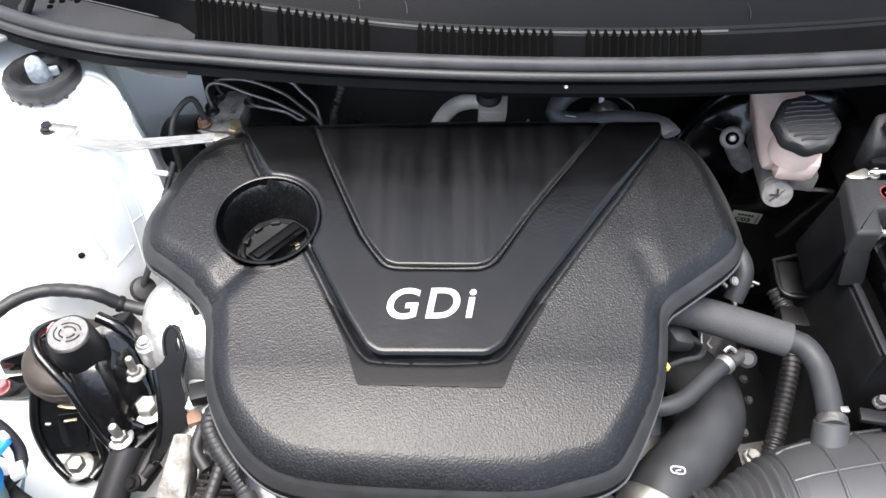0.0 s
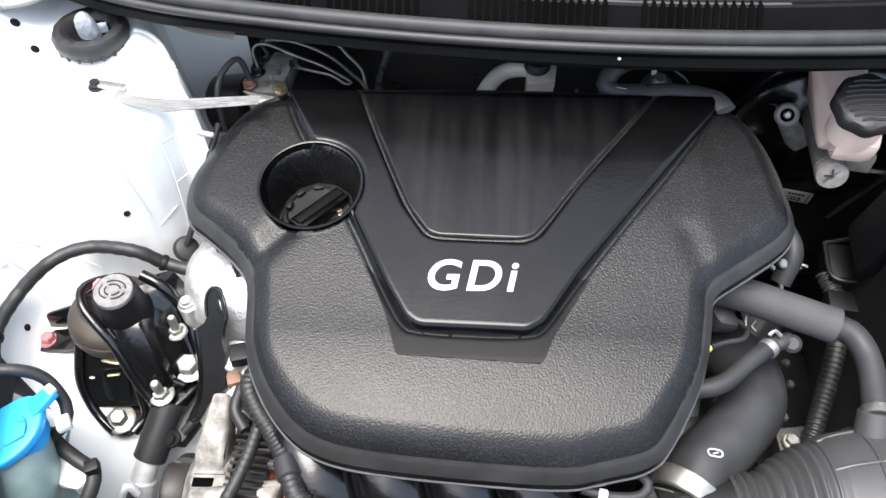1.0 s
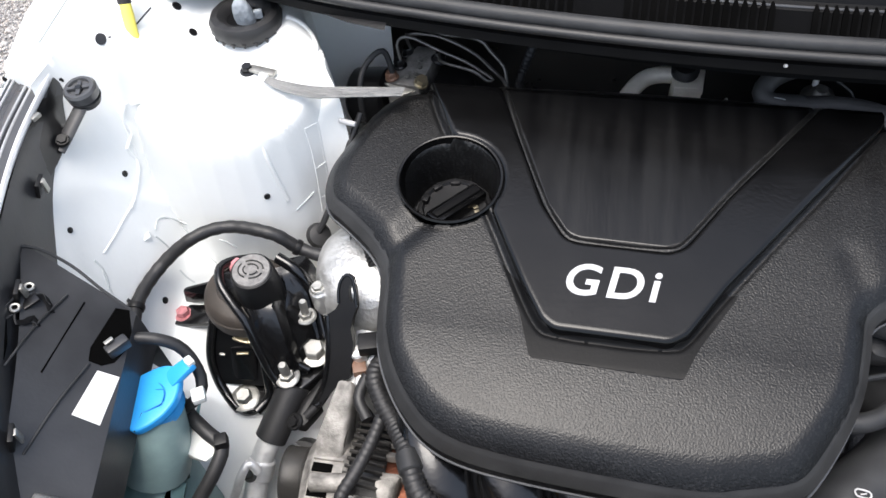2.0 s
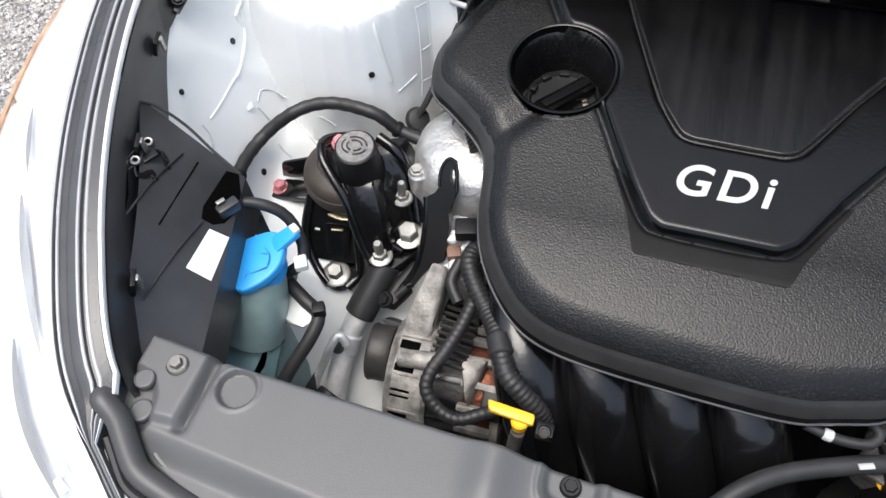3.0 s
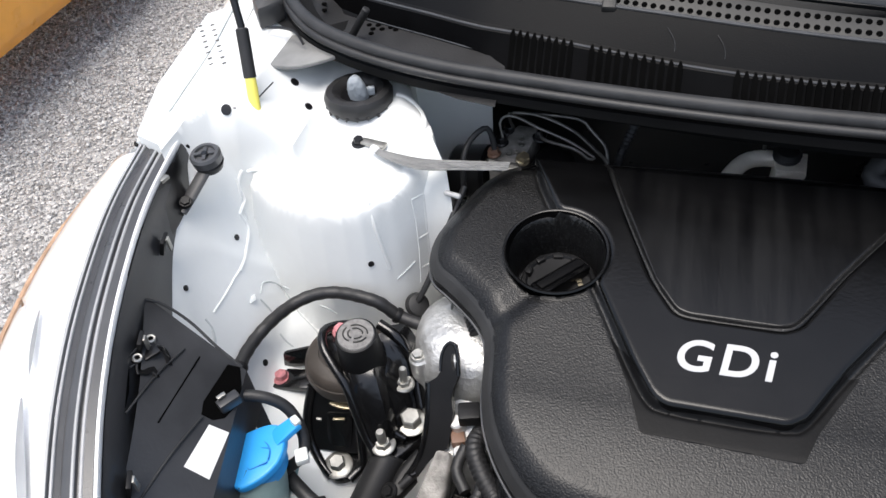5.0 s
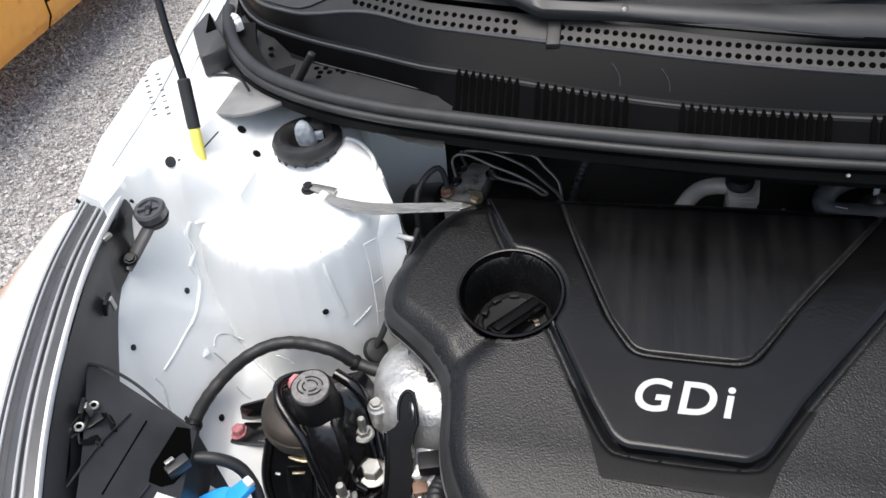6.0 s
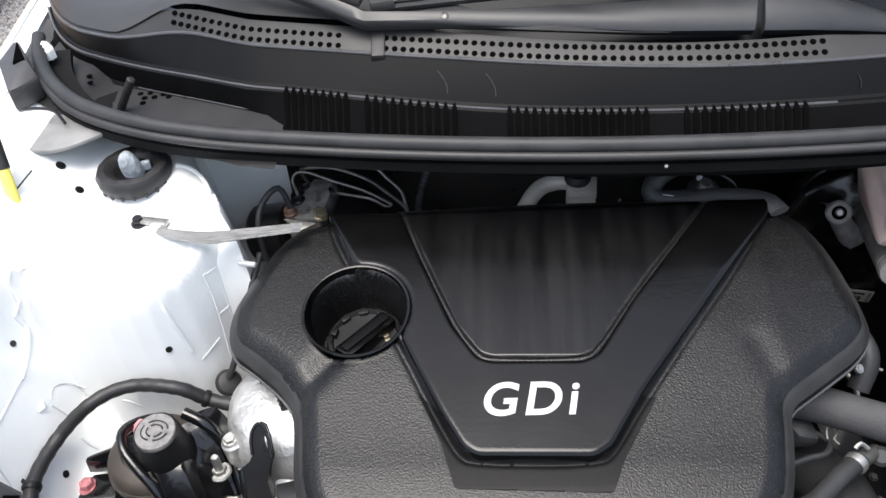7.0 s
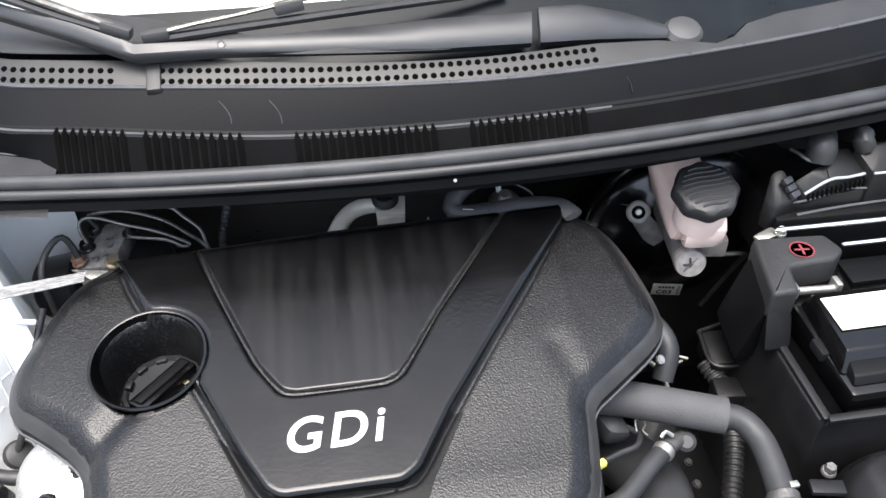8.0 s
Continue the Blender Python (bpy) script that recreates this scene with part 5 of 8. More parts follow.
    for k in range(0, len(RIM), 1):
        x, y = RIM[k]
        z = float(cover_height(np.array([x]), np.array([y]))[0]) - 0.010
        lip.append((x, y, z))
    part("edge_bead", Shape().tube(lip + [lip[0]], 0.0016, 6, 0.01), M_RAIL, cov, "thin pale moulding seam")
    tilt = math.degrees(math.atan(0.17))
    part("lettering", words("GDi", 0.0435, pose(-0.0032, -0.0692, cover_plane(-0.0692) + 0.0011, tilt), 0.0004, 0.2, 0.0008, 1.20), M_LETTER, cov, "raised white GDi lettering")
    # filler cap in the well
    cap = thing("oil_filler_cap", (-0.158, 0.02, 0.76), "black oil filler cap with bar handle in the cover well", "cap")
    c = (-0.156, 0.026, 0.772)
    part("disc", Shape().lathe([(0.037, -0.012), (0.038, 0.003), (0.0365, 0.006), (0.033, 0.007), (0.031, 0.0045), (0.0, 0.0045)], c, (0.02, -0.12, 1), 40, lambda a: 1 + 0.015 * math.cos(12 * a)), M_BLACK, cap, "satin dark grey screw disc")
    for k, (w, h, q) in enumerate(((0.020, 0.013, 0.0), (0.0155, 0.016, 0.0))):
        part("handle", Shape().box((c[0] + 0.002, c[1] - 0.004, c[2] + 0.005 + h / 2), (w * (1 - 0.35 * k), 0.066 - 0.006 * k, h), 0.0035, rz=-38, rx=-5), (M_PANEL, M_CAP)[k], cap, ("satin grey bar handle", "black top of the handle")[k])
    for k in range(4):
        part("rim_lug", Shape().box((c[0] + 0.031 * math.cos(1.1 + 0.62 * k), c[1] + 0.031 * math.sin(1.1 + 0.62 * k), c[2] + 0.008), (0.010, 0.006, 0.007), 0.0015, rz=math.degrees(1.1 + 0.62 * k) + 90), M_BLACK, cap)
    for k in range(3):
        part("handle_mark", Shape().box((c[0] - 0.017 + 0.0040 * k, c[1] - 0.015 + 0.0054 * k, c[2] + 0.0064), (0.0028, 0.0042, 0.0012), 0, rz=-38), M_SCUFF, cap, "pale moulded writing bars")
    for k in range(3):
        part("tag", Shape().box((c[0] + 0.0185 + 0.0018 * k, c[1] + 0.007 - 0.005 * k, c[2] + 0.0066), (0.0050, 0.0034, 0.0012), 0.0004, rz=30), M_BRASS, cap, "brownish yellow moulded mark")
    return cov


# ---- things beside the strut tower ----
def strut_top():
    m = thing("strut_mount", (-0.405, 0.183, 0.865), "black rubber strut mount ring with grey cap", "strut mount")
    at = (-0.404, 0.180, 0.8775)
    part("ring", Shape().lathe([(0.034, -0.012), (0.0385, -0.005), (0.039, 0.004), (0.036, 0.009), (0.029, 0.010), (0.022, 0.006), (0.0195, 0.000)], at, (0, 0, 1), 40, lambda a: 1 + 0.012 * math.cos(14 * a)), M_RUBBER, m)
    for k in range(9):
        a = math.pi * (1.05 + k * 0.105)
        p = Vector(at) + Vector((0.036 * math.cos(a), 0.036 * math.sin(a), -0.006))
        part("tooth", Shape().cyl(p, p + Vector((0.002 * math.cos(a), 0.002 * math.sin(a), -0.005)), 0.0030, 0.0015, 8), M_RUBBER, m)
    bumpy = Shape().lathe([(0.0105, 0), (0.011, 0.008), (0.010, 0.016), (0.008, 0.023), (0.005, 0.027), (0.002, 0.028)], (-0.401, 0.176, 0.878), (-0.1, -0.1, 1), 20, lambda a: 1 + 0.08 * math.sin(3 * a + 0.5))
    part("cap", bumpy, M_CONE, m, "bluish grey lumpy cap")
    part("wing", Shape().box((-0.389, 0.180, 0.885), (0.010, 0.006, 0.010), 0.002, rz=20), M_CONE, m)
    part("well", Shape().lathe([(0.027, 0.002), (0.022, 0.0005), (0.0, 0.0005)], at, (0, 0, 1), 28), M_DARK, m, "dark recess inside the ring")

    s = thing("ground_strap", (-0.385, 0.12, 0.85), "flat braided metal ground strap bolted to the tower", "earth strap")
    p0, n = apron_point(-0.388, 0.122)
    part("bolt", Shape().bolt(p0, n, 0.006, 0.008, 1.4), M_DARK, s, "dark steel bolt")
    part("lug", Shape().box(p0 + Vector((0.018, -0.003, 0.004)), (0.03, 0.01, 0.004), 0.0015, rz=-12), M_STEEL, s, "bright crimped lug")
    a = [Vector(q) for q in ((-0.366, 0.106, 0.862), (-0.3485, 0.0965, 0.8625), (-0.310, 0.0925, 0.858), (-0.274, 0.106, 0.850), (-0.223, 0.122, 0.842))]
    for k in range(9):
        q = k / 8 - 0.5
        wide = (0.004, 0.009, 0.0135, 0.012, 0.010)
        line = [p + Vector((0.1, 0.85, 0.25)) * (w * q) + Vector((0, 0, -0.0035 * q * q - 0.0004 * (k % 2))) for p, w in zip(a, wide)]
        part("strand", Shape().tube(line, 0.0011, 6, 0.01), M_BRAID, s, "braided tinned wire strand")
    part("sleeve", Shape().cyl(a[0] + Vector((-0.002, 0.001, 0)), a[0] + Vector((0.007, -0.004, 0)), 0.0042, seg=14), M_PAPER, s, "white crimp sleeve")


# ---- engine mount ----
def engine_mount():
    m = thing("engine_mount", (-0.36, -0.08, 0.62), "black engine mount with rubber dome and cast arm", "engine mount")
    c = Vector((-0.366, -0.058, 0.640))
    part("dome", Shape().lathe([(0.038, 0.048), (0.0445, 0.052), (0.0470, 0.062), (0.0465, 0.068), (0.0455, 0.069), (0.0450, 0.074), (0.040, 0.081), (0.030, 0.0845), (0.0295, 0.083), (0.012, 0.0835)], c, (0.04, 0.02, 1), 36), M_DOME, m, "brownish black rubber dome")
    for h in (0.030, 0.041):
        part("collar", Shape().lathe([(0.036, h), (0.0385, h + 0.0015), (0.0385, h + 0.0035), (0.036, h + 0.005)], c, (0.04, 0.02, 1), 32), M_BRASS, m, "brassy ring under the dome")
    part("spool", Shape().lathe([(0.030, -0.03), (0.030, 0.0), (0.034, 0.028), (0.0355, 0.05)], c, (0.04, 0.02, 1), 24), M_DARK, m)
    # lower cradle with its foot
    part("cradle", Shape().hull([(-0.401, -0.086, 0.690), (-0.346, -0.080, 0.688), (-0.341, -0.118, 0.626), (-0.403, -0.112, 0.648), (-0.397, -0.124, 0.630), (-0.394, -0.070, 0.680), (-0.348, -0.065, 0.680), (-0.341, -0.100, 0.612), (-0.400, -0.096, 0.612)], 0.003), M_DARK, m, "pressed black cradle")
    part("cradle_pocket", Shape().hull([(-0.380, -0.100, 0.668), (-0.352, -0.098, 0.668), (-0.352, -0.118, 0.634), (-0.380, -0.118, 0.634), (-0.380, -0.092, 0.664), (-0.352, -0.090, 0.664)], 0.002), M_GLOSS, m, "gloss black pocket")
    for q in ([(-0.397, -0.086, 0.692), (-0.4015, -0.106, 0.660), (-0.396, -0.120, 0.634), (-0.382, -0.134, 0.621), (-0.368, -0.144, 0.618)], [(-0.347, -0.090, 0.690), (-0.341, -0.112, 0.650), (-0.338, -0.126, 0.624), (-0.348, -0.144, 0.618)]):
        part("cradle_leg", Shape().tube(q, 0.0052, 12), M_GLOSS, m, "gloss black cradle leg")
    part("foot", Shape().prism(rounded([(-0.402, -0.108), (-0.396, -0.122), (-0.372, -0.146), (-0.356, -0.149), (-0.342, -0.137), (-0.340, -0.105), (-0.37, -0.095)], 2), 0.612, 0.621, 0.003), M_GLOSS, m)
    part("bolt", Shape().bolt((-0.364, -0.132, 0.621), (0, -0.1, 1), 0.0088, 0.011, 1.8), M_STEEL, m, "zinc flange bolt")
    # small bright boxes stand for two glints in the cradle
    part("slot_glint", Shape().box((-0.366, -0.103, 0.664), (0.013, 0.003, 0.0025), 0.001, rz=10), M_BRASS, m)
    part("slot_glint", Shape().box((-0.387, -0.107, 0.664), (0.006, 0.003, 0.003), 0.001), M_STEEL, m)
    # rear strap with the marked bolt
    part("strap", Shape().hull([(-0.458, -0.078, 0.664), (-0.466, -0.052, 0.664), (-0.405, -0.050, 0.672), (-0.405, -0.074, 0.670), (-0.458, -0.078, 0.657), (-0.466, -0.052, 0.657), (-0.405, -0.050, 0.665), (-0.405, -0.074, 0.663)], 0.002), M_GLOSS, m)
    part("strap_wall", Shape().hull([(-0.446, -0.050, 0.690), (-0.410, -0.036, 0.694), (-0.410, -0.042, 0.668), (-0.450, -0.050, 0.664), (-0.445, -0.045, 0.690), (-0.410, -0.030, 0.692), (-0.410, -0.036, 0.668), (-0.449, -0.045, 0.664)], 0.0015), M_GLOSS, m)
    part("marked_bolt", Shape().bolt((-0.447, -0.064, 0.664), (0, 0, 1), 0.0075, 0.009, 1.35), M_PINKBOLT, m, "bolt daubed with pink paint")
    # cast arm from the dome to the engine
    top = Vector((-0.342, -0.069, 0.757))
    part("boss", Shape().lathe([(0.026, -0.055), (0.0235, -0.03), (0.0215, 0.004), (0.0205, 0.009), (0.018, 0.0105)], top, (0.03, -0.12, 1), 28), M_BLACK, m, "round cast boss")
    part("boss_face", Shape().lathe([(0.019, 0.0095), (0.018, 0.0112), (0.006, 0.0114), (0.0, 0.0114)], top, (0.03, -0.12, 1), 28), M_WORN, m, "worn grey boss face")
    mark = Shape()
    for k, (a, b) in enumerate(((0.2, 2.2), (2.6, 4.4), (4.8, 6.0))):
        for r in (0.0125, 0.0075):
            mark.tube([top + Vector((r * math.cos(a + (b - a) * i / 4), r * math.sin(a + (b - a) * i / 4) * 0.8 - 0.001, 0.0118 + 0.10 * r * math.sin(a + (b - a) * i / 4))) for i in range(5)], 0.0008, 5)
    part("cast_mark", mark, M_CAST, m, "cast oval mark")
    part("arm", Shape().hull([(-0.372, -0.050, 0.733), (-0.326, -0.034, 0.731), (-0.358, -0.085, 0.730), (-0.322, -0.085, 0.732), (-0.343, -0.104, 0.712), (-0.306, -0.112, 0.690), (-0.322, -0.128, 0.672), (-0.312, -0.130, 0.650), (-0.294, -0.112, 0.650), (-0.372, -0.05, 0.715), (-0.326, -0.034, 0.71), (-0.33, -0.115, 0.66)], 0.006), M_GLOSS, m, "gloss black cast arm")
    part("arm_flank", Shape().hull([(-0.326, -0.030, 0.728), (-0.300, -0.036, 0.704), (-0.286, -0.063, 0.672), (-0.281, -0.084, 0.655), (-0.291, -0.112, 0.648), (-0.312, -0.115, 0.66), (-0.320, -0.085, 0.715), (-0.326, -0.035, 0.69), (-0.286, -0.065, 0.64), (-0.290, -0.11, 0.635)], 0.005), M_GLOSS, m, "gloss black arm flank")
    part("edge_rib", Shape().tube([(-0.366, -0.028, 0.730), (-0.379, -0.038, 0.737), (-0.386, -0.054, 0.744), (-0.380, -0.072, 0.742), (-0.366, -0.086, 0.733), (-0.350, -0.099, 0.719), (-0.339, -0.112, 0.695), (-0.329, -0.122, 0.672), (-0.318, -0.130, 0.656)], 0.0048, 12), M_GLOSS, m)
    part("edge_rib", Shape().tube([(-0.334, -0.030, 0.739), (-0.315, -0.037, 0.733), (-0.302, -0.043, 0.718), (-0.293, -0.052, 0.695), (-0.282, -0.075, 0.668)], 0.0060, 12), M_GLOSS, m)
    part("mid_rib", Shape().tube([(-0.333, -0.080, 0.727), (-0.325, -0.090, 0.708), (-0.316, -0.100, 0.685), (-0.306, -0.108, 0.668), (-0.292, -0.110, 0.660)], 0.0046, 12), M_GLOSS, m)
    west = [(-0.379, -0.040, 0.733), (-0.383, -0.056, 0.740), (-0.377, -0.074, 0.738), (-0.362, -0.088, 0.729), (-0.346, -0.101, 0.713), (-0.335, -0.114, 0.688), (-0.320, -0.128, 0.656)]
    mid = [(-0.342, -0.045, 0.735), (-0.342, -0.060, 0.735), (-0.338, -0.075, 0.732), (-0.328, -0.088, 0.712), (-0.318, -0.099, 0.688), (-0.308, -0.107, 0.669), (-0.300, -0.116, 0.655)]
    east = [(-0.322, -0.034, 0.735), (-0.312, -0.040, 0.730), (-0.303, -0.048, 0.714), (-0.296, -0.060, 0.694), (-0.289, -0.075, 0.674), (-0.284, -0.088, 0.662), (-0.286, -0.104, 0.652)]

    def web(a, b, dip):
        def at(u, v):
            k = u * (len(a) - 1)
            i = min(len(a) - 2, int(k))
            p, q = Vector(a[i]).lerp(Vector(a[i + 1]), k - i), Vector(b[i]).lerp(Vector(b[i + 1]), k - i)
            return p.lerp(q, v) + Vector((0, 0.3, -1)) * dip * math.sin(math.pi * v) * math.sin(math.pi * min(1, u * 1.1))
        return Shape().sheet(18, 8, at)

    part("web", web(west, mid, 0.006), M_GLOSS, m, "gloss black cast web", sharp=60)
    part("web", web(mid, east, 0.007), M_GLOSS, m, "gloss black cast web", sharp=60)
    part("pad", Shape().prism(rounded([(-0.326, -0.135), (-0.308, -0.143), (-0.288, -0.122), (-0.272, -0.095), (-0.282, -0.080), (-0.312, -0.105)], 2), 0.640, 0.654, 0.003), M_GLOSS, m)
    part("stud", Shape().bolt((-0.311, -0.123, 0.662), (0.0, -0.05, 1), 0.0088, 0.008, 1.5, 0.018), M_STEEL, m, "zinc stud and nut")
    part("stud", Shape().bolt((-0.301, -0.068, 0.694), (0.05, 0, 1), 0.0075, 0.007, 1.5, 0.020), M_STEEL, m, "zinc stud and nut")
    part("bolt", Shape().bolt((-0.289, -0.0925, 0.664), (0.0, -0.08, 1), 0.0110, 0.014, 1.5), M_STEEL, m, "zinc flange bolt")
    part("marked_bolt", Shape().bolt((-0.370, -0.046, 0.738), (0, -0.1, 1), 0.0075, 0.008, 1.3), M_PINKBOLT, m, "bolt daubed with pink paint")
    part("rear_lug", Shape().hull([(-0.334, -0.022, 0.728), (-0.312, -0.008, 0.724), (-0.292, -0.026, 0.712), (-0.296, -0.05, 0.705), (-0.318, -0.05, 0.73), (-0.330, -0.02, 0.66), (-0.286, -0.03, 0.66), (-0.286, -0.06, 0.66)], 0.005), M_GLOSS, m)
    clip = thing("hose_clip", (-0.405, -0.015, 0.668), "small black clip on the inner wing", "clip")
    part("stem", Shape().cyl((-0.405, -0.015, 0.655), (-0.405, -0.015, 0.672), 0.003), M_BLACK, clip)
    part("head", Shape().box((-0.405, -0.015, 0.674), (0.012, 0.006, 0.008), 0.0015, rz=30), M_BLACK, clip)


# ---- lamp-side shield, washer tank ----
def shield_top(u, v):
    """u across from the lamp to the engine side, v from the rear to the front."""
    rear_l, rear_r = Vector((-0.494, -0.135, 0.862)), Vector((-0.414, -0.152, 0.797))
    front_l, front_r = Vector((-0.424, -0.345, 0.815)), Vector((-0.380, -0.335, 0.782))
    a, b = rear_l.lerp(front_l, v) + Vector((0.012 * math.sin(math.pi * v) - 0.01, 0, 0.008 * math.sin(math.pi * v))), rear_r.lerp(front_r, v)
    return a.lerp(b, u)


def shield():
    s = thing("lamp_shield", (-0.44, -0.24, 0.66), "black plastic shield box behind the headlight", "shield")
    top = Shape().sheet(8, 14, shield_top)
    part("top", top, M_SHIELD, s, "flat ribbed top face")
    part("side", Shape().sheet(14, 5, lambda u, v: shield_top(1.0, u) + Vector((0.002 * v, 0, -0.05 * v))), M_SHIELD, s)
    part("rear_side", Shape().sheet(8, 5, lambda u, v: shield_top(u, 0.0) + Vector((0, 0.006 * v, -0.13 * v))), M_SHIELD, s)
    up = Vector((0, 0, 0.0012))
    for (u0, v0), (u1, v1) in (((-0.10, 0.535), (0.417, 0.115)), ((0.211, 0.798), (0.688, 0.358))):
        part("rib", Shape().tube([shield_top(u0, v0) + up, shield_top((u0 + u1) / 2, (v0 + v1) / 2) + up, shield_top(u1, v1) + up], 0.0011, 8), M_HOSE, s, "thin grey rib")
    part("groove", Shape().tube([shield_top(0.247, 0.492) + up * 0.2, shield_top(0.565, 0.10) + up * 0.2], 0.0008, 6), M_VOID, s)
    part("rear_lip", Shape().tube([shield_top(-0.12, 0.06), shield_top(0.1, 0.02) + Vector((0, 0.006, 0)), shield_top(0.4, 0.0) + Vector((0, 0.006, 0)), shield_top(0.7, -0.01), shield_top(0.95, 0.0)], 0.0014, 8), M_HOSE, s, "thin grey edge")
    # thin black plate on the top face, its dark depth painted
    cave = [shield_top(u, v) + up * 0.4 for u, v in ((0.675, 0.345), (0.672, 0.285), (0.829, 0.038), (0.941, 0.008), (1.0, 0.10), (0.99, 0.20), (0.911, 0.29), (0.80, 0.335))]
    part("notch", Shape().add(cave + [q - up for q in cave], [tuple(range(8)), tuple(range(15, 7, -1))] + [(i, 8 + i, 8 + (i + 1) % 8, (i + 1) % 8) for i in range(8)]), M_VOID, s, "flat black piece drawn as a cut-out")
    part("connector", Shape().box(shield_top(0.93, 0.22) + Vector((0.001, 0, 0.006)), (0.010, 0.020, 0.011), 0.002, rz=-35), M_SHIELD, s, "black plug connector")
    part("plug_spring", Shape().box(shield_top(0.87, 0.225) + Vector((0, 0, 0.010)), (0.004, 0.008, 0.002), 0.0006, rz=-35), M_STEEL, s, "bright spring tip")
    for u, v in ((0.08, 0.183), (-0.043, 0.304)):
        q = shield_top(u, v)
        part("screw_ring", Shape().lathe([(0.0044, 0), (0.0044, 0.002), (0.0036, 0.0026), (0.0024, 0.0024), (0.0022, 0.001)], q, (0.3, 0, 1), 18), M_STEEL, s, "bright ring screw")
        part("screw_hole", Shape().lathe([(0.0022, 0), (0.0022, 0.0014), (0.0, 0.0015)], q, (0.3, 0, 1), 12), M_VOID, s)
    for line in (((-0.148, 0.34), (-0.018, 0.246), (0.057, 0.203)), ((-0.108, 0.363), (-0.038, 0.331), (-0.019, 0.364), (0.127, 0.319), (0.175, 0.327)), ((0.15, 0.195), (0.209, 0.177), (0.240, 0.20), (0.28, 0.205))):
        part("clip_wire", Shape().tube([shield_top(u, v) + up * 1.4 for u, v in line], 0.0009, 6), M_HOSE, s, "thin grey wire clip")
    # black strip laid on top for the dark gap
    slit = [shield_top(u, v) + up * 0.6 for u, v in ((-0.20, 0.55), (-0.13, 0.565), (-0.10, 0.45), (-0.13, 0.30), (-0.08, 0.13), (-0.14, 0.12), (-0.21, 0.34))]
    part("slit", Shape().add(slit + [q - up for q in slit], [tuple(range(7)), tuple(range(13, 6, -1))] + [(i, 7 + i, 7 + (i + 1) % 7, (i + 1) % 7) for i in range(7)]), M_VOID, s, "flat black strip drawn as a gap beside the lamp")
    for line in (((-0.02, 0.355), (0.06, 0.335), (0.13, 0.30), (0.17, 0.325)), ((0.15, 0.215), (0.20, 0.185), (0.26, 0.205), (0.29, 0.235))):
        part("clip_tab", Shape().tube([shield_top(u, v) + up * 0.8 for u, v in line], 0.0032, 8, flat=0.4), M_CAP, s, "black clip tab")
    part("spring_clip", Shape().box(shield_top(0.10, 0.245) + up * 2, (0.010, 0.014, 0.003), 0.001, rz=-35), M_DARK, s)
    paper = Shape()
    q = [shield_top(u, v) + up * 0.5 for u, v in ((0.607, 0.593), (0.774, 0.365), (0.99, 0.340), (0.908, 0.585))]
    paper.add(q + [p - up * 0.4 for p in q], [(0, 1, 2, 3), (7, 6, 5, 4), (0, 1, 5, 4), (1, 2, 6, 5), (2, 3, 7, 6), (3, 0, 4, 7)])
    part("sticker", paper, M_PAPER, s, "blank white sticker")


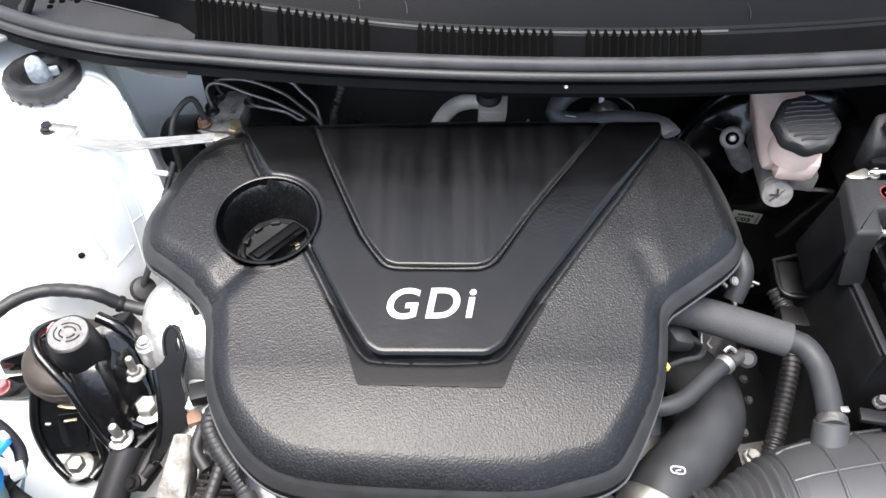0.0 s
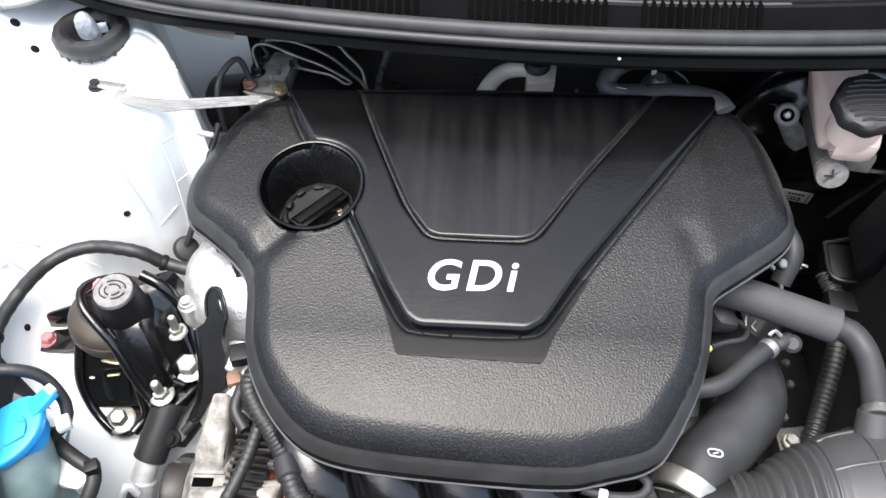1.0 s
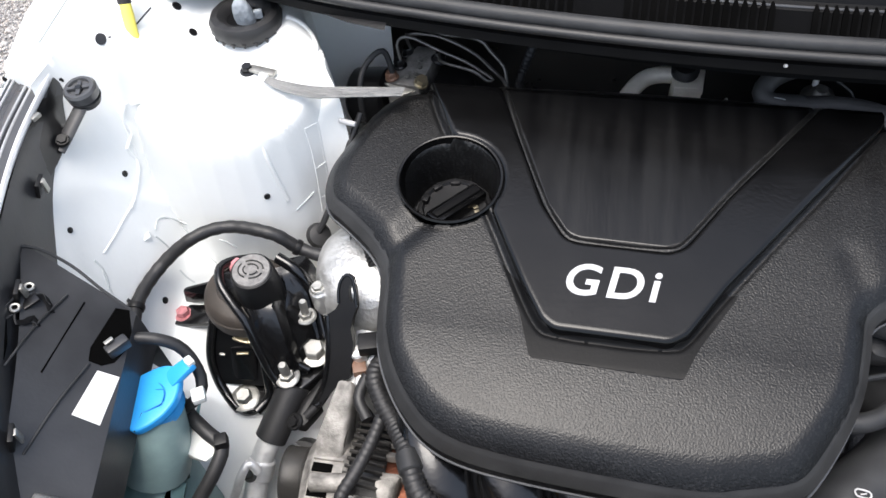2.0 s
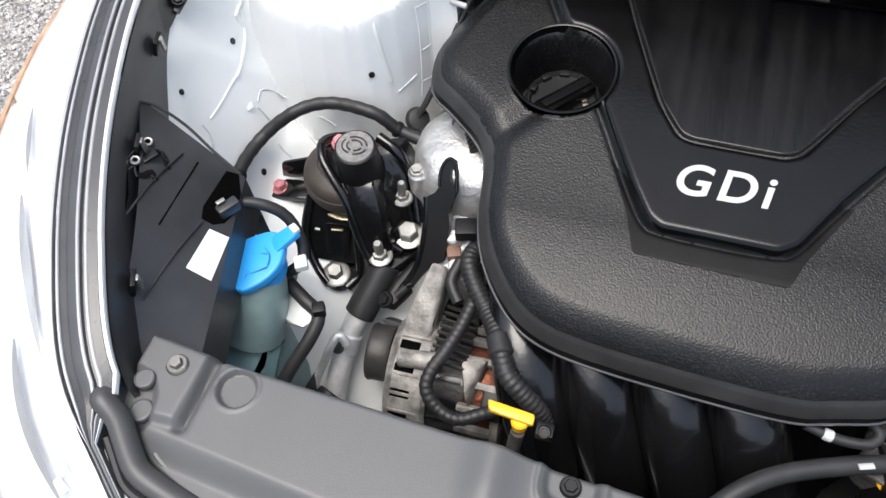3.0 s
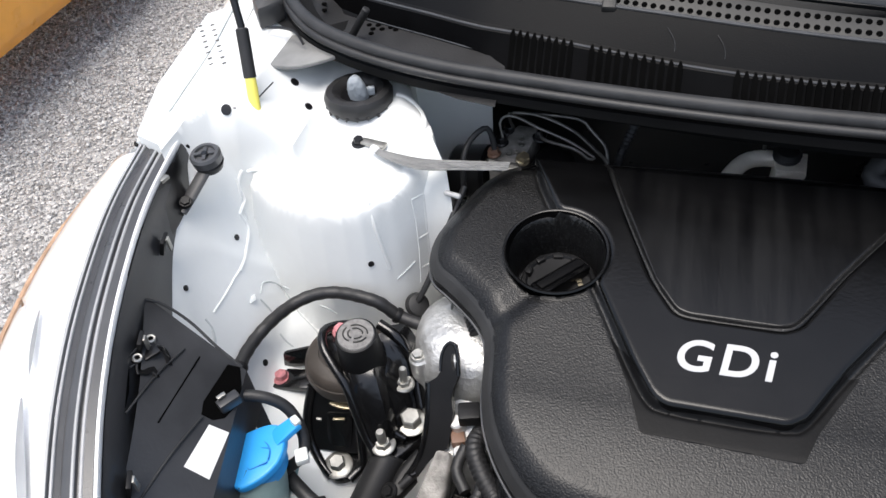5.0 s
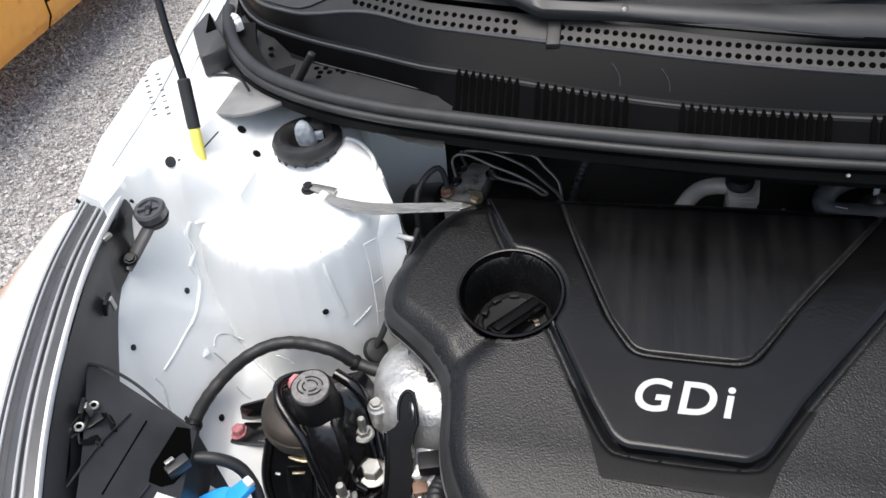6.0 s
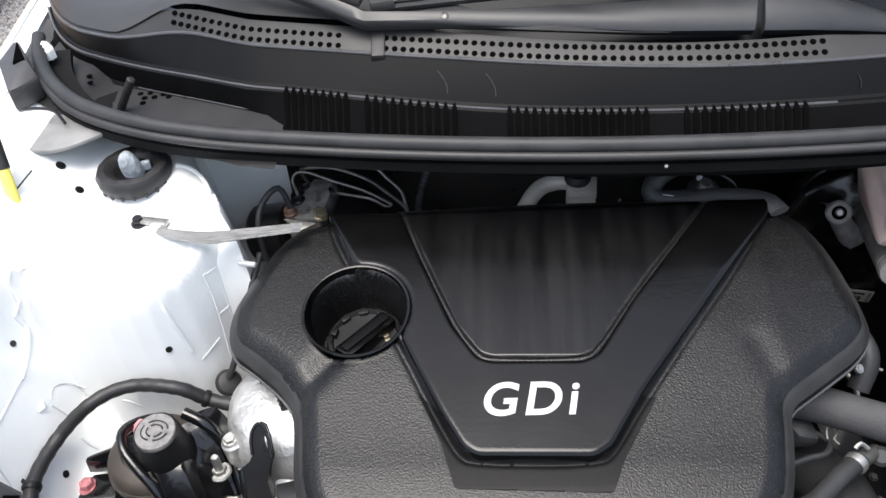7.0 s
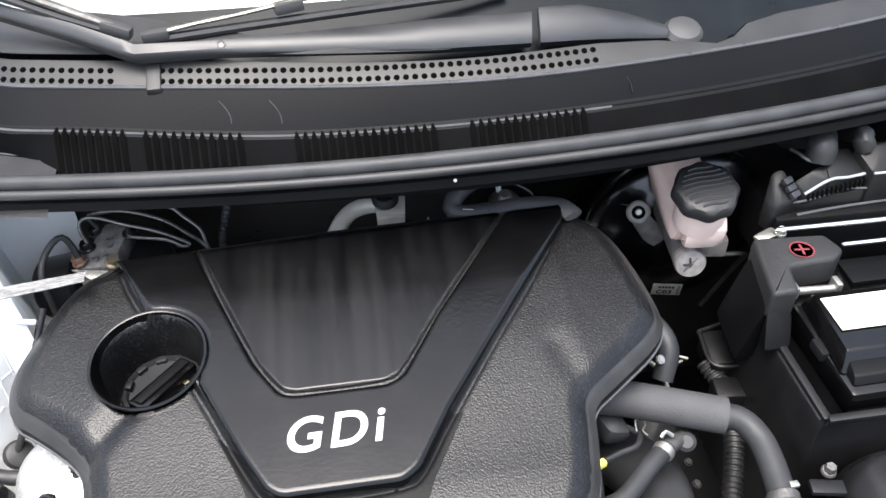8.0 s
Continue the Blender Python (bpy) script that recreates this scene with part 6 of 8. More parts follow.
def washer_tank():
    w = thing("washer_reservoir", (-0.40, -0.25, 0.5), "milky green washer fluid tank with blue cap", "washer tank")
    part("tank", Shape().hull([(-0.447, -0.225, 0.690), (-0.408, -0.208, 0.698), (-0.380, -0.210, 0.692), (-0.374, -0.25, 0.662), (-0.378, -0.31, 0.645), (-0.45, -0.33, 0.65), (-0.46, -0.25, 0.67), (-0.46, -0.20, 0.48), (-0.375, -0.21, 0.48), (-0.36, -0.30, 0.48), (-0.46, -0.33, 0.48)], 0.014), M_TANK, w)
    part("neck", Shape().tube([(-0.404, -0.238, 0.675), (-0.396, -0.228, 0.70), (-0.390, -0.215, 0.735), (-0.389, -0.210, 0.75)], 0.034, 20, end=0.023), M_MILK, w, "milky pale green filler neck")
    part("bracket", Shape().hull([(-0.375, -0.205, 0.70), (-0.352, -0.212, 0.705), (-0.338, -0.228, 0.70), (-0.345, -0.24, 0.698), (-0.385, -0.225, 0.69), (-0.375, -0.205, 0.685), (-0.338, -0.228, 0.688), (-0.385, -0.225, 0.67)], 0.004), M_NECK, w, "milky white bracket tab")
    # cap, tilted towards the lamp
    m = pose(-0.384, -0.211, 0.757, 14, -10, -35)
    flat = pose(-0.389, -0.209, 0.757, 8, -8, 0)
    lobes = [(-0.016, -0.029), (-0.027, -0.016), (-0.025, 0.002), (-0.023, 0.012), (-0.010, 0.021), (0.004, 0.028), (0.017, 0.027), (0.025, 0.014), (0.027, -0.004), (0.019, -0.020), (0.006, -0.031), (-0.004, -0.036)]
    cap = part("cap", Shape().prism(rounded(lobes, 2), -0.004, 0.004, 0.0025, flat), M_BLUE, w, "bright blue snap cap")
    part("skirt", Shape().add_bm(ring_bm(0.024, 0.012), flat @ pose(0, -0.003, -0.012)), M_BLUE, cap)
    part("tab", Shape().hull([m @ Vector(p) for p in ((0.008, 0.016, 0.004), (-0.012, 0.018, 0.004), (0.012, 0.042, 0.007), (-0.002, 0.044, 0.007), (0.008, 0.016, -0.002), (-0.012, 0.018, -0.002), (0.012, 0.042, 0.0), (-0.002, 0.044, 0.0))], 0.002), M_BLUE, cap)
    part("tab_end", Shape().box(m @ Vector((0.006, 0.0415, 0.007)), (0.010, 0.007, 0.006), 0.002, rz=-35), M_NECK, cap, "white worn tab end")
    ink = Shape()
    fan = [m @ Vector((0.017 * math.cos(a) - 0.002, 0.017 * math.sin(a) - 0.006, 0.0042)) for a in (0.5, 0.9, 1.3, 1.8, 2.3, 2.7)]
    ink.tube(fan, 0.0007, 5)
    ink.tube([m @ Vector((-0.016, 0.0, 0.0042)), m @ Vector((-0.006, -0.014, 0.0042)), m @ Vector((0.006, -0.014, 0.0042))], 0.0007, 5)
    ink.tube([m @ Vector((0.014, 0.001, 0.0042)), m @ Vector((0.006, -0.014, 0.0042))], 0.0007, 5)
    ink.tube([m @ Vector((-0.008, 0.002, 0.0042)), m @ Vector((0.004, 0.010, 0.0042))], 0.0006, 5)
    for k in range(3):
        ink.tube([m @ Vector((-0.010 + 0.003 * k, -0.018 - 0.003 * k, 0.0042)), m @ Vector((0.004 + 0.002 * k, -0.019 - 0.003 * k, 0.0042))], 0.0006, 5)
    part("symbol", ink, M_BLUEMARK, cap, "moulded spray symbol with writing bars")
    part("split_line", Shape().tube([m @ Vector((0.004, -0.016, 0.0042)), m @ Vector((0.012, -0.031, 0.003))], 0.0008, 5), M_INK, cap)
    part("latch", Shape().box((-0.352, -0.199, 0.748), (0.012, 0.014, 0.008), 0.002, rz=30), M_NECK, w, "white latch piece")


def ring_bm(r, h):
    bm = bmesh.new()
    bmesh.ops.create_cone(bm, cap_ends=True, segments=28, radius1=r * 0.97, radius2=r, depth=h)
    return bm


def left_hoses():
    def lie(x, y, up):
        p = apron_point(x, y)[0]
        return (x, y, p.z + up)
    h = thing("wiring_harness", (-0.42, 0.03, 0.68), "black taped wiring harness looping over the inner wing", "wiring harness")
    pts = [(-0.432, -0.175, 0.70), (-0.452, -0.140, 0.71), (-0.468, -0.097, 0.72), (-0.463, -0.046, 0.722), (-0.429, -0.0186, 0.7436), (-0.396, 0.0008, 0.7436), (-0.347, -0.0031, 0.7436), (-0.325, 0.001, 0.720), (-0.298, -0.003, 0.715), (-0.27, 0.0, 0.71)]
    part("loom", Shape().tube(pts, 0.0068, 12, ribs=0.0004, pitch=0.014), M_RUBBER, h)
    for k in (2, 7):
        part("tie", Shape().lathe([(0.0085, -0.003), (0.0092, 0), (0.0085, 0.003)], pts[k], Vector(pts[k + 1]) - Vector(pts[k - 1]), 16), M_BLACK, h, "black cable tie")
        part("tie_tail", Shape().box(Vector(pts[k]) + Vector((-0.012, 0.006, 0.004)), (0.012, 0.004, 0.003), 0.001, rz=-30), M_BLACK, h)
    g = thing("cable_grommet", (-0.316, 0.035, 0.69), "black rubber grommet with thin cable in the wing", "grommet")
    part("ring", Shape().lathe([(0.013, 0), (0.0145, 0.004), (0.012, 0.010), (0.006, 0.012)], (-0.316, 0.036, 0.70), (0.5, -0.4, 0.7), 22), M_RUBBER, g)
    part("cable", Shape().tube([(-0.313, 0.033, 0.708), (-0.300, 0.05, 0.735), (-0.286, 0.085, 0.775), (-0.272, 0.12, 0.81)], 0.0035, 10), M_RUBBER, g)
    c = thing("lamp_cable", (-0.39, -0.18, 0.76), "black cable from the shield plug to the washer tank", "cable")
    part("cable", Shape().tube([(-0.430, -0.185, 0.785), (-0.416, -0.172, 0.785), (-0.392, -0.166, 0.780), (-0.374, -0.165, 0.765), (-0.359, -0.178, 0.745), (-0.358, -0.192, 0.735), (-0.374, -0.200, 0.720)], 0.0055, 12), M_RUBBER, c)
    part("plug", Shape().box((-0.434, -0.192, 0.786), (0.014, 0.018, 0.012), 0.003, rz=30), M_BLACK, c)
    p = thing("washer_pump_cable", (-0.35, -0.24, 0.66), "black sheathed cable with clip beside the washer tank", "cable")
    part("cable", Shape().tube([(-0.385, -0.19, 0.71), (-0.370, -0.202, 0.708), (-0.350, -0.214, 0.705), (-0.335, -0.223, 0.70), (-0.338, -0.243, 0.69), (-0.352, -0.27, 0.67), (-0.365, -0.30, 0.645)], 0.0068, 12), M_RUBBER, p)
    part("clip", Shape().box((-0.334, -0.221, 0.708), (0.012, 0.012, 0.012), 0.002, rz=25), M_BLACK, p)
    # insulated refrigerant pipe
    a = thing("refrigerant_pipe", (-0.33, -0.2, 0.52), "silver refrigerant pipe with black foam sleeve", "pipe")
    part("sleeve", Shape().cyl((-0.306, -0.122, 0.648), (-0.325, -0.172, 0.615), 0.0165, seg=24), M_RUBBER, a, "black foam sleeve")
    part("pipe", Shape().tube([(-0.325, -0.172, 0.615), (-0.332, -0.19, 0.60), (-0.336, -0.215, 0.578), (-0.337, -0.25, 0.55), (-0.335, -0.29, 0.50)], 0.012, 16), M_ALU, a)
    part("collar", Shape().cyl((-0.331, -0.188, 0.602), (-0.334, -0.203, 0.588), 0.0145), M_ALU, a)
    part("fitting", Shape().bolt((-0.338, -0.205, 0.60), (-0.3, -0.3, 1), 0.006, 0.006, 1.4), M_DULL, a)
    part("thin_pipe", Shape().tube([(-0.3255, -0.2085, 0.618), (-0.3287, -0.2063, 0.625), (-0.3345, -0.2060, 0.628), (-0.340, -0.216, 0.62), (-0.3471, -0.225, 0.60), (-0.3546, -0.2382, 0.58), (-0.362, -0.262, 0.54)], 0.0046, 12), M_ALU, a, "bright thin pipe")
    part("cap", Shape().cyl((-0.338, -0.245, 0.57), (-0.345, -0.262, 0.566), 0.013), M_RUBBER, a)
    part("wing_plate", Shape().hull([(-0.356, -0.232, 0.59), (-0.350, -0.262, 0.575), (-0.372, -0.27, 0.57), (-0.356, -0.232, 0.58), (-0.350, -0.262, 0.565), (-0.372, -0.27, 0.56)], 0.001), M_DARK, a)


# ---- engine's accessory side ----
def accessories():
    e = thing("lifting_eye", (-0.25, -0.12, 0.66), "black steel lifting eye bracket on the engine", "bracket")
    outline = [Vector(q) for q in [(-0.2661, -0.0888, 0.7329), (-0.2579, -0.0848, 0.7380), (-0.2546, -0.0807, 0.7433), (-0.2553, -0.0731, 0.7530), (-0.2533, -0.0666, 0.7612), (-0.2481, -0.0627, 0.7662), (-0.2423, -0.0644, 0.7640), (-0.2394, -0.0705, 0.7563), (-0.2369, -0.0821, 0.7414), (-0.2403, -0.0897, 0.7317), (-0.2417, -0.0964, 0.7231), (-0.2388, -0.1048, 0.7124), (-0.2391, -0.1172, 0.6966), (-0.2414, -0.1279, 0.6829), (-0.2502, -0.1312, 0.6788), (-0.2589, -0.1378, 0.6703), (-0.2688, -0.1465, 0.6593), (-0.2759, -0.1474, 0.6581), (-0.2669, -0.1334, 0.6760), (-0.2635, -0.1167, 0.6973), (-0.2643, -0.1008, 0.7175)]]
    mid, across, along = Vector((-0.2427, -0.0743, 0.7515)), Vector((0.0024, 0.0003, 0.0003)), Vector((-0.0011, 0.0053, 0.0067))
    hole = [mid + across * math.cos(math.pi * k / 7) + along * math.sin(math.pi * k / 7) for k in range(14)]
    part("plate", pierced(outline, hole, Vector((0.001, 0.0055, -0.0043))), M_BLACK, e, "black steel plate with slotted eye", sharp=40)
    part("plate_edge", Shape().tube([q + Vector((-0.0005, 0.001, -0.001)) for q in outline[-5:] + outline[:1]], 0.0032, 8), M_GLOSS, e)
    part("eye_rim", Shape().tube(outline[2:9], 0.0016, 8), M_GLOSS, e)
    part("lower_arm", Shape().tube([(-0.274, -0.120, 0.655), (-0.288, -0.140, 0.645), (-0.294, -0.158, 0.638)], 0.0055, 10, flat=0.6), M_BLACK, e)
    part("lower_tab", Shape().hull([(-0.292, -0.150, 0.645), (-0.272, -0.140, 0.645), (-0.286, -0.164, 0.640), (-0.298, -0.163, 0.640), (-0.292, -0.150, 0.63), (-0.272, -0.140, 0.63), (-0.286, -0.164, 0.626), (-0.298, -0.163, 0.626)], 0.003), M_BLACK, e)
    part("end_bolt", Shape().bolt((-0.296, -0.160, 0.640), (-0.3, -0.4, 0.8), 0.006, 0.006, 1.5), M_BLACK, e, "black capped bolt")
    k = thing("wiring_harness", (-0.265, -0.12, 0.68), "black harness strapped along the lifting eye bracket", "wiring harness")
    part("loom", Shape().tube([(-0.258, -0.070, 0.685), (-0.256, -0.095, 0.680), (-0.262, -0.125, 0.668), (-0.272, -0.142, 0.655), (-0.285, -0.155, 0.645)], 0.0045, 12), M_RUBBER, k)
    part("strap", Shape().lathe([(0.0055, -0.004), (0.0065, 0), (0.0055, 0.004)], (-0.262, -0.125, 0.668), (-0.3, -0.9, -0.2), 14), M_BLACK, k)

    t = thing("timing_cover", (-0.235, -0.02, 0.5), "raw cast aluminium timing cover with bolted boss", "engine block")
    part("casting", Shape().lathe([(0.066, 0.02), (0.066, 0.19), (0.0645, 0.212), (0.058, 0.228), (0.046, 0.238), (0.024, 0.243), (0.0, 0.244)], (-0.232, -0.006, 0.5), (-0.03, -0.02, 1), 40, lambda a: 1 + 0.012 * math.cos(5 * a)), M_RAW, t, "raw aluminium drum casting")
    part("casting_rib", Shape().tube([(-0.292, 0.004, 0.700), (-0.280, 0.006, 0.728), (-0.262, 0.004, 0.741)], 0.005, 10), M_RAW, t)
    part("boss", Shape().cyl((-0.283, -0.048, 0.655), (-0.287, -0.050, 0.722), 0.014, 0.011, 18, 0.003), M_RAW, t)
    part("boss_bolt", Shape().bolt((-0.2875, -0.050, 0.721), (-0.1, -0.1, 1), 0.0062, 0.006, 1.4), M_STEEL, t)
    part("lower_casting", Shape().hull([(-0.245, -0.08, 0.705), (-0.205, -0.085, 0.71), (-0.235, -0.135, 0.675), (-0.20, -0.14, 0.68), (-0.245, -0.08, 0.56), (-0.20, -0.14, 0.56)], 0.008), M_RAW, t)
    for x, y, z in ((-0.232, -0.105, 0.70), (-0.224, -0.128, 0.685), (-0.238, -0.122, 0.672)):
        part("bolt_boss", Shape().cyl((x, y, z - 0.02), (x - 0.003, y - 0.003, z + 0.004), 0.009, 0.008, 14), M_RAW, t)
    part("cam_sensor", Shape().box((-0.222, -0.105, 0.715), (0.022, 0.02, 0.014), 0.003, rz=15), M_BLACK, t, "black sensor plug")
    part("gasket", Shape().tube([(-0.235, 0.045, 0.752), (-0.244, 0.02, 0.75), (-0.240, -0.005, 0.748), (-0.228, -0.03, 0.745)], 0.008, 10, ribs=0.0012, pitch=0.005), M_BLACK, t, "black ribbed hose under the cover")

    a = thing("alternator", (-0.22, -0.20, 0.5), "weathered aluminium alternator with copper windings showing", "alternator")
    c = Vector((-0.215, -0.205, 0.58))
    part("front_housing", Shape().lathe([(0.030, -0.062), (0.055, -0.060), (0.062, -0.052), (0.063, -0.02), (0.060, -0.016)], c, (1, 0.05, 0), 36), M_ALTER, a)
    part("stator", Shape().lathe([(0.056, -0.02), (0.056, 0.02)], c, (1, 0.05, 0), 36), M_CAST, a, "dark stator core")
    part("winding", Shape().lathe([(0.050, 0.015), (0.053, 0.02), (0.053, 0.045), (0.05, 0.05)], c, (1, 0.05, 0), 30), M_COPPER, a, "copper windings")
    part("rear_ring", Shape().lathe([(0.048, 0.048), (0.060, 0.050), (0.060, 0.058), (0.04, 0.066)], c, (1, 0.05, 0), 30), M_ALTER, a)
    for k in range(16):
        ang = 2 * math.pi * k / 16
        off = Vector((0, 0.0605 * math.cos(ang), 0.0605 * math.sin(ang)))
        part("web", Shape().box(c + off + Vector((0.036, 0, 0)), (0.036, 0.008, 0.007), 0.0015, rx=math.degrees(ang)), M_ALTER, a)
        part("lamination", Shape().box(c + off * 0.95 + Vector((0.0, 0, 0)), (0.038, 0.003, 0.006), 0.0005, rx=math.degrees(ang)), M_DARK, a)
        part("vent", Shape().box(c + off * 1.035 + Vector((-0.040, 0, 0)), (0.020, 0.009, 0.003), 0.001, rx=math.degrees(ang) + 90), M_VOID, a)
    part("pulley", Shape().lathe([(0.018, 0), (0.030, 0.0005), (0.0312, 0.003), (0.0302, 0.005), (0.0302, 0.021), (0.0312, 0.023), (0.030, 0.025), (0.018, 0.026)], c + Vector((-0.092, 0.010, 0.006)), (1, 0.05, 0), 40), M_DRUM, a, "worn steel belt pulley")
    part("upper_arm", Shape().hull([(-0.252, -0.130, 0.684), (-0.235, -0.130, 0.684), (-0.268, -0.180, 0.650), (-0.240, -0.187, 0.646), (-0.262, -0.214, 0.622), (-0.238, -0.208, 0.622), (-0.252, -0.126, 0.65), (-0.235, -0.126, 0.65), (-0.262, -0.205, 0.59), (-0.238, -0.20, 0.59)], 0.004), M_ALTER, a, "pale cast bracket arm")
    for k in range(9):
        part("stator_rib", Shape().box((-0.214, -0.152 - 0.0085 * k, 0.636 + 0.0018 * k), (0.038, 0.0020, 0.004), 0.0006, rx=-20, rz=-6), M_DRUM, a)
    part("lug", Shape().cyl((-0.262, -0.222, 0.645), (-0.222, -0.218, 0.648), 0.009), M_ALTER, a)
    part("lug", Shape().hull([(-0.20, -0.215, 0.655), (-0.175, -0.205, 0.655), (-0.19, -0.245, 0.645), (-0.20, -0.215, 0.63), (-0.175, -0.205, 0.63), (-0.185, -0.25, 0.62)], 0.004), M_ALTER, a)
    for k in range(10):
        ang = math.pi * (0.05 + 0.1 * k)
        off = Vector((0, 0.062 * math.cos(ang), 0.062 * math.sin(ang)))
        part("fin", Shape().box(c + off + Vector((-0.036, 0, 0)), (0.030, 0.0035, 0.006), 0.001, rx=math.degrees(ang) - 90), M_ALTER, a)
    part("regulator", Shape().box(c + Vector((0.052, -0.035, 0.045)), (0.022, 0.03, 0.018), 0.004, rx=25), M_BLACK, a, "black regulator plug")
    belt = Shape().tube([(-0.292, -0.165, 0.60), (-0.296, -0.14, 0.56), (-0.298, -0.12, 0.50)], 0.011, 8, flat=0.3)
    part("belt", belt, M_RUBBER, a)

    h = thing("conduit_hose", (-0.18, -0.19, 0.66), "black corrugated conduit beside the engine cover", "conduit")
    part("conduit", Shape().tube([(-0.190, -0.085, 0.685), (-0.203, -0.097, 0.692), (-0.2125, -0.1287, 0.700), (-0.2005, -0.1537, 0.695), (-0.1843, -0.1737, 0.69), (-0.1666, -0.2013, 0.695), (-0.1600, -0.2184, 0.695), (-0.1507, -0.2358, 0.692), (-0.1379, -0.2442, 0.685), (-0.1198, -0.2508, 0.668), (-0.105, -0.253, 0.64)], 0.0090, 14, ribs=0.0008, pitch=0.005), M_RUBBER, h)
    part("tape", Shape().cyl((-0.1668, -0.2010, 0.6950), (-0.1590, -0.2200, 0.6950), 0.0118, seg=20), M_HOSE, h, "grey tape wrap")
    part("branch", Shape().tube([(-0.1985, -0.156, 0.687), (-0.2002, -0.1678, 0.685), (-0.2057, -0.1927, 0.68), (-0.2138, -0.2178, 0.675), (-0.223, -0.2386, 0.668), (-0.2237, -0.2537, 0.66), (-0.2113, -0.2646, 0.65), (-0.1902, -0.2694, 0.645), (-0.1675, -0.2578, 0.645), (-0.150, -0.246, 0.64)], 0.0062, 12, ribs=0.0005, pitch=0.006), M_RUBBER, h)
    part("branch", Shape().tube([(-0.222, -0.125, 0.69), (-0.228, -0.145, 0.68), (-0.215, -0.165, 0.675)], 0.006, 12), M_RUBBER, h)
    part("plug", Shape().box((-0.232, -0.118, 0.69), (0.014, 0.016, 0.01), 0.002, rz=20), M_BROWN, h, "brown plug")

    d = thing("oil_dipstick", (-0.136, -0.285, 0.6), "yellow oil dipstick handle with steel tube", "dipstick")
    part("handle", Shape().hull([(-0.158, -0.278, 0.733), (-0.155, -0.288, 0.733), (-0.117, -0.282, 0.733), (-0.117, -0.292, 0.732), (-0.158, -0.278, 0.727), (-0.155, -0.288, 0.727), (-0.117, -0.282, 0.727), (-0.117, -0.292, 0.726)], 0.0025), M_YELLOW, d, "yellow plastic handle")
    part("stopper", Shape().cyl((-0.1285, -0.290, 0.717), (-0.1285, -0.289, 0.729), 0.0065, 0.0075), M_YELLOW, d, "yellow stopper")
    part("tube", Shape().tube([(-0.129, -0.293, 0.714), (-0.132, -0.30, 0.68), (-0.137, -0.305, 0.60), (-0.135, -0.30, 0.50)], 0.006, 12), M_DULL, d, "steel guide tube")
    part("clip", Shape().box((-0.108, -0.278, 0.690), (0.016, 0.014, 0.012), 0.003), M_DARK, d)
    part("clip_bolt", Shape().bolt((-0.108, -0.281, 0.696), (0, -0.5, 1), 0.0042, 0.004, 1.4), M_DARK, d)

    i = thing("intake_manifold", (0.0, -0.22, 0.42), "gloss black plastic intake manifold with curved runners", "intake manifold")
    for n, x in enumerate((-0.115, -0.050, 0.015, 0.080)):
        part("runner", Shape().tube([(x - 0.045, -0.13, 0.69), (x - 0.028, -0.19, 0.680), (x - 0.006, -0.236, 0.645), (x + 0.020, -0.264, 0.58), (x + 0.03, -0.27, 0.48)], 0.036, 22, flat=0.75), M_GLOSS, i, "gloss black curved runner")
    part("plenum", Shape().hull([(-0.15, -0.13, 0.70), (0.16, -0.14, 0.70), (0.17, -0.18, 0.65), (-0.15, -0.2, 0.66), (-0.15, -0.24, 0.45), (0.17, -0.24, 0.45), (-0.15, -0.13, 0.45), (0.16, -0.13, 0.45)], 0.015), M_GLOSS, i)
    s = thing("coolant_hose", (0.12, -0.24, 0.6), "dusty grey rubber coolant hose with white mark", "hose")
    line = [(0.0, -0.345, 0.655), (0.033, -0.308, 0.672), (0.060, -0.282, 0.682), (0.092, -0.261, 0.682), (0.137, -0.243, 0.682), (0.167, -0.233, 0.680), (0.20, -0.222, 0.67)]
    part("hose", Shape().tube(line, 0.0082, 14), M_HOSE, s)
    part("mark", Shape().tube([(0.146, -0.244, 0.6902), (0.158, -0.240, 0.6902)], 0.0028, 8, flat=0.4), M_LETTER, s, "white paint mark")
    t = thing("vacuum_pipe", (0.14, -0.22, 0.68), "grey thin pipe looping under the cover edge", "pipe")
    part("pipe", Shape().tube([(0.098, -0.226, 0.708), (0.125, -0.231, 0.705), (0.150, -0.229, 0.705), (0.157, -0.218, 0.706), (0.148, -0.208, 0.706)], 0.0045, 10), M_HOSE, t)
    part("cuff", Shape().cyl((0.112, -0.229, 0.7065), (0.121, -0.2305, 0.7055), 0.0052), M_SEALER, t)


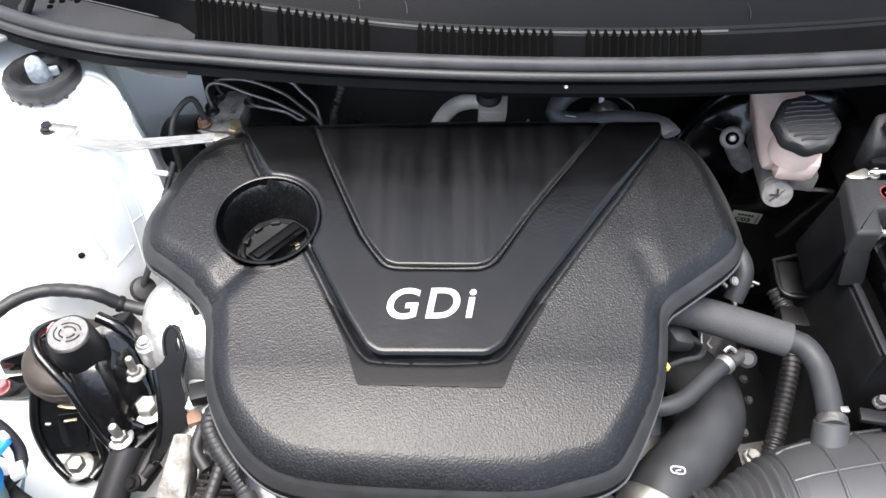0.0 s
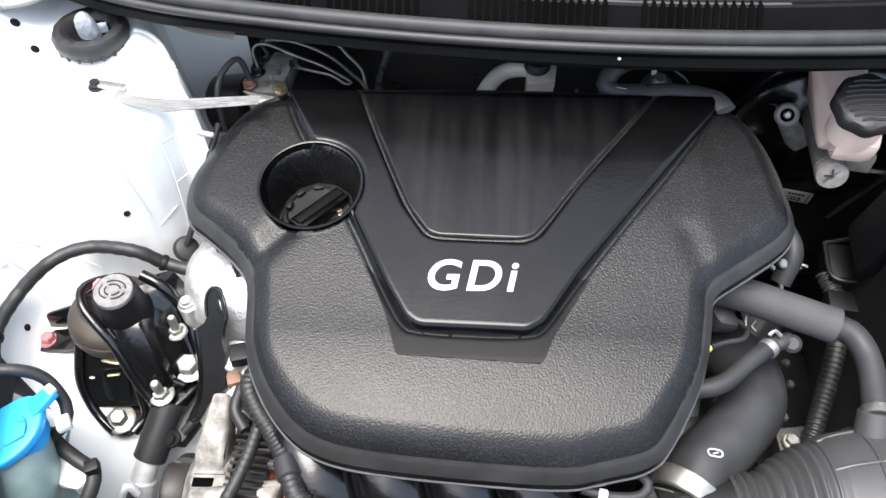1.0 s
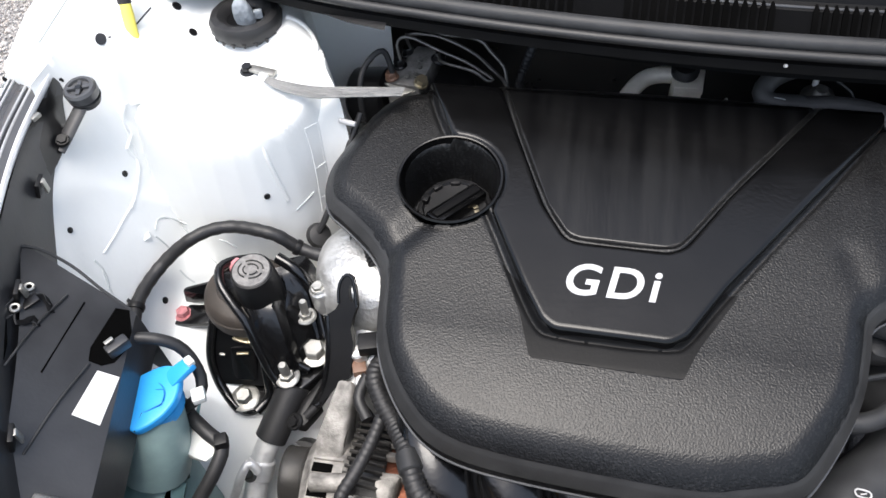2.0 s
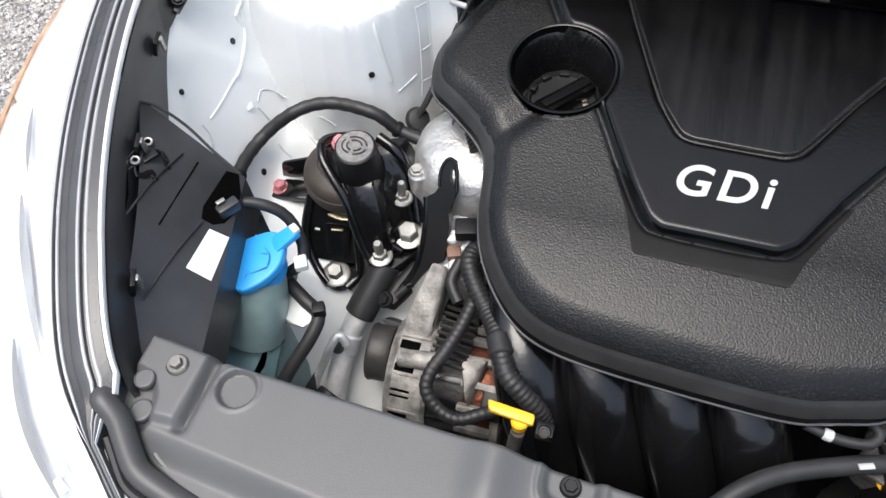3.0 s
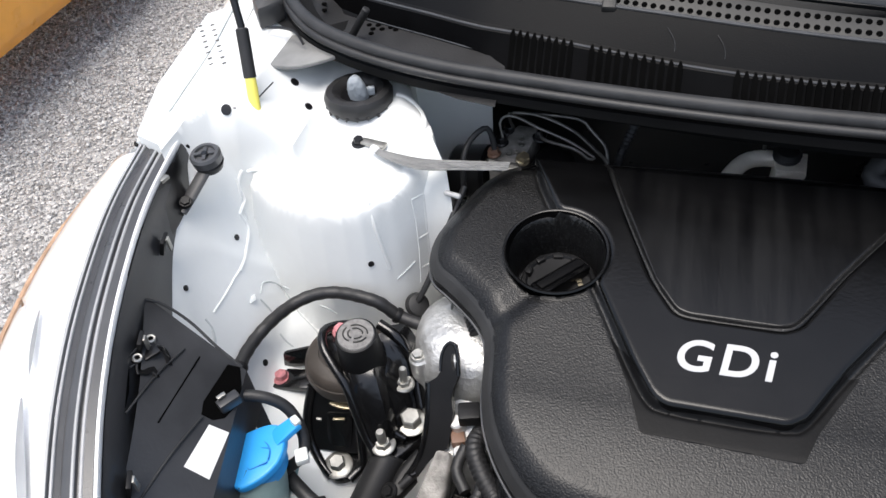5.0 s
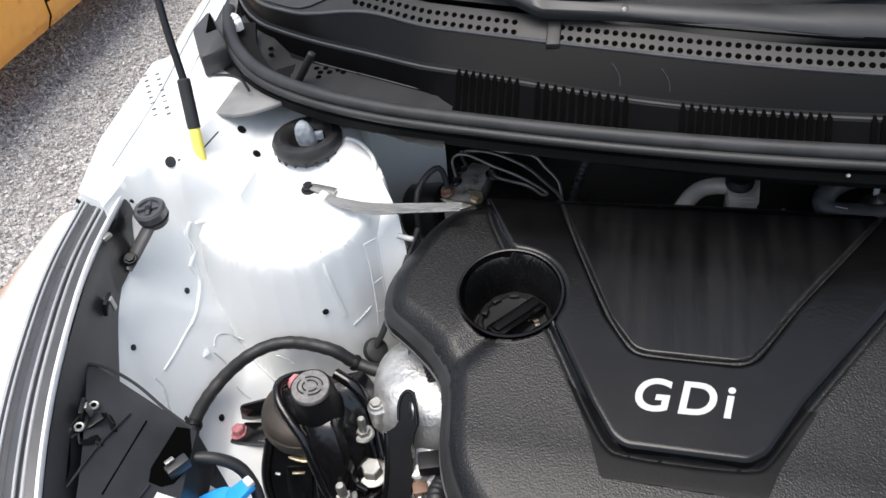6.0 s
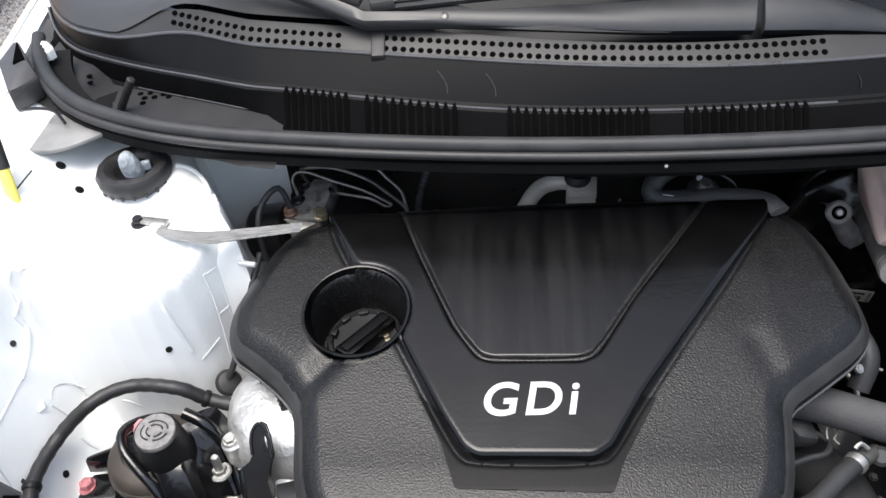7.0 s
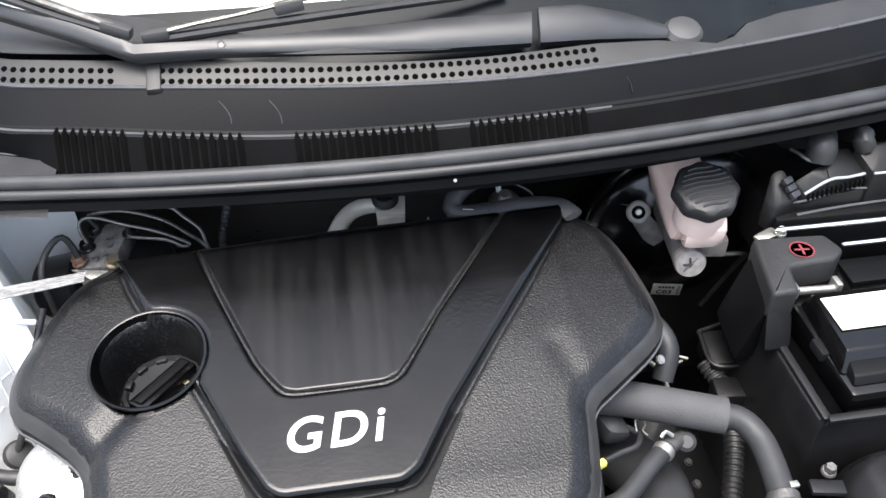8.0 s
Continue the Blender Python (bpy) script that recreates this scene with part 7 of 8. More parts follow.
# ---- along the bulkhead ----
def bulkhead_things():
    a = thing("abs_unit", (-0.235, 0.22, 0.72), "aluminium brake valve block with steel brake lines", "brake unit")
    part("block", Shape().hull([(-0.236, 0.250, 0.806), (-0.208, 0.246, 0.806), (-0.222, 0.186, 0.796), (-0.262, 0.192, 0.796), (-0.236, 0.252, 0.73), (-0.208, 0.248, 0.73), (-0.222, 0.190, 0.73), (-0.262, 0.196, 0.73)], 0.003), M_ALTER, a, "machined aluminium block")
    part("motor", Shape().cyl((-0.262, 0.215, 0.755), (-0.31, 0.222, 0.748), 0.036, 0.034, 28, 0.004), M_DARK, a, "black round pump motor")
    part("control_box", Shape().hull([(-0.205, 0.244, 0.790), (-0.168, 0.225, 0.792), (-0.150, 0.184, 0.786), (-0.215, 0.180, 0.790), (-0.205, 0.244, 0.74), (-0.150, 0.19, 0.74), (-0.215, 0.18, 0.74)], 0.005), M_BLACK, a)
    part("tag", Shape().hull([(-0.206, 0.190, 0.794), (-0.158, 0.185, 0.794), (-0.200, 0.180, 0.795), (-0.206, 0.190, 0.7925), (-0.158, 0.185, 0.7925), (-0.200, 0.180, 0.7925)], 0.0004), M_PAPER, a, "pale label")
    for x, y in ((-0.250, 0.217), (-0.244, 0.240)):
        part("fitting", Shape().bolt((x, y, 0.800), (-0.1, 0, 1), 0.0068, 0.010, 1.25), M_DARK, a, "black brake line fitting")
    part("fitting", Shape().bolt((-0.208, 0.232, 0.800), (0.4, 0, 1), 0.0075, 0.010, 1.2), M_DARK, a, "black brake line fitting")
    part("fitting", Shape().bolt((-0.255, 0.197, 0.798), (-0.2, 0, 1), 0.0068, 0.009, 1.2), M_BROWN, a, "reddish brown fitting")
    part("fitting", Shape().bolt((-0.221, 0.192, 0.797), (0.3, -0.3, 1), 0.007, 0.010, 1.2), M_BRASS, a, "yellow zinc fitting")
    for x, y in ((-0.228, 0.226), (-0.226, 0.214), (-0.238, 0.196), (-0.228, 0.199)):
        part("dimple", Shape().lathe([(0.003, 0), (0.003, 0.0012), (0.0015, 0.0014)], (x, y, 0.8025), (0, -0.1, 1), 10), M_STEEL, a)
    lines = (((-0.248, 0.215, 0.81), (-0.252, 0.22, 0.826), (-0.247, 0.225, 0.833), (-0.233, 0.225, 0.833), (-0.205, 0.22, 0.823), (-0.173, 0.21, 0.817), (-0.148, 0.2, 0.809), (-0.14, 0.195, 0.806), (-0.147, 0.193, 0.806), (-0.162, 0.195, 0.816), (-0.196, 0.2, 0.822), (-0.206, 0.228, 0.812)),
             ((-0.240, 0.236, 0.812), (-0.243, 0.232, 0.826), (-0.238, 0.235, 0.832), (-0.206, 0.235, 0.83), (-0.168, 0.225, 0.82), (-0.143, 0.21, 0.809), (-0.126, 0.2, 0.797), (-0.12, 0.195, 0.77)),
             ((-0.246, 0.24, 0.827), (-0.207, 0.24, 0.829), (-0.162, 0.235, 0.829), (-0.146, 0.225, 0.821), (-0.13, 0.215, 0.809), (-0.126, 0.205, 0.8), (-0.12, 0.198, 0.77)))
    for line in lines:
        part("brake_line", Shape().tube(list(line), 0.0019, 8), M_DULL, a, "thin steel brake line")
    part("wire_loop", Shape().tube([(-0.286, 0.165, 0.76), (-0.286, 0.17, 0.803), (-0.283, 0.185, 0.818), (-0.272, 0.195, 0.83), (-0.263, 0.2, 0.832), (-0.258, 0.2, 0.822), (-0.254, 0.196, 0.806)], 0.0034, 10), M_HOSE, a, "grey looped cable")
    part("bracket", Shape().hull([(-0.262, 0.186, 0.800), (-0.222, 0.176, 0.800), (-0.240, 0.170, 0.796), (-0.262, 0.186, 0.797), (-0.222, 0.176, 0.797), (-0.240, 0.170, 0.793)], 0.0006), M_STEEL, a, "bright bracket tab")

    e = thing("coolant_elbow", (0.05, 0.25, 0.72), "cast aluminium pipe elbow with black cap", "pipe elbow")
    part("bend", Shape().tube([(-0.006, 0.205, 0.735), (0.009, 0.238, 0.757), (0.028, 0.262, 0.768), (0.052, 0.268, 0.772), (0.075, 0.264, 0.772)], 0.0098, 18), M_BRIGHT, e)
    part("block", Shape().box((0.076, 0.255, 0.758), (0.032, 0.032, 0.040), 0.003), M_BRIGHT, e)
    part("block_flange", Shape().hull([(0.060, 0.236, 0.776), (0.092, 0.236, 0.776), (0.096, 0.272, 0.780), (0.058, 0.272, 0.780), (0.060, 0.236, 0.770), (0.092, 0.236, 0.770), (0.096, 0.272, 0.774), (0.058, 0.272, 0.774)], 0.0015), M_BRIGHT, e)
    part("cap", Shape().lathe([(0.014, 0), (0.0155, 0.003), (0.014, 0.006), (0.016, 0.008), (0.012, 0.012)], (0.072, 0.262, 0.778), (0, -0.1, 1), 24), M_RUBBER, e)
    part("screw", Shape().bolt((0.064, 0.238, 0.752), (0, -1, 0.2), 0.005, 0.005, 1.4), M_STEEL, e)
    part("screw", Shape().bolt((0.082, 0.238, 0.752), (0, -1, 0.2), 0.005, 0.005, 1.4), M_STEEL, e)
    part("stem", Shape().cyl((0.048, 0.272, 0.78), (0.048, 0.282, 0.835), 0.0022), M_DULL, e)

    h = thing("heater_hose", (0.18, 0.21, 0.77), "black curved heater hose with grey foam wrap", "hose")
    part("hose", Shape().tube([(0.205, 0.24, 0.84), (0.184, 0.200, 0.848), (0.159, 0.190, 0.845), (0.144, 0.183, 0.837), (0.138, 0.174, 0.828), (0.146, 0.166, 0.823), (0.178, 0.166, 0.822)], 0.0105, 14), M_HOSE, h)
    part("print", Shape().tube([(0.147, 0.1615, 0.8332), (0.158, 0.160, 0.8322)], 0.0006, 6, flat=0.5), M_SEALER, h, "pale printed bars")
    part("wrap", Shape().tube([(0.172, 0.166, 0.824), (0.205, 0.166, 0.827), (0.234, 0.160, 0.829), (0.249, 0.147, 0.832), (0.257, 0.132, 0.830)], 0.0115, 12, flat=0.5), M_FOAM, h, "grey foam wrap")
    v = thing("pressure_valve", (0.205, 0.225, 0.74), "ribbed valve with white tip behind the engine", "valve")
    part("body", Shape().lathe([(0.017, 0), (0.018, 0.01), (0.016, 0.012), (0.018, 0.016), (0.016, 0.02), (0.011, 0.024), (0.006, 0.03)], (0.198, 0.195, 0.796), (0, -0.2, 1), 22), M_DULL, v)
    part("tip", Shape().cyl((0.193, 0.198, 0.822), (0.191, 0.196, 0.842), 0.003), M_LETTER, v, "white plastic tip")
    part("wire", Shape().tube([(0.191, 0.194, 0.838), (0.202, 0.190, 0.840), (0.223, 0.179, 0.831), (0.226, 0.176, 0.820), (0.224, 0.180, 0.80)], 0.0013, 6), M_HOSE, v)
    part("nut", Shape().cyl((0.211, 0.180, 0.815), (0.211, 0.176, 0.824), 0.0028), M_LETTER, v)
    for p in ((0.1325, 0.111, 0.908), (0.118, 0.232, 0.77)):
        c = thing("panel_clip", (p[0], p[1], p[2] - 0.004), "tiny white plastic clip", "clip", "panel clips")
        part("head", Shape().lathe([(0.0017, 0), (0.0019, 0.0015), (0.0012, 0.003)], p, (0, -0.7, 0.6), 10), M_LETTER, c)
        part("pin", Shape().cyl((p[0], p[1] + 0.006, p[2] - 0.006), p, 0.0012), M_LETTER, c)
    s = thing("bulkhead_cable", (-0.085, 0.27, 0.7), "black corrugated cable down the bulkhead", "cable")
    part("cable", Shape().tube([(-0.094, 0.255, 0.835), (-0.098, 0.25, 0.822), (-0.103, 0.245, 0.81), (-0.109, 0.24, 0.793), (-0.114, 0.23, 0.775), (-0.116, 0.23, 0.70)], 0.0045, 10, ribs=0.0008, pitch=0.005), M_HOSE, s)


def brakes():
    b = thing("brake_booster", (0.47, 0.34, 0.5), "round gloss black brake booster with paper label", "brake booster")
    part("shell", Shape().lathe([(0.118, 0.06), (0.128, 0.045), (0.130, 0.03), (0.128, 0.022), (0.118, 0.012), (0.08, -0.012), (0.045, -0.022), (0.02, -0.024)], (0.475, 0.300, 0.622), (0, 1, 0), 56), M_GLOSS, b)
    part("rim", Shape().lathe([(0.128, 0.03), (0.133, 0.033), (0.133, 0.042), (0.128, 0.046)], (0.475, 0.300, 0.622), (0, 1, 0), 56), M_GLOSS, b)
    n = Vector((-0.25, -1, -0.28))
    m = Matrix.Translation((0.4495, 0.267, 0.5615)) @ n.normalized().to_track_quat("Z", "Y").to_matrix().to_4x4()
    tag = part("label", Shape().box((0, 0, 0), (0.040, 0.028, 0.0012), 0.0004), M_LABEL, b, "cream paper label reading C03")
    for v in tag.data.vertices:
        v.co = (m @ (v.co + home(b))) - home(b)
    text = words("C03", 0.013, m @ pose(-0.003, -0.006, 0.0009, 0, 0, 0), 0.0002, 0, 0.0003)
    part("print", text, M_INK, tag, "black C03 print")
    bars = Shape()
    for k in range(5):
        bars.add([m @ Vector(p) for p in ((-0.012 + 0.0045 * k, 0.004, 0.0009), (-0.0085 + 0.0045 * k, 0.004, 0.0009), (-0.0085 + 0.0045 * k, 0.009, 0.0009), (-0.012 + 0.0045 * k, 0.009, 0.0009))], [(0, 1, 2, 3)])
    for k in range(6):
        bars.add([m @ Vector(p) for p in ((0.014, -0.011 + 0.004 * k, 0.0009), (0.017, -0.011 + 0.004 * k, 0.0009), (0.017, -0.009 + 0.004 * k, 0.0009), (0.014, -0.009 + 0.004 * k, 0.0009))], [(0, 1, 2, 3)])
    part("print_bars", bars, M_INK, tag, "small black print bars")

    c = thing("brake_master_cylinder", (0.42, 0.22, 0.66), "grey cast master cylinder on the brake booster", "master cylinder")
    part("bore", Shape().cyl((0.405, 0.150, 0.728), (0.445, 0.30, 0.685), 0.0175, 0.021, 22, 0.003), M_GREYALU, c)
    part("end_plug", Shape().lathe([(0.0165, 0), (0.018, 0.003), (0.018, 0.010), (0.0165, 0.013), (0.008, 0.0135)], (0.4055, 0.152, 0.7275), (-0.21, -0.95, 0.23), 22), M_GREYALU, c)
    for k in range(3):
        part("plug_spoke", Shape().box((0.4025, 0.1385, 0.7307), (0.022, 0.0015, 0.0024), 0.0005, ry=60 * k + 15, rz=12, rx=-12), M_DULL, c)
    part("flange", Shape().hull([(0.376, 0.274, 0.716), (0.392, 0.262, 0.722), (0.402, 0.262, 0.70), (0.430, 0.252, 0.675), (0.412, 0.250, 0.655), (0.385, 0.268, 0.688), (0.378, 0.284, 0.712), (0.430, 0.268, 0.67), (0.40, 0.27, 0.66)], 0.006), M_GREYALU, c)
    part("flange_ring", Shape().lathe([(0.0085, -0.004), (0.0150, -0.003), (0.0150, 0.002), (0.0125, 0.004), (0.0085, 0.004), (0.0085, -0.004)], (0.3850, 0.2575, 0.7165), (-0.3, -0.8, 0.6), 22), M_GREYALU, c)
    part("flange_hole", Shape().lathe([(0.0105, 0), (0.0105, 0.0045), (0.0, 0.0048)], (0.3853, 0.2585, 0.7155), (-0.3, -0.8, 0.6), 18), M_VOID, c)
    part("flange_nut", Shape().bolt((0.3845, 0.2555, 0.7185), (-0.3, -0.8, 0.6), 0.0042, 0.006, 1.15), M_STEEL, c)
    part("port", Shape().box((0.446, 0.180, 0.722), (0.032, 0.026, 0.026), 0.004, rz=-10), M_GREYALU, c)
    part("brake_line", Shape().tube([(0.46, 0.18, 0.70), (0.49, 0.175, 0.70), (0.50, 0.20, 0.66), (0.49, 0.24, 0.55)], 0.003, 8), M_DULL, c)

    r = thing("brake_fluid_reservoir", (0.42, 0.19, 0.72), "cream pink brake fluid reservoir with black cap", "reservoir")
    part("body", Shape().hull([(0.389, 0.145, 0.785), (0.430, 0.140, 0.785), (0.436, 0.165, 0.80), (0.380, 0.262, 0.815), (0.440, 0.262, 0.815), (0.380, 0.155, 0.755), (0.434, 0.15, 0.755), (0.405, 0.27, 0.735), (0.448, 0.265, 0.735)], 0.006), M_RESV, r)
    part("front_tank", Shape().hull([(0.384, 0.128, 0.790), (0.428, 0.122, 0.790), (0.442, 0.15, 0.79), (0.392, 0.16, 0.79), (0.386, 0.135, 0.757), (0.430, 0.130, 0.757), (0.442, 0.165, 0.755), (0.392, 0.17, 0.755)], 0.010), M_RESV, r)
    part("neck", Shape().cyl((0.406, 0.152, 0.785), (0.401, 0.141, 0.828), 0.027, seg=24), M_RESV, r)
    axis = Vector((-0.06, -0.36, 1)).normalized()
    part("cap", Shape().lathe([(0.031, 0), (0.0335, 0.003), (0.0335, 0.015), (0.031, 0.0185), (0.026, 0.020), (0.02, 0.0205)], Vector((0.401, 0.143, 0.824)), axis, 48, lambda a: 1 + 0.035 * math.cos(8 * a)), M_RUBBER, r, "scalloped black screw cap")
    m = Matrix.Translation(Vector((0.401, 0.143, 0.824)) + axis * 0.0205) @ axis.to_track_quat("Z", "Y").to_matrix().to_4x4() @ pose(0, 0, 0, 0, 0, 12)
    for k in range(9):
        y = -0.0225 + 0.0056 * k
        w = math.sqrt(max(0, 0.026 ** 2 - y * y))
        part("cap_rib", Shape().tube([m @ Vector((-w, y, 0)), m @ Vector((-w * 0.3, y + 0.0008, 0.0006)), m @ Vector((w * 0.4, y - 0.0006, 0.0006)), m @ Vector((w, y, 0))], 0.0012, 6), M_RUBBER, r)
    part("level_plug", Shape().box((0.46, 0.24, 0.765), (0.03, 0.03, 0.02), 0.004), M_BLACK, r)
    part("vacuum_valve", Shape().lathe([(0.012, 0), (0.013, 0.008), (0.01, 0.014), (0.006, 0.02)], (0.365, 0.36, 0.76), (-0.1, -0.6, 0.8), 16), M_DULL, b)
    part("vacuum_hose", Shape().tube([(0.36, 0.352, 0.775), (0.345, 0.34, 0.785), (0.33, 0.35, 0.77), (0.32, 0.38, 0.74)], 0.008, 10), M_RUBBER, b)


# ---- beside the gearbox ----
def hoses():
    f = thing("insulated_hose", (0.31, -0.04, 0.70), "grey foam-sleeved hose running to the air duct", "hose")
    part("sleeve", Shape().tube([(0.20, 0.0, 0.715), (0.26, -0.015, 0.718), (0.31, -0.033, 0.716), (0.362, -0.052, 0.712)], 0.0178, 20), M_FOAM, f, "grey foam sleeve")
    part("hose", Shape().tube([(0.352, -0.050, 0.712), (0.374, -0.056, 0.710), (0.386, -0.075, 0.705), (0.386, -0.105, 0.702), (0.380, -0.140, 0.70)], 0.0125, 16), M_HOSE, f)
    part("clamp", Shape().cyl((0.381, -0.135, 0.70), (0.379, -0.145, 0.70), 0.0150, seg=22), M_DULL, f, "dull wire clamp")
    part("clamp_ear", Shape().box((0.389, -0.134, 0.714), (0.008, 0.006, 0.004), 0.001), M_STEEL, f)

    d = thing("air_intake_duct", (0.38, -0.22, 0.58), "grey-black ribbed air intake duct", "air duct")

    def shell(u, v):
        x = 0.245 + 0.30 * u
        grow = min(1, max(0, (x - 0.275) / 0.06))
        r = 0.036 + 0.024 * grow ** 0.7 + 0.008 * math.sin(math.pi * min(1, max(0, (x - 0.33) / 0.2)))
        if x < 0.322:
            r += 0.0026 * math.sin((x - 0.245) * 2 * math.pi / 0.0085)
        a = 2 * math.pi * v
        return (x, -0.222 + 0.03 * u + r * 1.15 * math.cos(a), 0.635 + 0.01 * grow + r * math.sin(a))

    part("shell", Shape().sheet(220, 40, shell), M_GREYPL, d, sharp=70)
    for u in (0.27, 0.40, 0.535, 0.67, 0.81):
        part("rib", Shape().tube([Vector(shell(u, v / 20)) for v in range(-1, 12)], 0.0019, 8), M_GREYPL, d)
    for v in (0.10, 0.21, 0.33):
        part("rib", Shape().tube([Vector(shell(0.27 + 0.055 * k, v)) for k in range(13)], 0.0018, 8), M_GREYPL, d)
    part("spigot", Shape().cyl((0.377, -0.172, 0.668), (0.380, -0.138, 0.70), 0.019, 0.016), M_GREYPL, d)
    part("rear_end", Shape().lathe([(0.037, 0), (0.035, 0.02), (0.035, 0.07)], (0.25, -0.222, 0.635), (-1, -0.1, -0.05), 28), M_RUBBER, d)

    r = thing("radiator_hose", (0.26, -0.12, 0.6), "fat dark grey radiator hose with silver clamp", "hose")
    part("hose", Shape().tube([(0.262, 0.03, 0.585), (0.287, -0.02, 0.61), (0.298, -0.062, 0.628), (0.292, -0.10, 0.635), (0.262, -0.138, 0.638), (0.228, -0.170, 0.638), (0.205, -0.205, 0.632)], 0.034, 24, end=0.0315), M_HOSE, r)
    part("clamp", Shape().cyl((0.214, -0.187, 0.636), (0.203, -0.204, 0.633), 0.0355, seg=32), M_STEEL, r, "silver band clamp")
    part("spout", Shape().cyl((0.203, -0.204, 0.633), (0.188, -0.235, 0.625), 0.030, seg=28), M_ALTER, r)
    part("seal_ring", Shape().lathe([(0.010, 0), (0.0115, 0.003), (0.008, 0.004)], (0.188, -0.232, 0.648), (-0.3, -0.6, 0.75), 24), M_YELLOW, r, "orange yellow ring")
    m = Matrix.Translation((0.232, -0.172, 0.6725)) @ Vector((0.1, -0.3, 1)).normalized().to_track_quat("Z", "Y").to_matrix().to_4x4() @ pose(0, 0, 0, 0, 0, -25)
    mark = Shape()
    mark.tube([m @ Vector(p) for p in ((-0.005, -0.003, 0), (0.005, -0.003, 0), (0.007, 0.0, 0), (0.005, 0.003, 0), (-0.005, 0.003, 0), (-0.007, 0.0, 0), (-0.005, -0.003, 0))], 0.0009, 6)
    mark.tube([m @ Vector((-0.002, -0.001, 0)), m @ Vector((0.003, 0.001, 0))], 0.0008, 6)
    part("printed_mark", mark, M_LETTER, r, "white printed mark")

    s = thing("bypass_hose", (0.26, -0.10, 0.68), "thin grey rubber hose with wire clamp", "hose")
    part("hose", Shape().tube([(0.19, -0.118, 0.69), (0.215, -0.120, 0.698), (0.243, -0.113, 0.70), (0.272, -0.089, 0.70), (0.300, -0.068, 0.70)], 0.0092, 14), M_HOSE, s)
    part("clamp", Shape().tube([(0.294, -0.064, 0.711), (0.300, -0.06, 0.713), (0.306, -0.064, 0.710)], 0.002, 6), M_STEEL, s)
    part("clamp", Shape().cyl((0.292, -0.075, 0.70), (0.298, -0.069, 0.70), 0.0105, seg=18), M_STEEL, s, "bright wire clamp")
    part("nipple", Shape().cyl((0.298, -0.070, 0.70), (0.322, -0.055, 0.692), 0.0075), M_DULL, s)
    part("nipple_bolt", Shape().lathe([(0.009, 0), (0.0095, 0.003), (0.006, 0.006), (0.004, 0.006)], (0.322, -0.062, 0.694), (-0.2, -0.5, 0.8), 16), M_HOSE, s)

    k = thing("conduit_hose", (0.38, -0.06, 0.55), "black corrugated conduit dropping beside the gearbox", "conduit")
    part("conduit", Shape().tube([(0.40, 0.06, 0.655), (0.412, 0.02, 0.64), (0.405, -0.02, 0.62), (0.388, -0.065, 0.60), (0.368, -0.11, 0.585), (0.35, -0.15, 0.55)], 0.0095, 12, ribs=0.0016, pitch=0.006), M_RUBBER, k)

    w = thing("wiring_clip", (0.24, -0.09, 0.66), "grey wiring with yellow clip beside the cover", "wiring")
    part("clip", Shape().box((0.233, -0.076, 0.702), (0.009, 0.007, 0.007), 0.0015, rz=20), M_LEMON, w, "yellow plastic clip")
    part("wire", Shape().tube([(0.238, -0.073, 0.701), (0.255, -0.066, 0.699), (0.275, -0.058, 0.694), (0.283, -0.042, 0.69), (0.270, -0.030, 0.69)], 0.003, 8), M_HOSE, w)
    part("plug", Shape().hull([(0.245, -0.018, 0.70), (0.272, -0.022, 0.70), (0.276, -0.040, 0.69), (0.255, -0.040, 0.695), (0.245, -0.02, 0.675), (0.276, -0.04, 0.675), (0.25, -0.04, 0.675)], 0.004), M_HOSE, w, "grey plug")
    part("bail", Shape().tube([(0.278, -0.046, 0.70), (0.279, -0.037, 0.705), (0.288, -0.033, 0.702), (0.289, -0.040, 0.70), (0.284, -0.046, 0.70), (0.287, -0.052, 0.70)], 0.0009, 6), M_STEEL, w)
    part("vertical_pipe", Shape().tube([(0.222, -0.055, 0.70), (0.222, -0.085, 0.68), (0.218, -0.12, 0.65)], 0.012, 12), M_HOSE, w)

    g = thing("gearbox", (0.38, 0.05, 0.3), "dark cast gearbox housing deep in the bay", "gearbox")
    part("case", Shape().hull([(0.22, 0.12, 0.56), (0.42, 0.12, 0.54), (0.44, -0.12, 0.50), (0.24, -0.14, 0.52), (0.22, 0.12, 0.30), (0.44, 0.12, 0.30), (0.44, -0.14, 0.30), (0.22, -0.14, 0.30)], 0.02), M_DARK, g)
    part("pad", Shape().hull([(0.33, -0.10, 0.585), (0.365, -0.095, 0.585), (0.37, -0.135, 0.575), (0.335, -0.14, 0.575), (0.33, -0.10, 0.5), (0.37, -0.135, 0.5), (0.335, -0.14, 0.5), (0.365, -0.095, 0.5)], 0.004), M_CAST, g)
    part("bolt", Shape().bolt((0.345, -0.115, 0.583), (0, 0, 1), 0.007, 0.008, 1.4), M_STEEL, g)
    part("lever", Shape().tube([(0.33, 0.08, 0.66), (0.345, 0.05, 0.66), (0.35, 0.03, 0.64)], 0.003, 8), M_STEEL, g, "bright bent lever")
    for q, w in (((0.359, 0.056, 0.655), 30), ((0.371, 0.064, 0.655), 20), ((0.379, 0.070, 0.655), -30)):
        part("spring_clip", Shape().box(q, (0.011, 0.003, 0.003), 0.001, rz=w), M_STEEL, g, "bright spring clip")
    for q in ((0.354, -0.028, 0.600), (0.357, -0.049, 0.590), (0.343, -0.087, 0.585)):
        part("small_bolt", Shape().bolt(q, (0, -0.2, 1), 0.004, 0.005, 1.3), M_CAST, g)
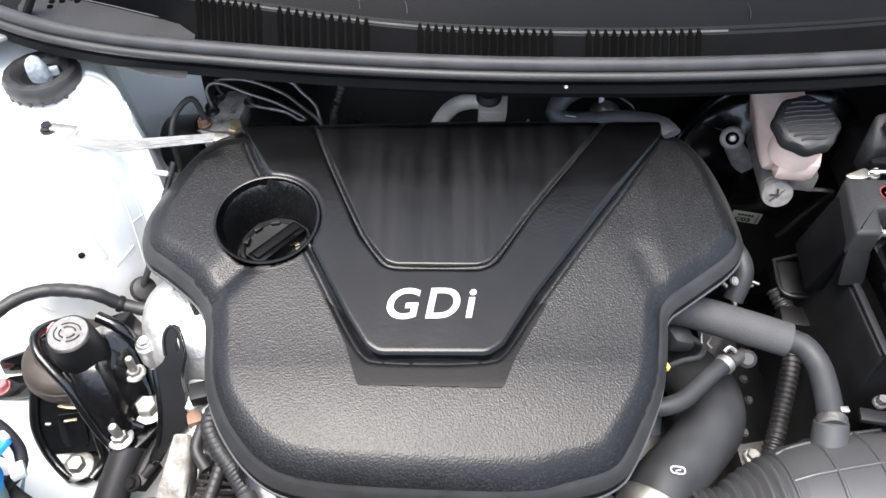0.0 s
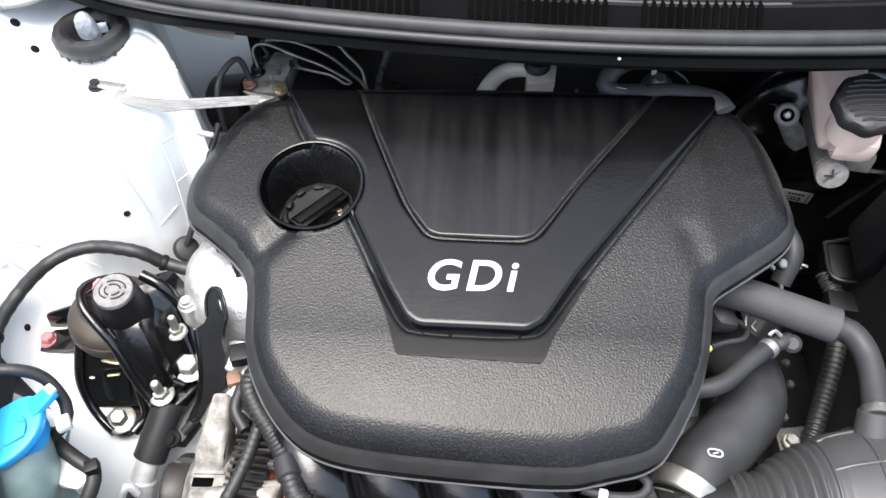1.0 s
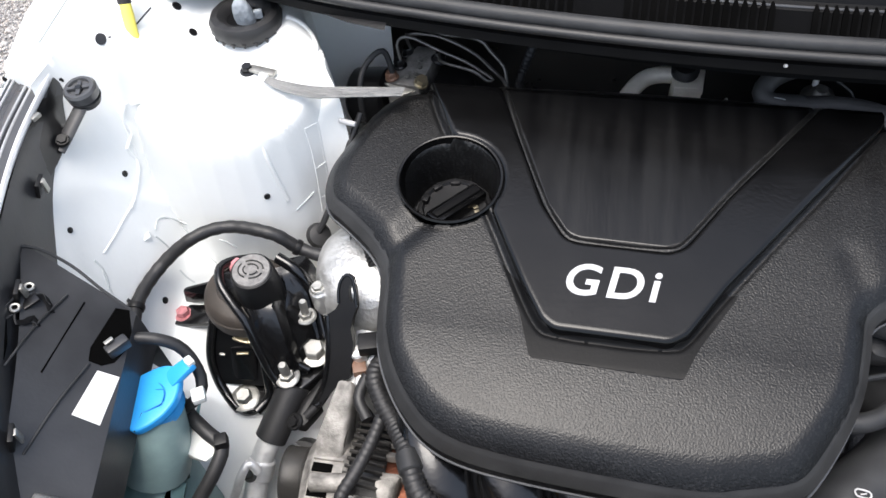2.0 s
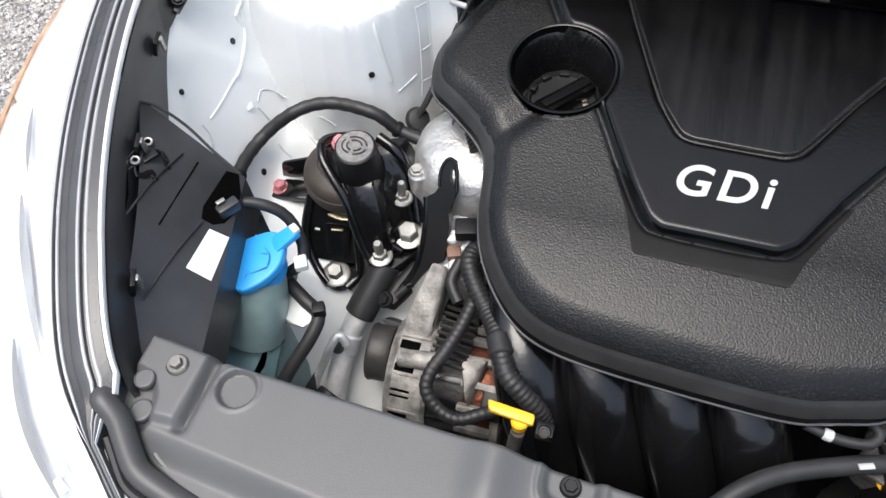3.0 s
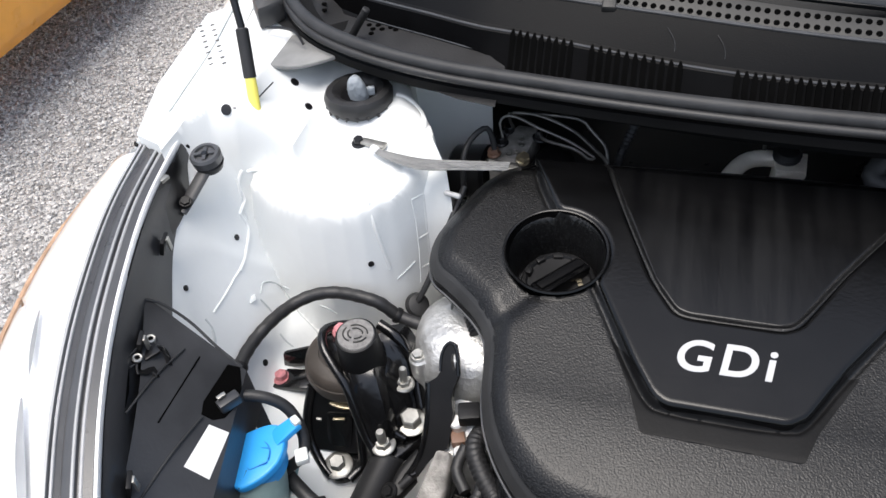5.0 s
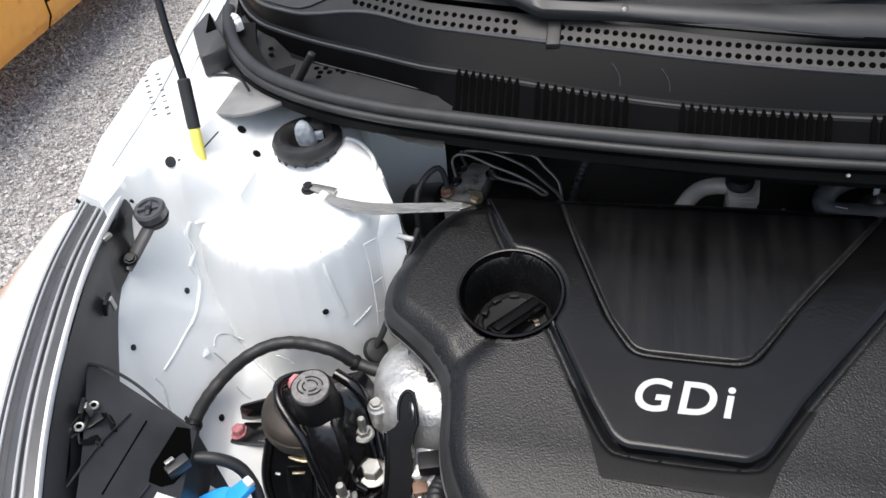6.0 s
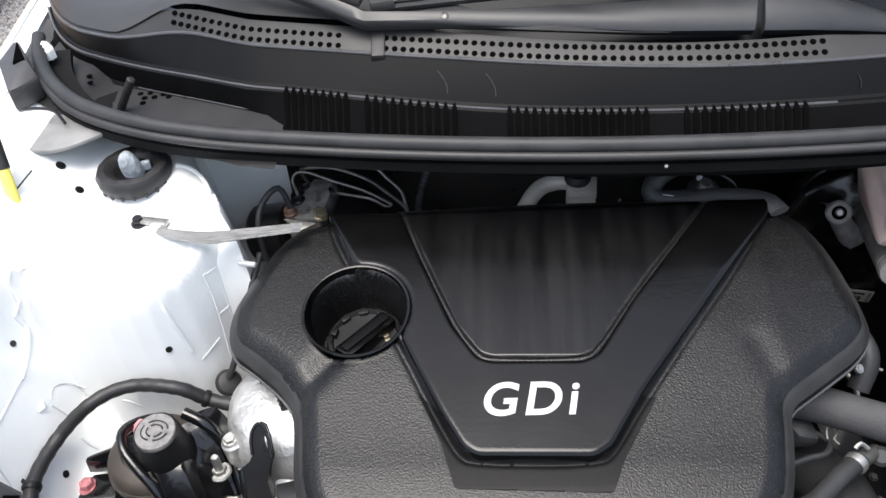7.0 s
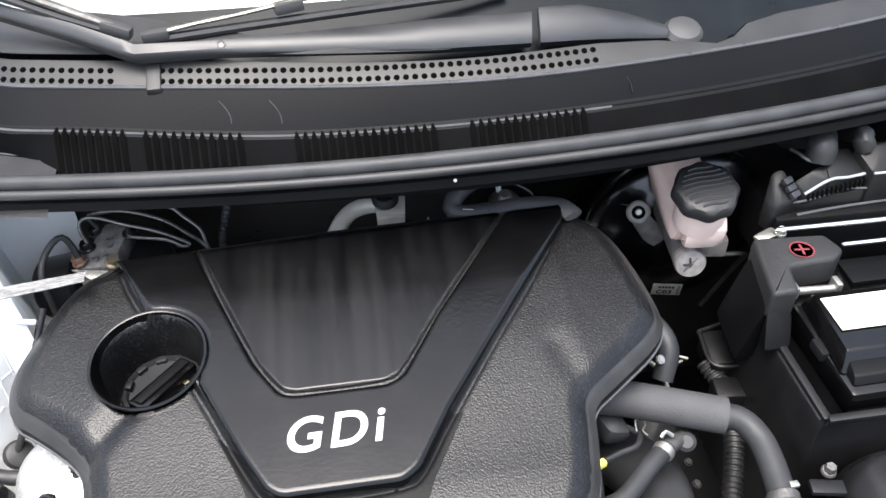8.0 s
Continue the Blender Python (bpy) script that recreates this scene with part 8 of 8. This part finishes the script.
    part("bracket", Shape().hull([(0.30, 0.05, 0.64), (0.345, 0.03, 0.64), (0.35, -0.01, 0.62), (0.31, -0.02, 0.62), (0.30, 0.05, 0.55), (0.35, -0.01, 0.55), (0.31, -0.02, 0.55), (0.345, 0.03, 0.55)], 0.004), M_BLACK, g)
    x = thing("sensor_plug", (0.43, 0.07, 0.60), "black wiring plug on a bracket", "wiring plug")
    part("body", Shape().box((0.425, 0.065, 0.655), (0.045, 0.05, 0.03), 0.004, rz=-8), M_BLACK, x)
    part("frame", Shape().tube([(0.402, 0.09, 0.672), (0.450, 0.095, 0.672), (0.447, 0.042, 0.672), (0.400, 0.04, 0.672), (0.402, 0.09, 0.672)], 0.0025, 8), M_BLACK, x)
    part("lower_plug", Shape().box((0.412, 0.02, 0.645), (0.035, 0.028, 0.025), 0.004, rz=-8), M_BLACK, x)
    part("cable", Shape().tube([(0.452, 0.10, 0.665), (0.465, 0.075, 0.67), (0.455, 0.04, 0.665), (0.44, 0.02, 0.65)], 0.006, 10), M_RUBBER, x)
    part("stud", Shape().cyl((0.438, 0.07, 0.67), (0.440, 0.068, 0.676), 0.003), M_STEEL, x)
    b = thing("side_pipe", (0.30, 0.0, 0.70), "grey curved pipe beside the cover corner", "pipe")
    part("pipe", Shape().tube([(0.30, 0.10, 0.73), (0.325, 0.06, 0.735), (0.335, 0.03, 0.725), (0.325, 0.01, 0.70)], 0.011, 12), M_HOSE, b)
    part("clip", Shape().bolt((0.322, 0.018, 0.722), (0.3, -0.5, 0.8), 0.004, 0.004, 1.3), M_STEEL, b)


# ---- battery corner ----
def battery_corner():
    t = thing("battery_tray", (0.56, 0.0, 0.45), "black plastic battery box with raised wall", "battery tray")
    part("wall", Shape().hull([(0.428, 0.055, 0.742), (0.440, 0.055, 0.745), (0.425, -0.098, 0.745), (0.437, -0.095, 0.748), (0.410, 0.07, 0.46), (0.43, 0.07, 0.46), (0.41, -0.115, 0.46), (0.43, -0.115, 0.46)], 0.004), M_BLACK, t)
    part("front_wall", Shape().hull([(0.425, -0.098, 0.745), (0.437, -0.092, 0.748), (0.74, -0.112, 0.745), (0.74, -0.100, 0.748), (0.41, -0.115, 0.46), (0.74, -0.13, 0.46), (0.43, -0.10, 0.46), (0.74, -0.11, 0.46)], 0.004), M_BLACK, t)
    part("lip", Shape().box((0.4325, -0.021, 0.747), (0.008, 0.152, 0.006), 0.002, rz=-1), M_BLACK, t)
    part("lip", Shape().box((0.586, -0.102, 0.748), (0.31, 0.008, 0.006), 0.002, rz=-1.8), M_BLACK, t)

    b = thing("car_battery", (0.59, -0.01, 0.46), "black car battery with pale yellow top label", "battery")
    part("case", Shape().box((0.592, -0.01, 0.60), (0.27, 0.165, 0.28), 0.006), M_BLACK, b)
    part("lid", Shape().hull([(0.455, 0.078, 0.770), (0.73, 0.075, 0.770), (0.455, -0.088, 0.765), (0.73, -0.092, 0.765), (0.455, 0.078, 0.735), (0.73, 0.075, 0.735), (0.455, -0.088, 0.735), (0.73, -0.092, 0.735)], 0.006), M_PANEL, b)
    part("deck", Shape().hull([(0.468, 0.020, 0.786), (0.73, 0.015, 0.786), (0.464, -0.052, 0.784), (0.73, -0.056, 0.784), (0.462, 0.026, 0.765), (0.73, 0.022, 0.765), (0.455, -0.066, 0.765), (0.73, -0.07, 0.765)], 0.003), M_PANEL, b, "raised satin deck")
    part("step", Shape().hull([(0.466, -0.055, 0.776), (0.73, -0.06, 0.776), (0.462, -0.074, 0.774), (0.73, -0.078, 0.774), (0.462, -0.055, 0.765), (0.73, -0.06, 0.765), (0.46, -0.08, 0.765), (0.73, -0.083, 0.765)], 0.002), M_COWL, b)
    part("label", Shape().box((0.60, -0.012, 0.7868), (0.258, 0.042, 0.0012), 0.0004, rz=-1.1), M_LABEL, b, "blank pale yellow label")
    part("catch", Shape().box((0.456, -0.030, 0.762), (0.010, 0.022, 0.012), 0.003), M_MATTE, b)
    part("plate", Shape().box((0.60, 0.052, 0.772), (0.15, 0.035, 0.006), 0.002, rz=-2), M_COWL, b)

    c = thing("terminal_cover", (0.47, 0.05, 0.74), "black terminal cover with red plus sign", "terminal cover")
    top = [(0.438, 0.094), (0.512, 0.086), (0.520, 0.060), (0.505, 0.048), (0.455, 0.046), (0.448, 0.012), (0.420, 0.012), (0.428, 0.05)]
    # one cover: lid in a lit grey, side and foot in a shaded black
    part("lid", Shape().prism(fillet(top, 0.006), 0.770, 0.802, 0.005), M_TRAY, c)
    part("side", Shape().hull([(0.437, 0.09, 0.785), (0.422, 0.015, 0.785), (0.405, 0.02, 0.70), (0.415, 0.09, 0.70), (0.45, 0.09, 0.70), (0.45, 0.02, 0.70)], 0.006), M_CAP, c)
    part("foot", Shape().hull([(0.420, 0.014, 0.780), (0.447, 0.012, 0.775), (0.412, -0.012, 0.748), (0.440, -0.012, 0.748), (0.418, 0.01, 0.74), (0.445, 0.01, 0.74)], 0.004), M_CAP, c)
    p = Vector((0.477, 0.066, 0.8024))
    plus = part("plus_ring", Shape().lathe([(0.0118, 0), (0.0125, 0.0005), (0.0112, 0.0006), (0.0108, 0), (0.0118, 0)], p, (0, 0, 1), 32), M_RED, c, "red ring round the plus")
    part("plus_bar", Shape().box(p + Vector((0, 0, 0.0004)), (0.015, 0.0024, 0.0008), 0.0002, rz=-8), M_RED, c, "red plus bar")
    part("plus_bar", Shape().box(p + Vector((0, 0, 0.0005)), (0.0024, 0.015, 0.0009), 0.0002, rz=-8), M_RED, c, "red plus bar")
    part("clamp_bolt", Shape().cyl((0.458, 0.036, 0.776), (0.505, 0.032, 0.776), 0.004), M_STEEL, c, "bright clamp bolt")
    part("clamp_nut", Shape().box((0.459, 0.036, 0.778), (0.006, 0.014, 0.014), 0.0015), M_STEEL, c)
    part("clamp_nut", Shape().box((0.503, 0.034, 0.778), (0.006, 0.014, 0.014), 0.0015), M_STEEL, c)

    r = thing("battery_hold_down", (0.5, 0.09, 0.78), "bright steel rod behind the battery", "rod")
    part("rod", Shape().cyl((0.462, 0.096, 0.806), (0.74, 0.083, 0.806), 0.003), M_CHROME, r)
    part("rod", Shape().cyl((0.53, 0.078, 0.790), (0.74, 0.070, 0.790), 0.0028), M_CHROME, r)
    part("bracket", Shape().hull([(0.440, 0.098, 0.80), (0.465, 0.108, 0.802), (0.470, 0.094, 0.802), (0.448, 0.088, 0.80), (0.445, 0.095, 0.79), (0.465, 0.10, 0.79)], 0.002), M_STEEL, r, "bright bracket end")
    part("bolt", Shape().bolt((0.47, 0.097, 0.80), (0, -0.3, 1), 0.005, 0.008, 1.3), M_STEEL, r)

    f = thing("fuse_box", (0.54, 0.15, 0.74), "black fuse box with angled wiring connectors", "fuse box")
    part("base", Shape().box((0.62, 0.135, 0.775), (0.30, 0.075, 0.07), 0.006, rz=-3), M_CAP, f)
    hood = part("connector", Shape().hull([(0.5240, 0.1339, 0.8560), (0.5368, 0.1469, 0.8620), (0.5568, 0.1486, 0.8600), (0.5679, 0.1230, 0.8440), (0.5227, 0.1174, 0.8460), (0.5240, 0.1339, 0.8200), (0.5368, 0.1469, 0.8200), (0.5568, 0.1486, 0.8200), (0.5679, 0.1230, 0.8200), (0.5227, 0.1174, 0.8200)], 0.002), M_BLACK, f, "dark angled connector hood")
    part("nose", Shape().hull([(0.4985, 0.1164, 0.8320), (0.4901, 0.1291, 0.8400), (0.5062, 0.1290, 0.8500), (0.5240, 0.1339, 0.8560), (0.5227, 0.1174, 0.8460), (0.4985, 0.1164, 0.8150), (0.4901, 0.1291, 0.8150), (0.5240, 0.1339, 0.8200), (0.5227, 0.1174, 0.8200)], 0.0025), M_BLACK, hood, "sloping connector nose")
    part("edge_bead", Shape().tube([(0.4985, 0.1164, 0.8320), (0.5227, 0.1174, 0.8460), (0.5432, 0.1188, 0.8450), (0.5679, 0.1230, 0.8440)], 0.0016, 8), M_BLADE, hood, "pale moulded edge")
    part("lower_bead", Shape().tube([(0.4763, 0.1175, 0.8220), (0.5040, 0.1156, 0.8240), (0.5447, 0.1204, 0.8280), (0.5671, 0.1158, 0.8300)], 0.0013, 8), M_RAIL, hood, "pale moulded edge")
    part("plinth", Shape().hull([(0.4763, 0.1175, 0.8220), (0.5040, 0.1156, 0.8240), (0.5447, 0.1204, 0.8280), (0.5671, 0.1158, 0.8300), (0.5679, 0.1250, 0.8220), (0.5227, 0.1174, 0.8220), (0.4763, 0.1175, 0.7800), (0.5671, 0.1158, 0.7800), (0.4763, 0.1575, 0.7800), (0.5671, 0.1558, 0.7800)], 0.003), M_BLACK, hood)
    for k in range(13):
        q = Vector((0.5032, 0.1150, 0.8280)).lerp(Vector((0.5645, 0.1184, 0.8370)), k / 12)
        part("band_rib", Shape().box(q, (0.0016, 0.0035, 0.009), 0.0004, rz=10), M_CAP, hood)
    part("lever", Shape().hull([(0.4712, 0.1414, 0.8460), (0.4834, 0.1411, 0.8500), (0.4935, 0.1163, 0.8280), (0.4699, 0.1119, 0.8220), (0.4650, 0.1109, 0.8060), (0.4608, 0.1253, 0.8220), (0.4712, 0.1414, 0.7900), (0.4834, 0.1411, 0.7900), (0.4935, 0.1163, 0.7900), (0.4699, 0.1119, 0.7900), (0.4650, 0.1109, 0.7900), (0.4608, 0.1253, 0.7900)], 0.003), M_BLACK, f, "ribbed locking lever")
    for q in [(0.4805, 0.1257, 0.8450), (0.4846, 0.1220, 0.8380), (0.4884, 0.1178, 0.8320)]:
        part("lever_slot", Shape().box(q, (0.012, 0.007, 0.006), 0.0015, rz=25, rx=40), M_WIPER, f, "pale lever tooth")
    part("loom", Shape().tube([(0.5195, 0.1400, 0.8580), (0.5209, 0.1412, 0.8680), (0.5208, 0.1455, 0.8720), (0.5300, 0.1647, 0.8680), (0.5350, 0.2247, 0.8300)], 0.0150, 16), M_RUBBER, f, "taped cable boot")
    part("seal_edge", Shape().tube([(0.4970, 0.1585, 0.8600), (0.5000, 0.1465, 0.8620), (0.5048, 0.1361, 0.8600), (0.5156, 0.1327, 0.8580)], 0.0018, 6), M_GREYPL, f)
    part("connector", Shape().hull([(0.5575, 0.1427, 0.8660), (0.5706, 0.1431, 0.8680), (0.5896, 0.1390, 0.8680), (0.5798, 0.1127, 0.8500), (0.5674, 0.1133, 0.8500), (0.5575, 0.1427, 0.8000), (0.5706, 0.1431, 0.8000), (0.5896, 0.1390, 0.8000), (0.5798, 0.1127, 0.8000), (0.5674, 0.1133, 0.8000), (0.6496, 0.1390, 0.8650), (0.6398, 0.1127, 0.8480), (0.6398, 0.1127, 0.8000)], 0.003), M_BLACK, f, "dark angled connector hood")
    part("loom", Shape().tube([(0.5684, 0.1403, 0.8660), (0.5617, 0.1409, 0.8760), (0.5674, 0.1514, 0.8740), (0.5724, 0.2114, 0.8400)], 0.0105, 14), M_RUBBER, f, "taped cable boot")
    part("edge_bead", Shape().tube([(0.5674, 0.1133, 0.8500), (0.5798, 0.1127, 0.8500), (0.6398, 0.1127, 0.8480)], 0.0014, 8), M_BLADE, f, "pale moulded edge")
    part("rail", Shape().tube([(0.4931, 0.1106, 0.8100), (0.5348, 0.1116, 0.8120), (0.5935, 0.1130, 0.8120), (0.6735, 0.1130, 0.8120)], 0.0016, 8), M_RAIL, f, "grey moulded rail")
    part("rail", Shape().tube([(0.4955, 0.1084, 0.8060), (0.5361, 0.1107, 0.8060), (0.5955, 0.1127, 0.8060), (0.6755, 0.1127, 0.8060)], 0.0016, 8), M_RAIL, f, "grey moulded rail")

    a = thing("air_cleaner", (0.53, -0.17, 0.5), "grey-black air cleaner housing with steel screw", "air cleaner")
    part("housing", Shape().hull([(0.456, -0.128, 0.722), (0.472, -0.120, 0.722), (0.70, -0.114, 0.724), (0.456, -0.30, 0.722), (0.70, -0.30, 0.722), (0.432, -0.140, 0.700), (0.445, -0.118, 0.700), (0.470, -0.111, 0.700), (0.70, -0.105, 0.700), (0.432, -0.30, 0.700), (0.44, -0.13, 0.5), (0.70, -0.11, 0.5), (0.44, -0.30, 0.5), (0.70, -0.3, 0.5)], 0.007), M_BLACK, a, "rounded black housing")
    part("screw", Shape().bolt((0.424, -0.128, 0.715), (0, -0.1, 1), 0.0052, 0.010, 1.3), M_DULL, a, "bright hex screw")
    part("tab", Shape().box((0.418, -0.14, 0.71), (0.03, 0.014, 0.006), 0.002, rz=-12), M_BLACK, a)


def yellow_car():
    y = thing("parked_car", (-2.6, 2.4, 0.0), "orange yellow parked car on the gravel", "car")

    def flank(u, v):
        prof = [(0.10, 0.20), (0.03, 0.21), (0.0, 0.26), (-0.01, 0.40), (0.0, 0.62), (0.03, 0.82), (0.12, 0.86), (0.30, 1.18), (0.42, 1.38), (0.8, 1.43)]
        k = v * (len(prof) - 1)
        i = min(len(prof) - 2, int(k))
        o = prof[i][0] + (prof[i + 1][0] - prof[i][0]) * (k - i)
        z = prof[i][1] + (prof[i + 1][1] - prof[i][1]) * (k - i)
        end = max(0, abs(u - 0.5) - 0.38) / 0.12
        z = z if z < 0.86 else 0.86 + (z - 0.86) * (1 - end) ** 0.5
        return (-2.03 - o - 0.15 * end ** 2, 0.45 + 4.4 * u, z)

    part("body_side", Shape().sheet(40, 27, flank), M_TAXI, y)
    part("sill", Shape().tube([(-2.065, 1.75, 0.27), (-2.062, 2.6, 0.27), (-2.065, 3.4, 0.27)], 0.012, 8), M_TAXI, y)
    part("core", Shape().box((-2.62, 3.0, 0.55), (0.9, 4.0, 0.55), 0.05), M_TAXI, y)
    part("door_gap", Shape().tube([flank(0.30, v / 27) for v in range(3, 17)], 0.004, 6), M_VOID, y, "dark door gap")
    part("door_gap", Shape().tube([flank(0.55, v / 27) for v in range(3, 17)], 0.004, 6), M_VOID, y, "dark door gap")
    part("sill_gap", Shape().tube([flank(u / 40, 0.26) for u in range(12, 23)], 0.004, 6), M_VOID, y, "dark gap below the door")
    part("side_glass", Shape().sheet(16, 4, lambda u, v: Vector(flank(0.24 + 0.52 * u, 0.69 + 0.15 * v)) + Vector((0.004, 0, 0))), M_FRIT, y, "dark side window")
    part("door_handle", Shape().tube([Vector(flank(0.50, 0.52)) + Vector((0.012, 0.0, 0)), Vector(flank(0.54, 0.52)) + Vector((0.012, 0, 0))], 0.011, 8), M_TAXI, y)
    for w in (3.9,):
        wheel = part("wheel", Shape().lathe([(0.20, -0.09), (0.31, -0.085), (0.315, 0.0), (0.31, 0.085), (0.20, 0.09)], (-2.18, w, 0.315), (1, 0, 0), 32), M_TYRE, y, "black tyre")
        part("rim", Shape().lathe([(0.19, 0.085), (0.19, 0.093), (0.05, 0.08)], (-2.18, w, 0.315), (1, 0, 0), 24), M_ALTER, wheel)


# ---- build ----
ground()
inner_apron()
outer_body()
headlight()
slam_cover()
bay()
cowl()
wipers()
engine_cover()
strut_top()
engine_mount()
shield()
washer_tank()
left_hoses()
accessories()
bulkhead_things()
brakes()
hoses()
battery_corner()
yellow_car()
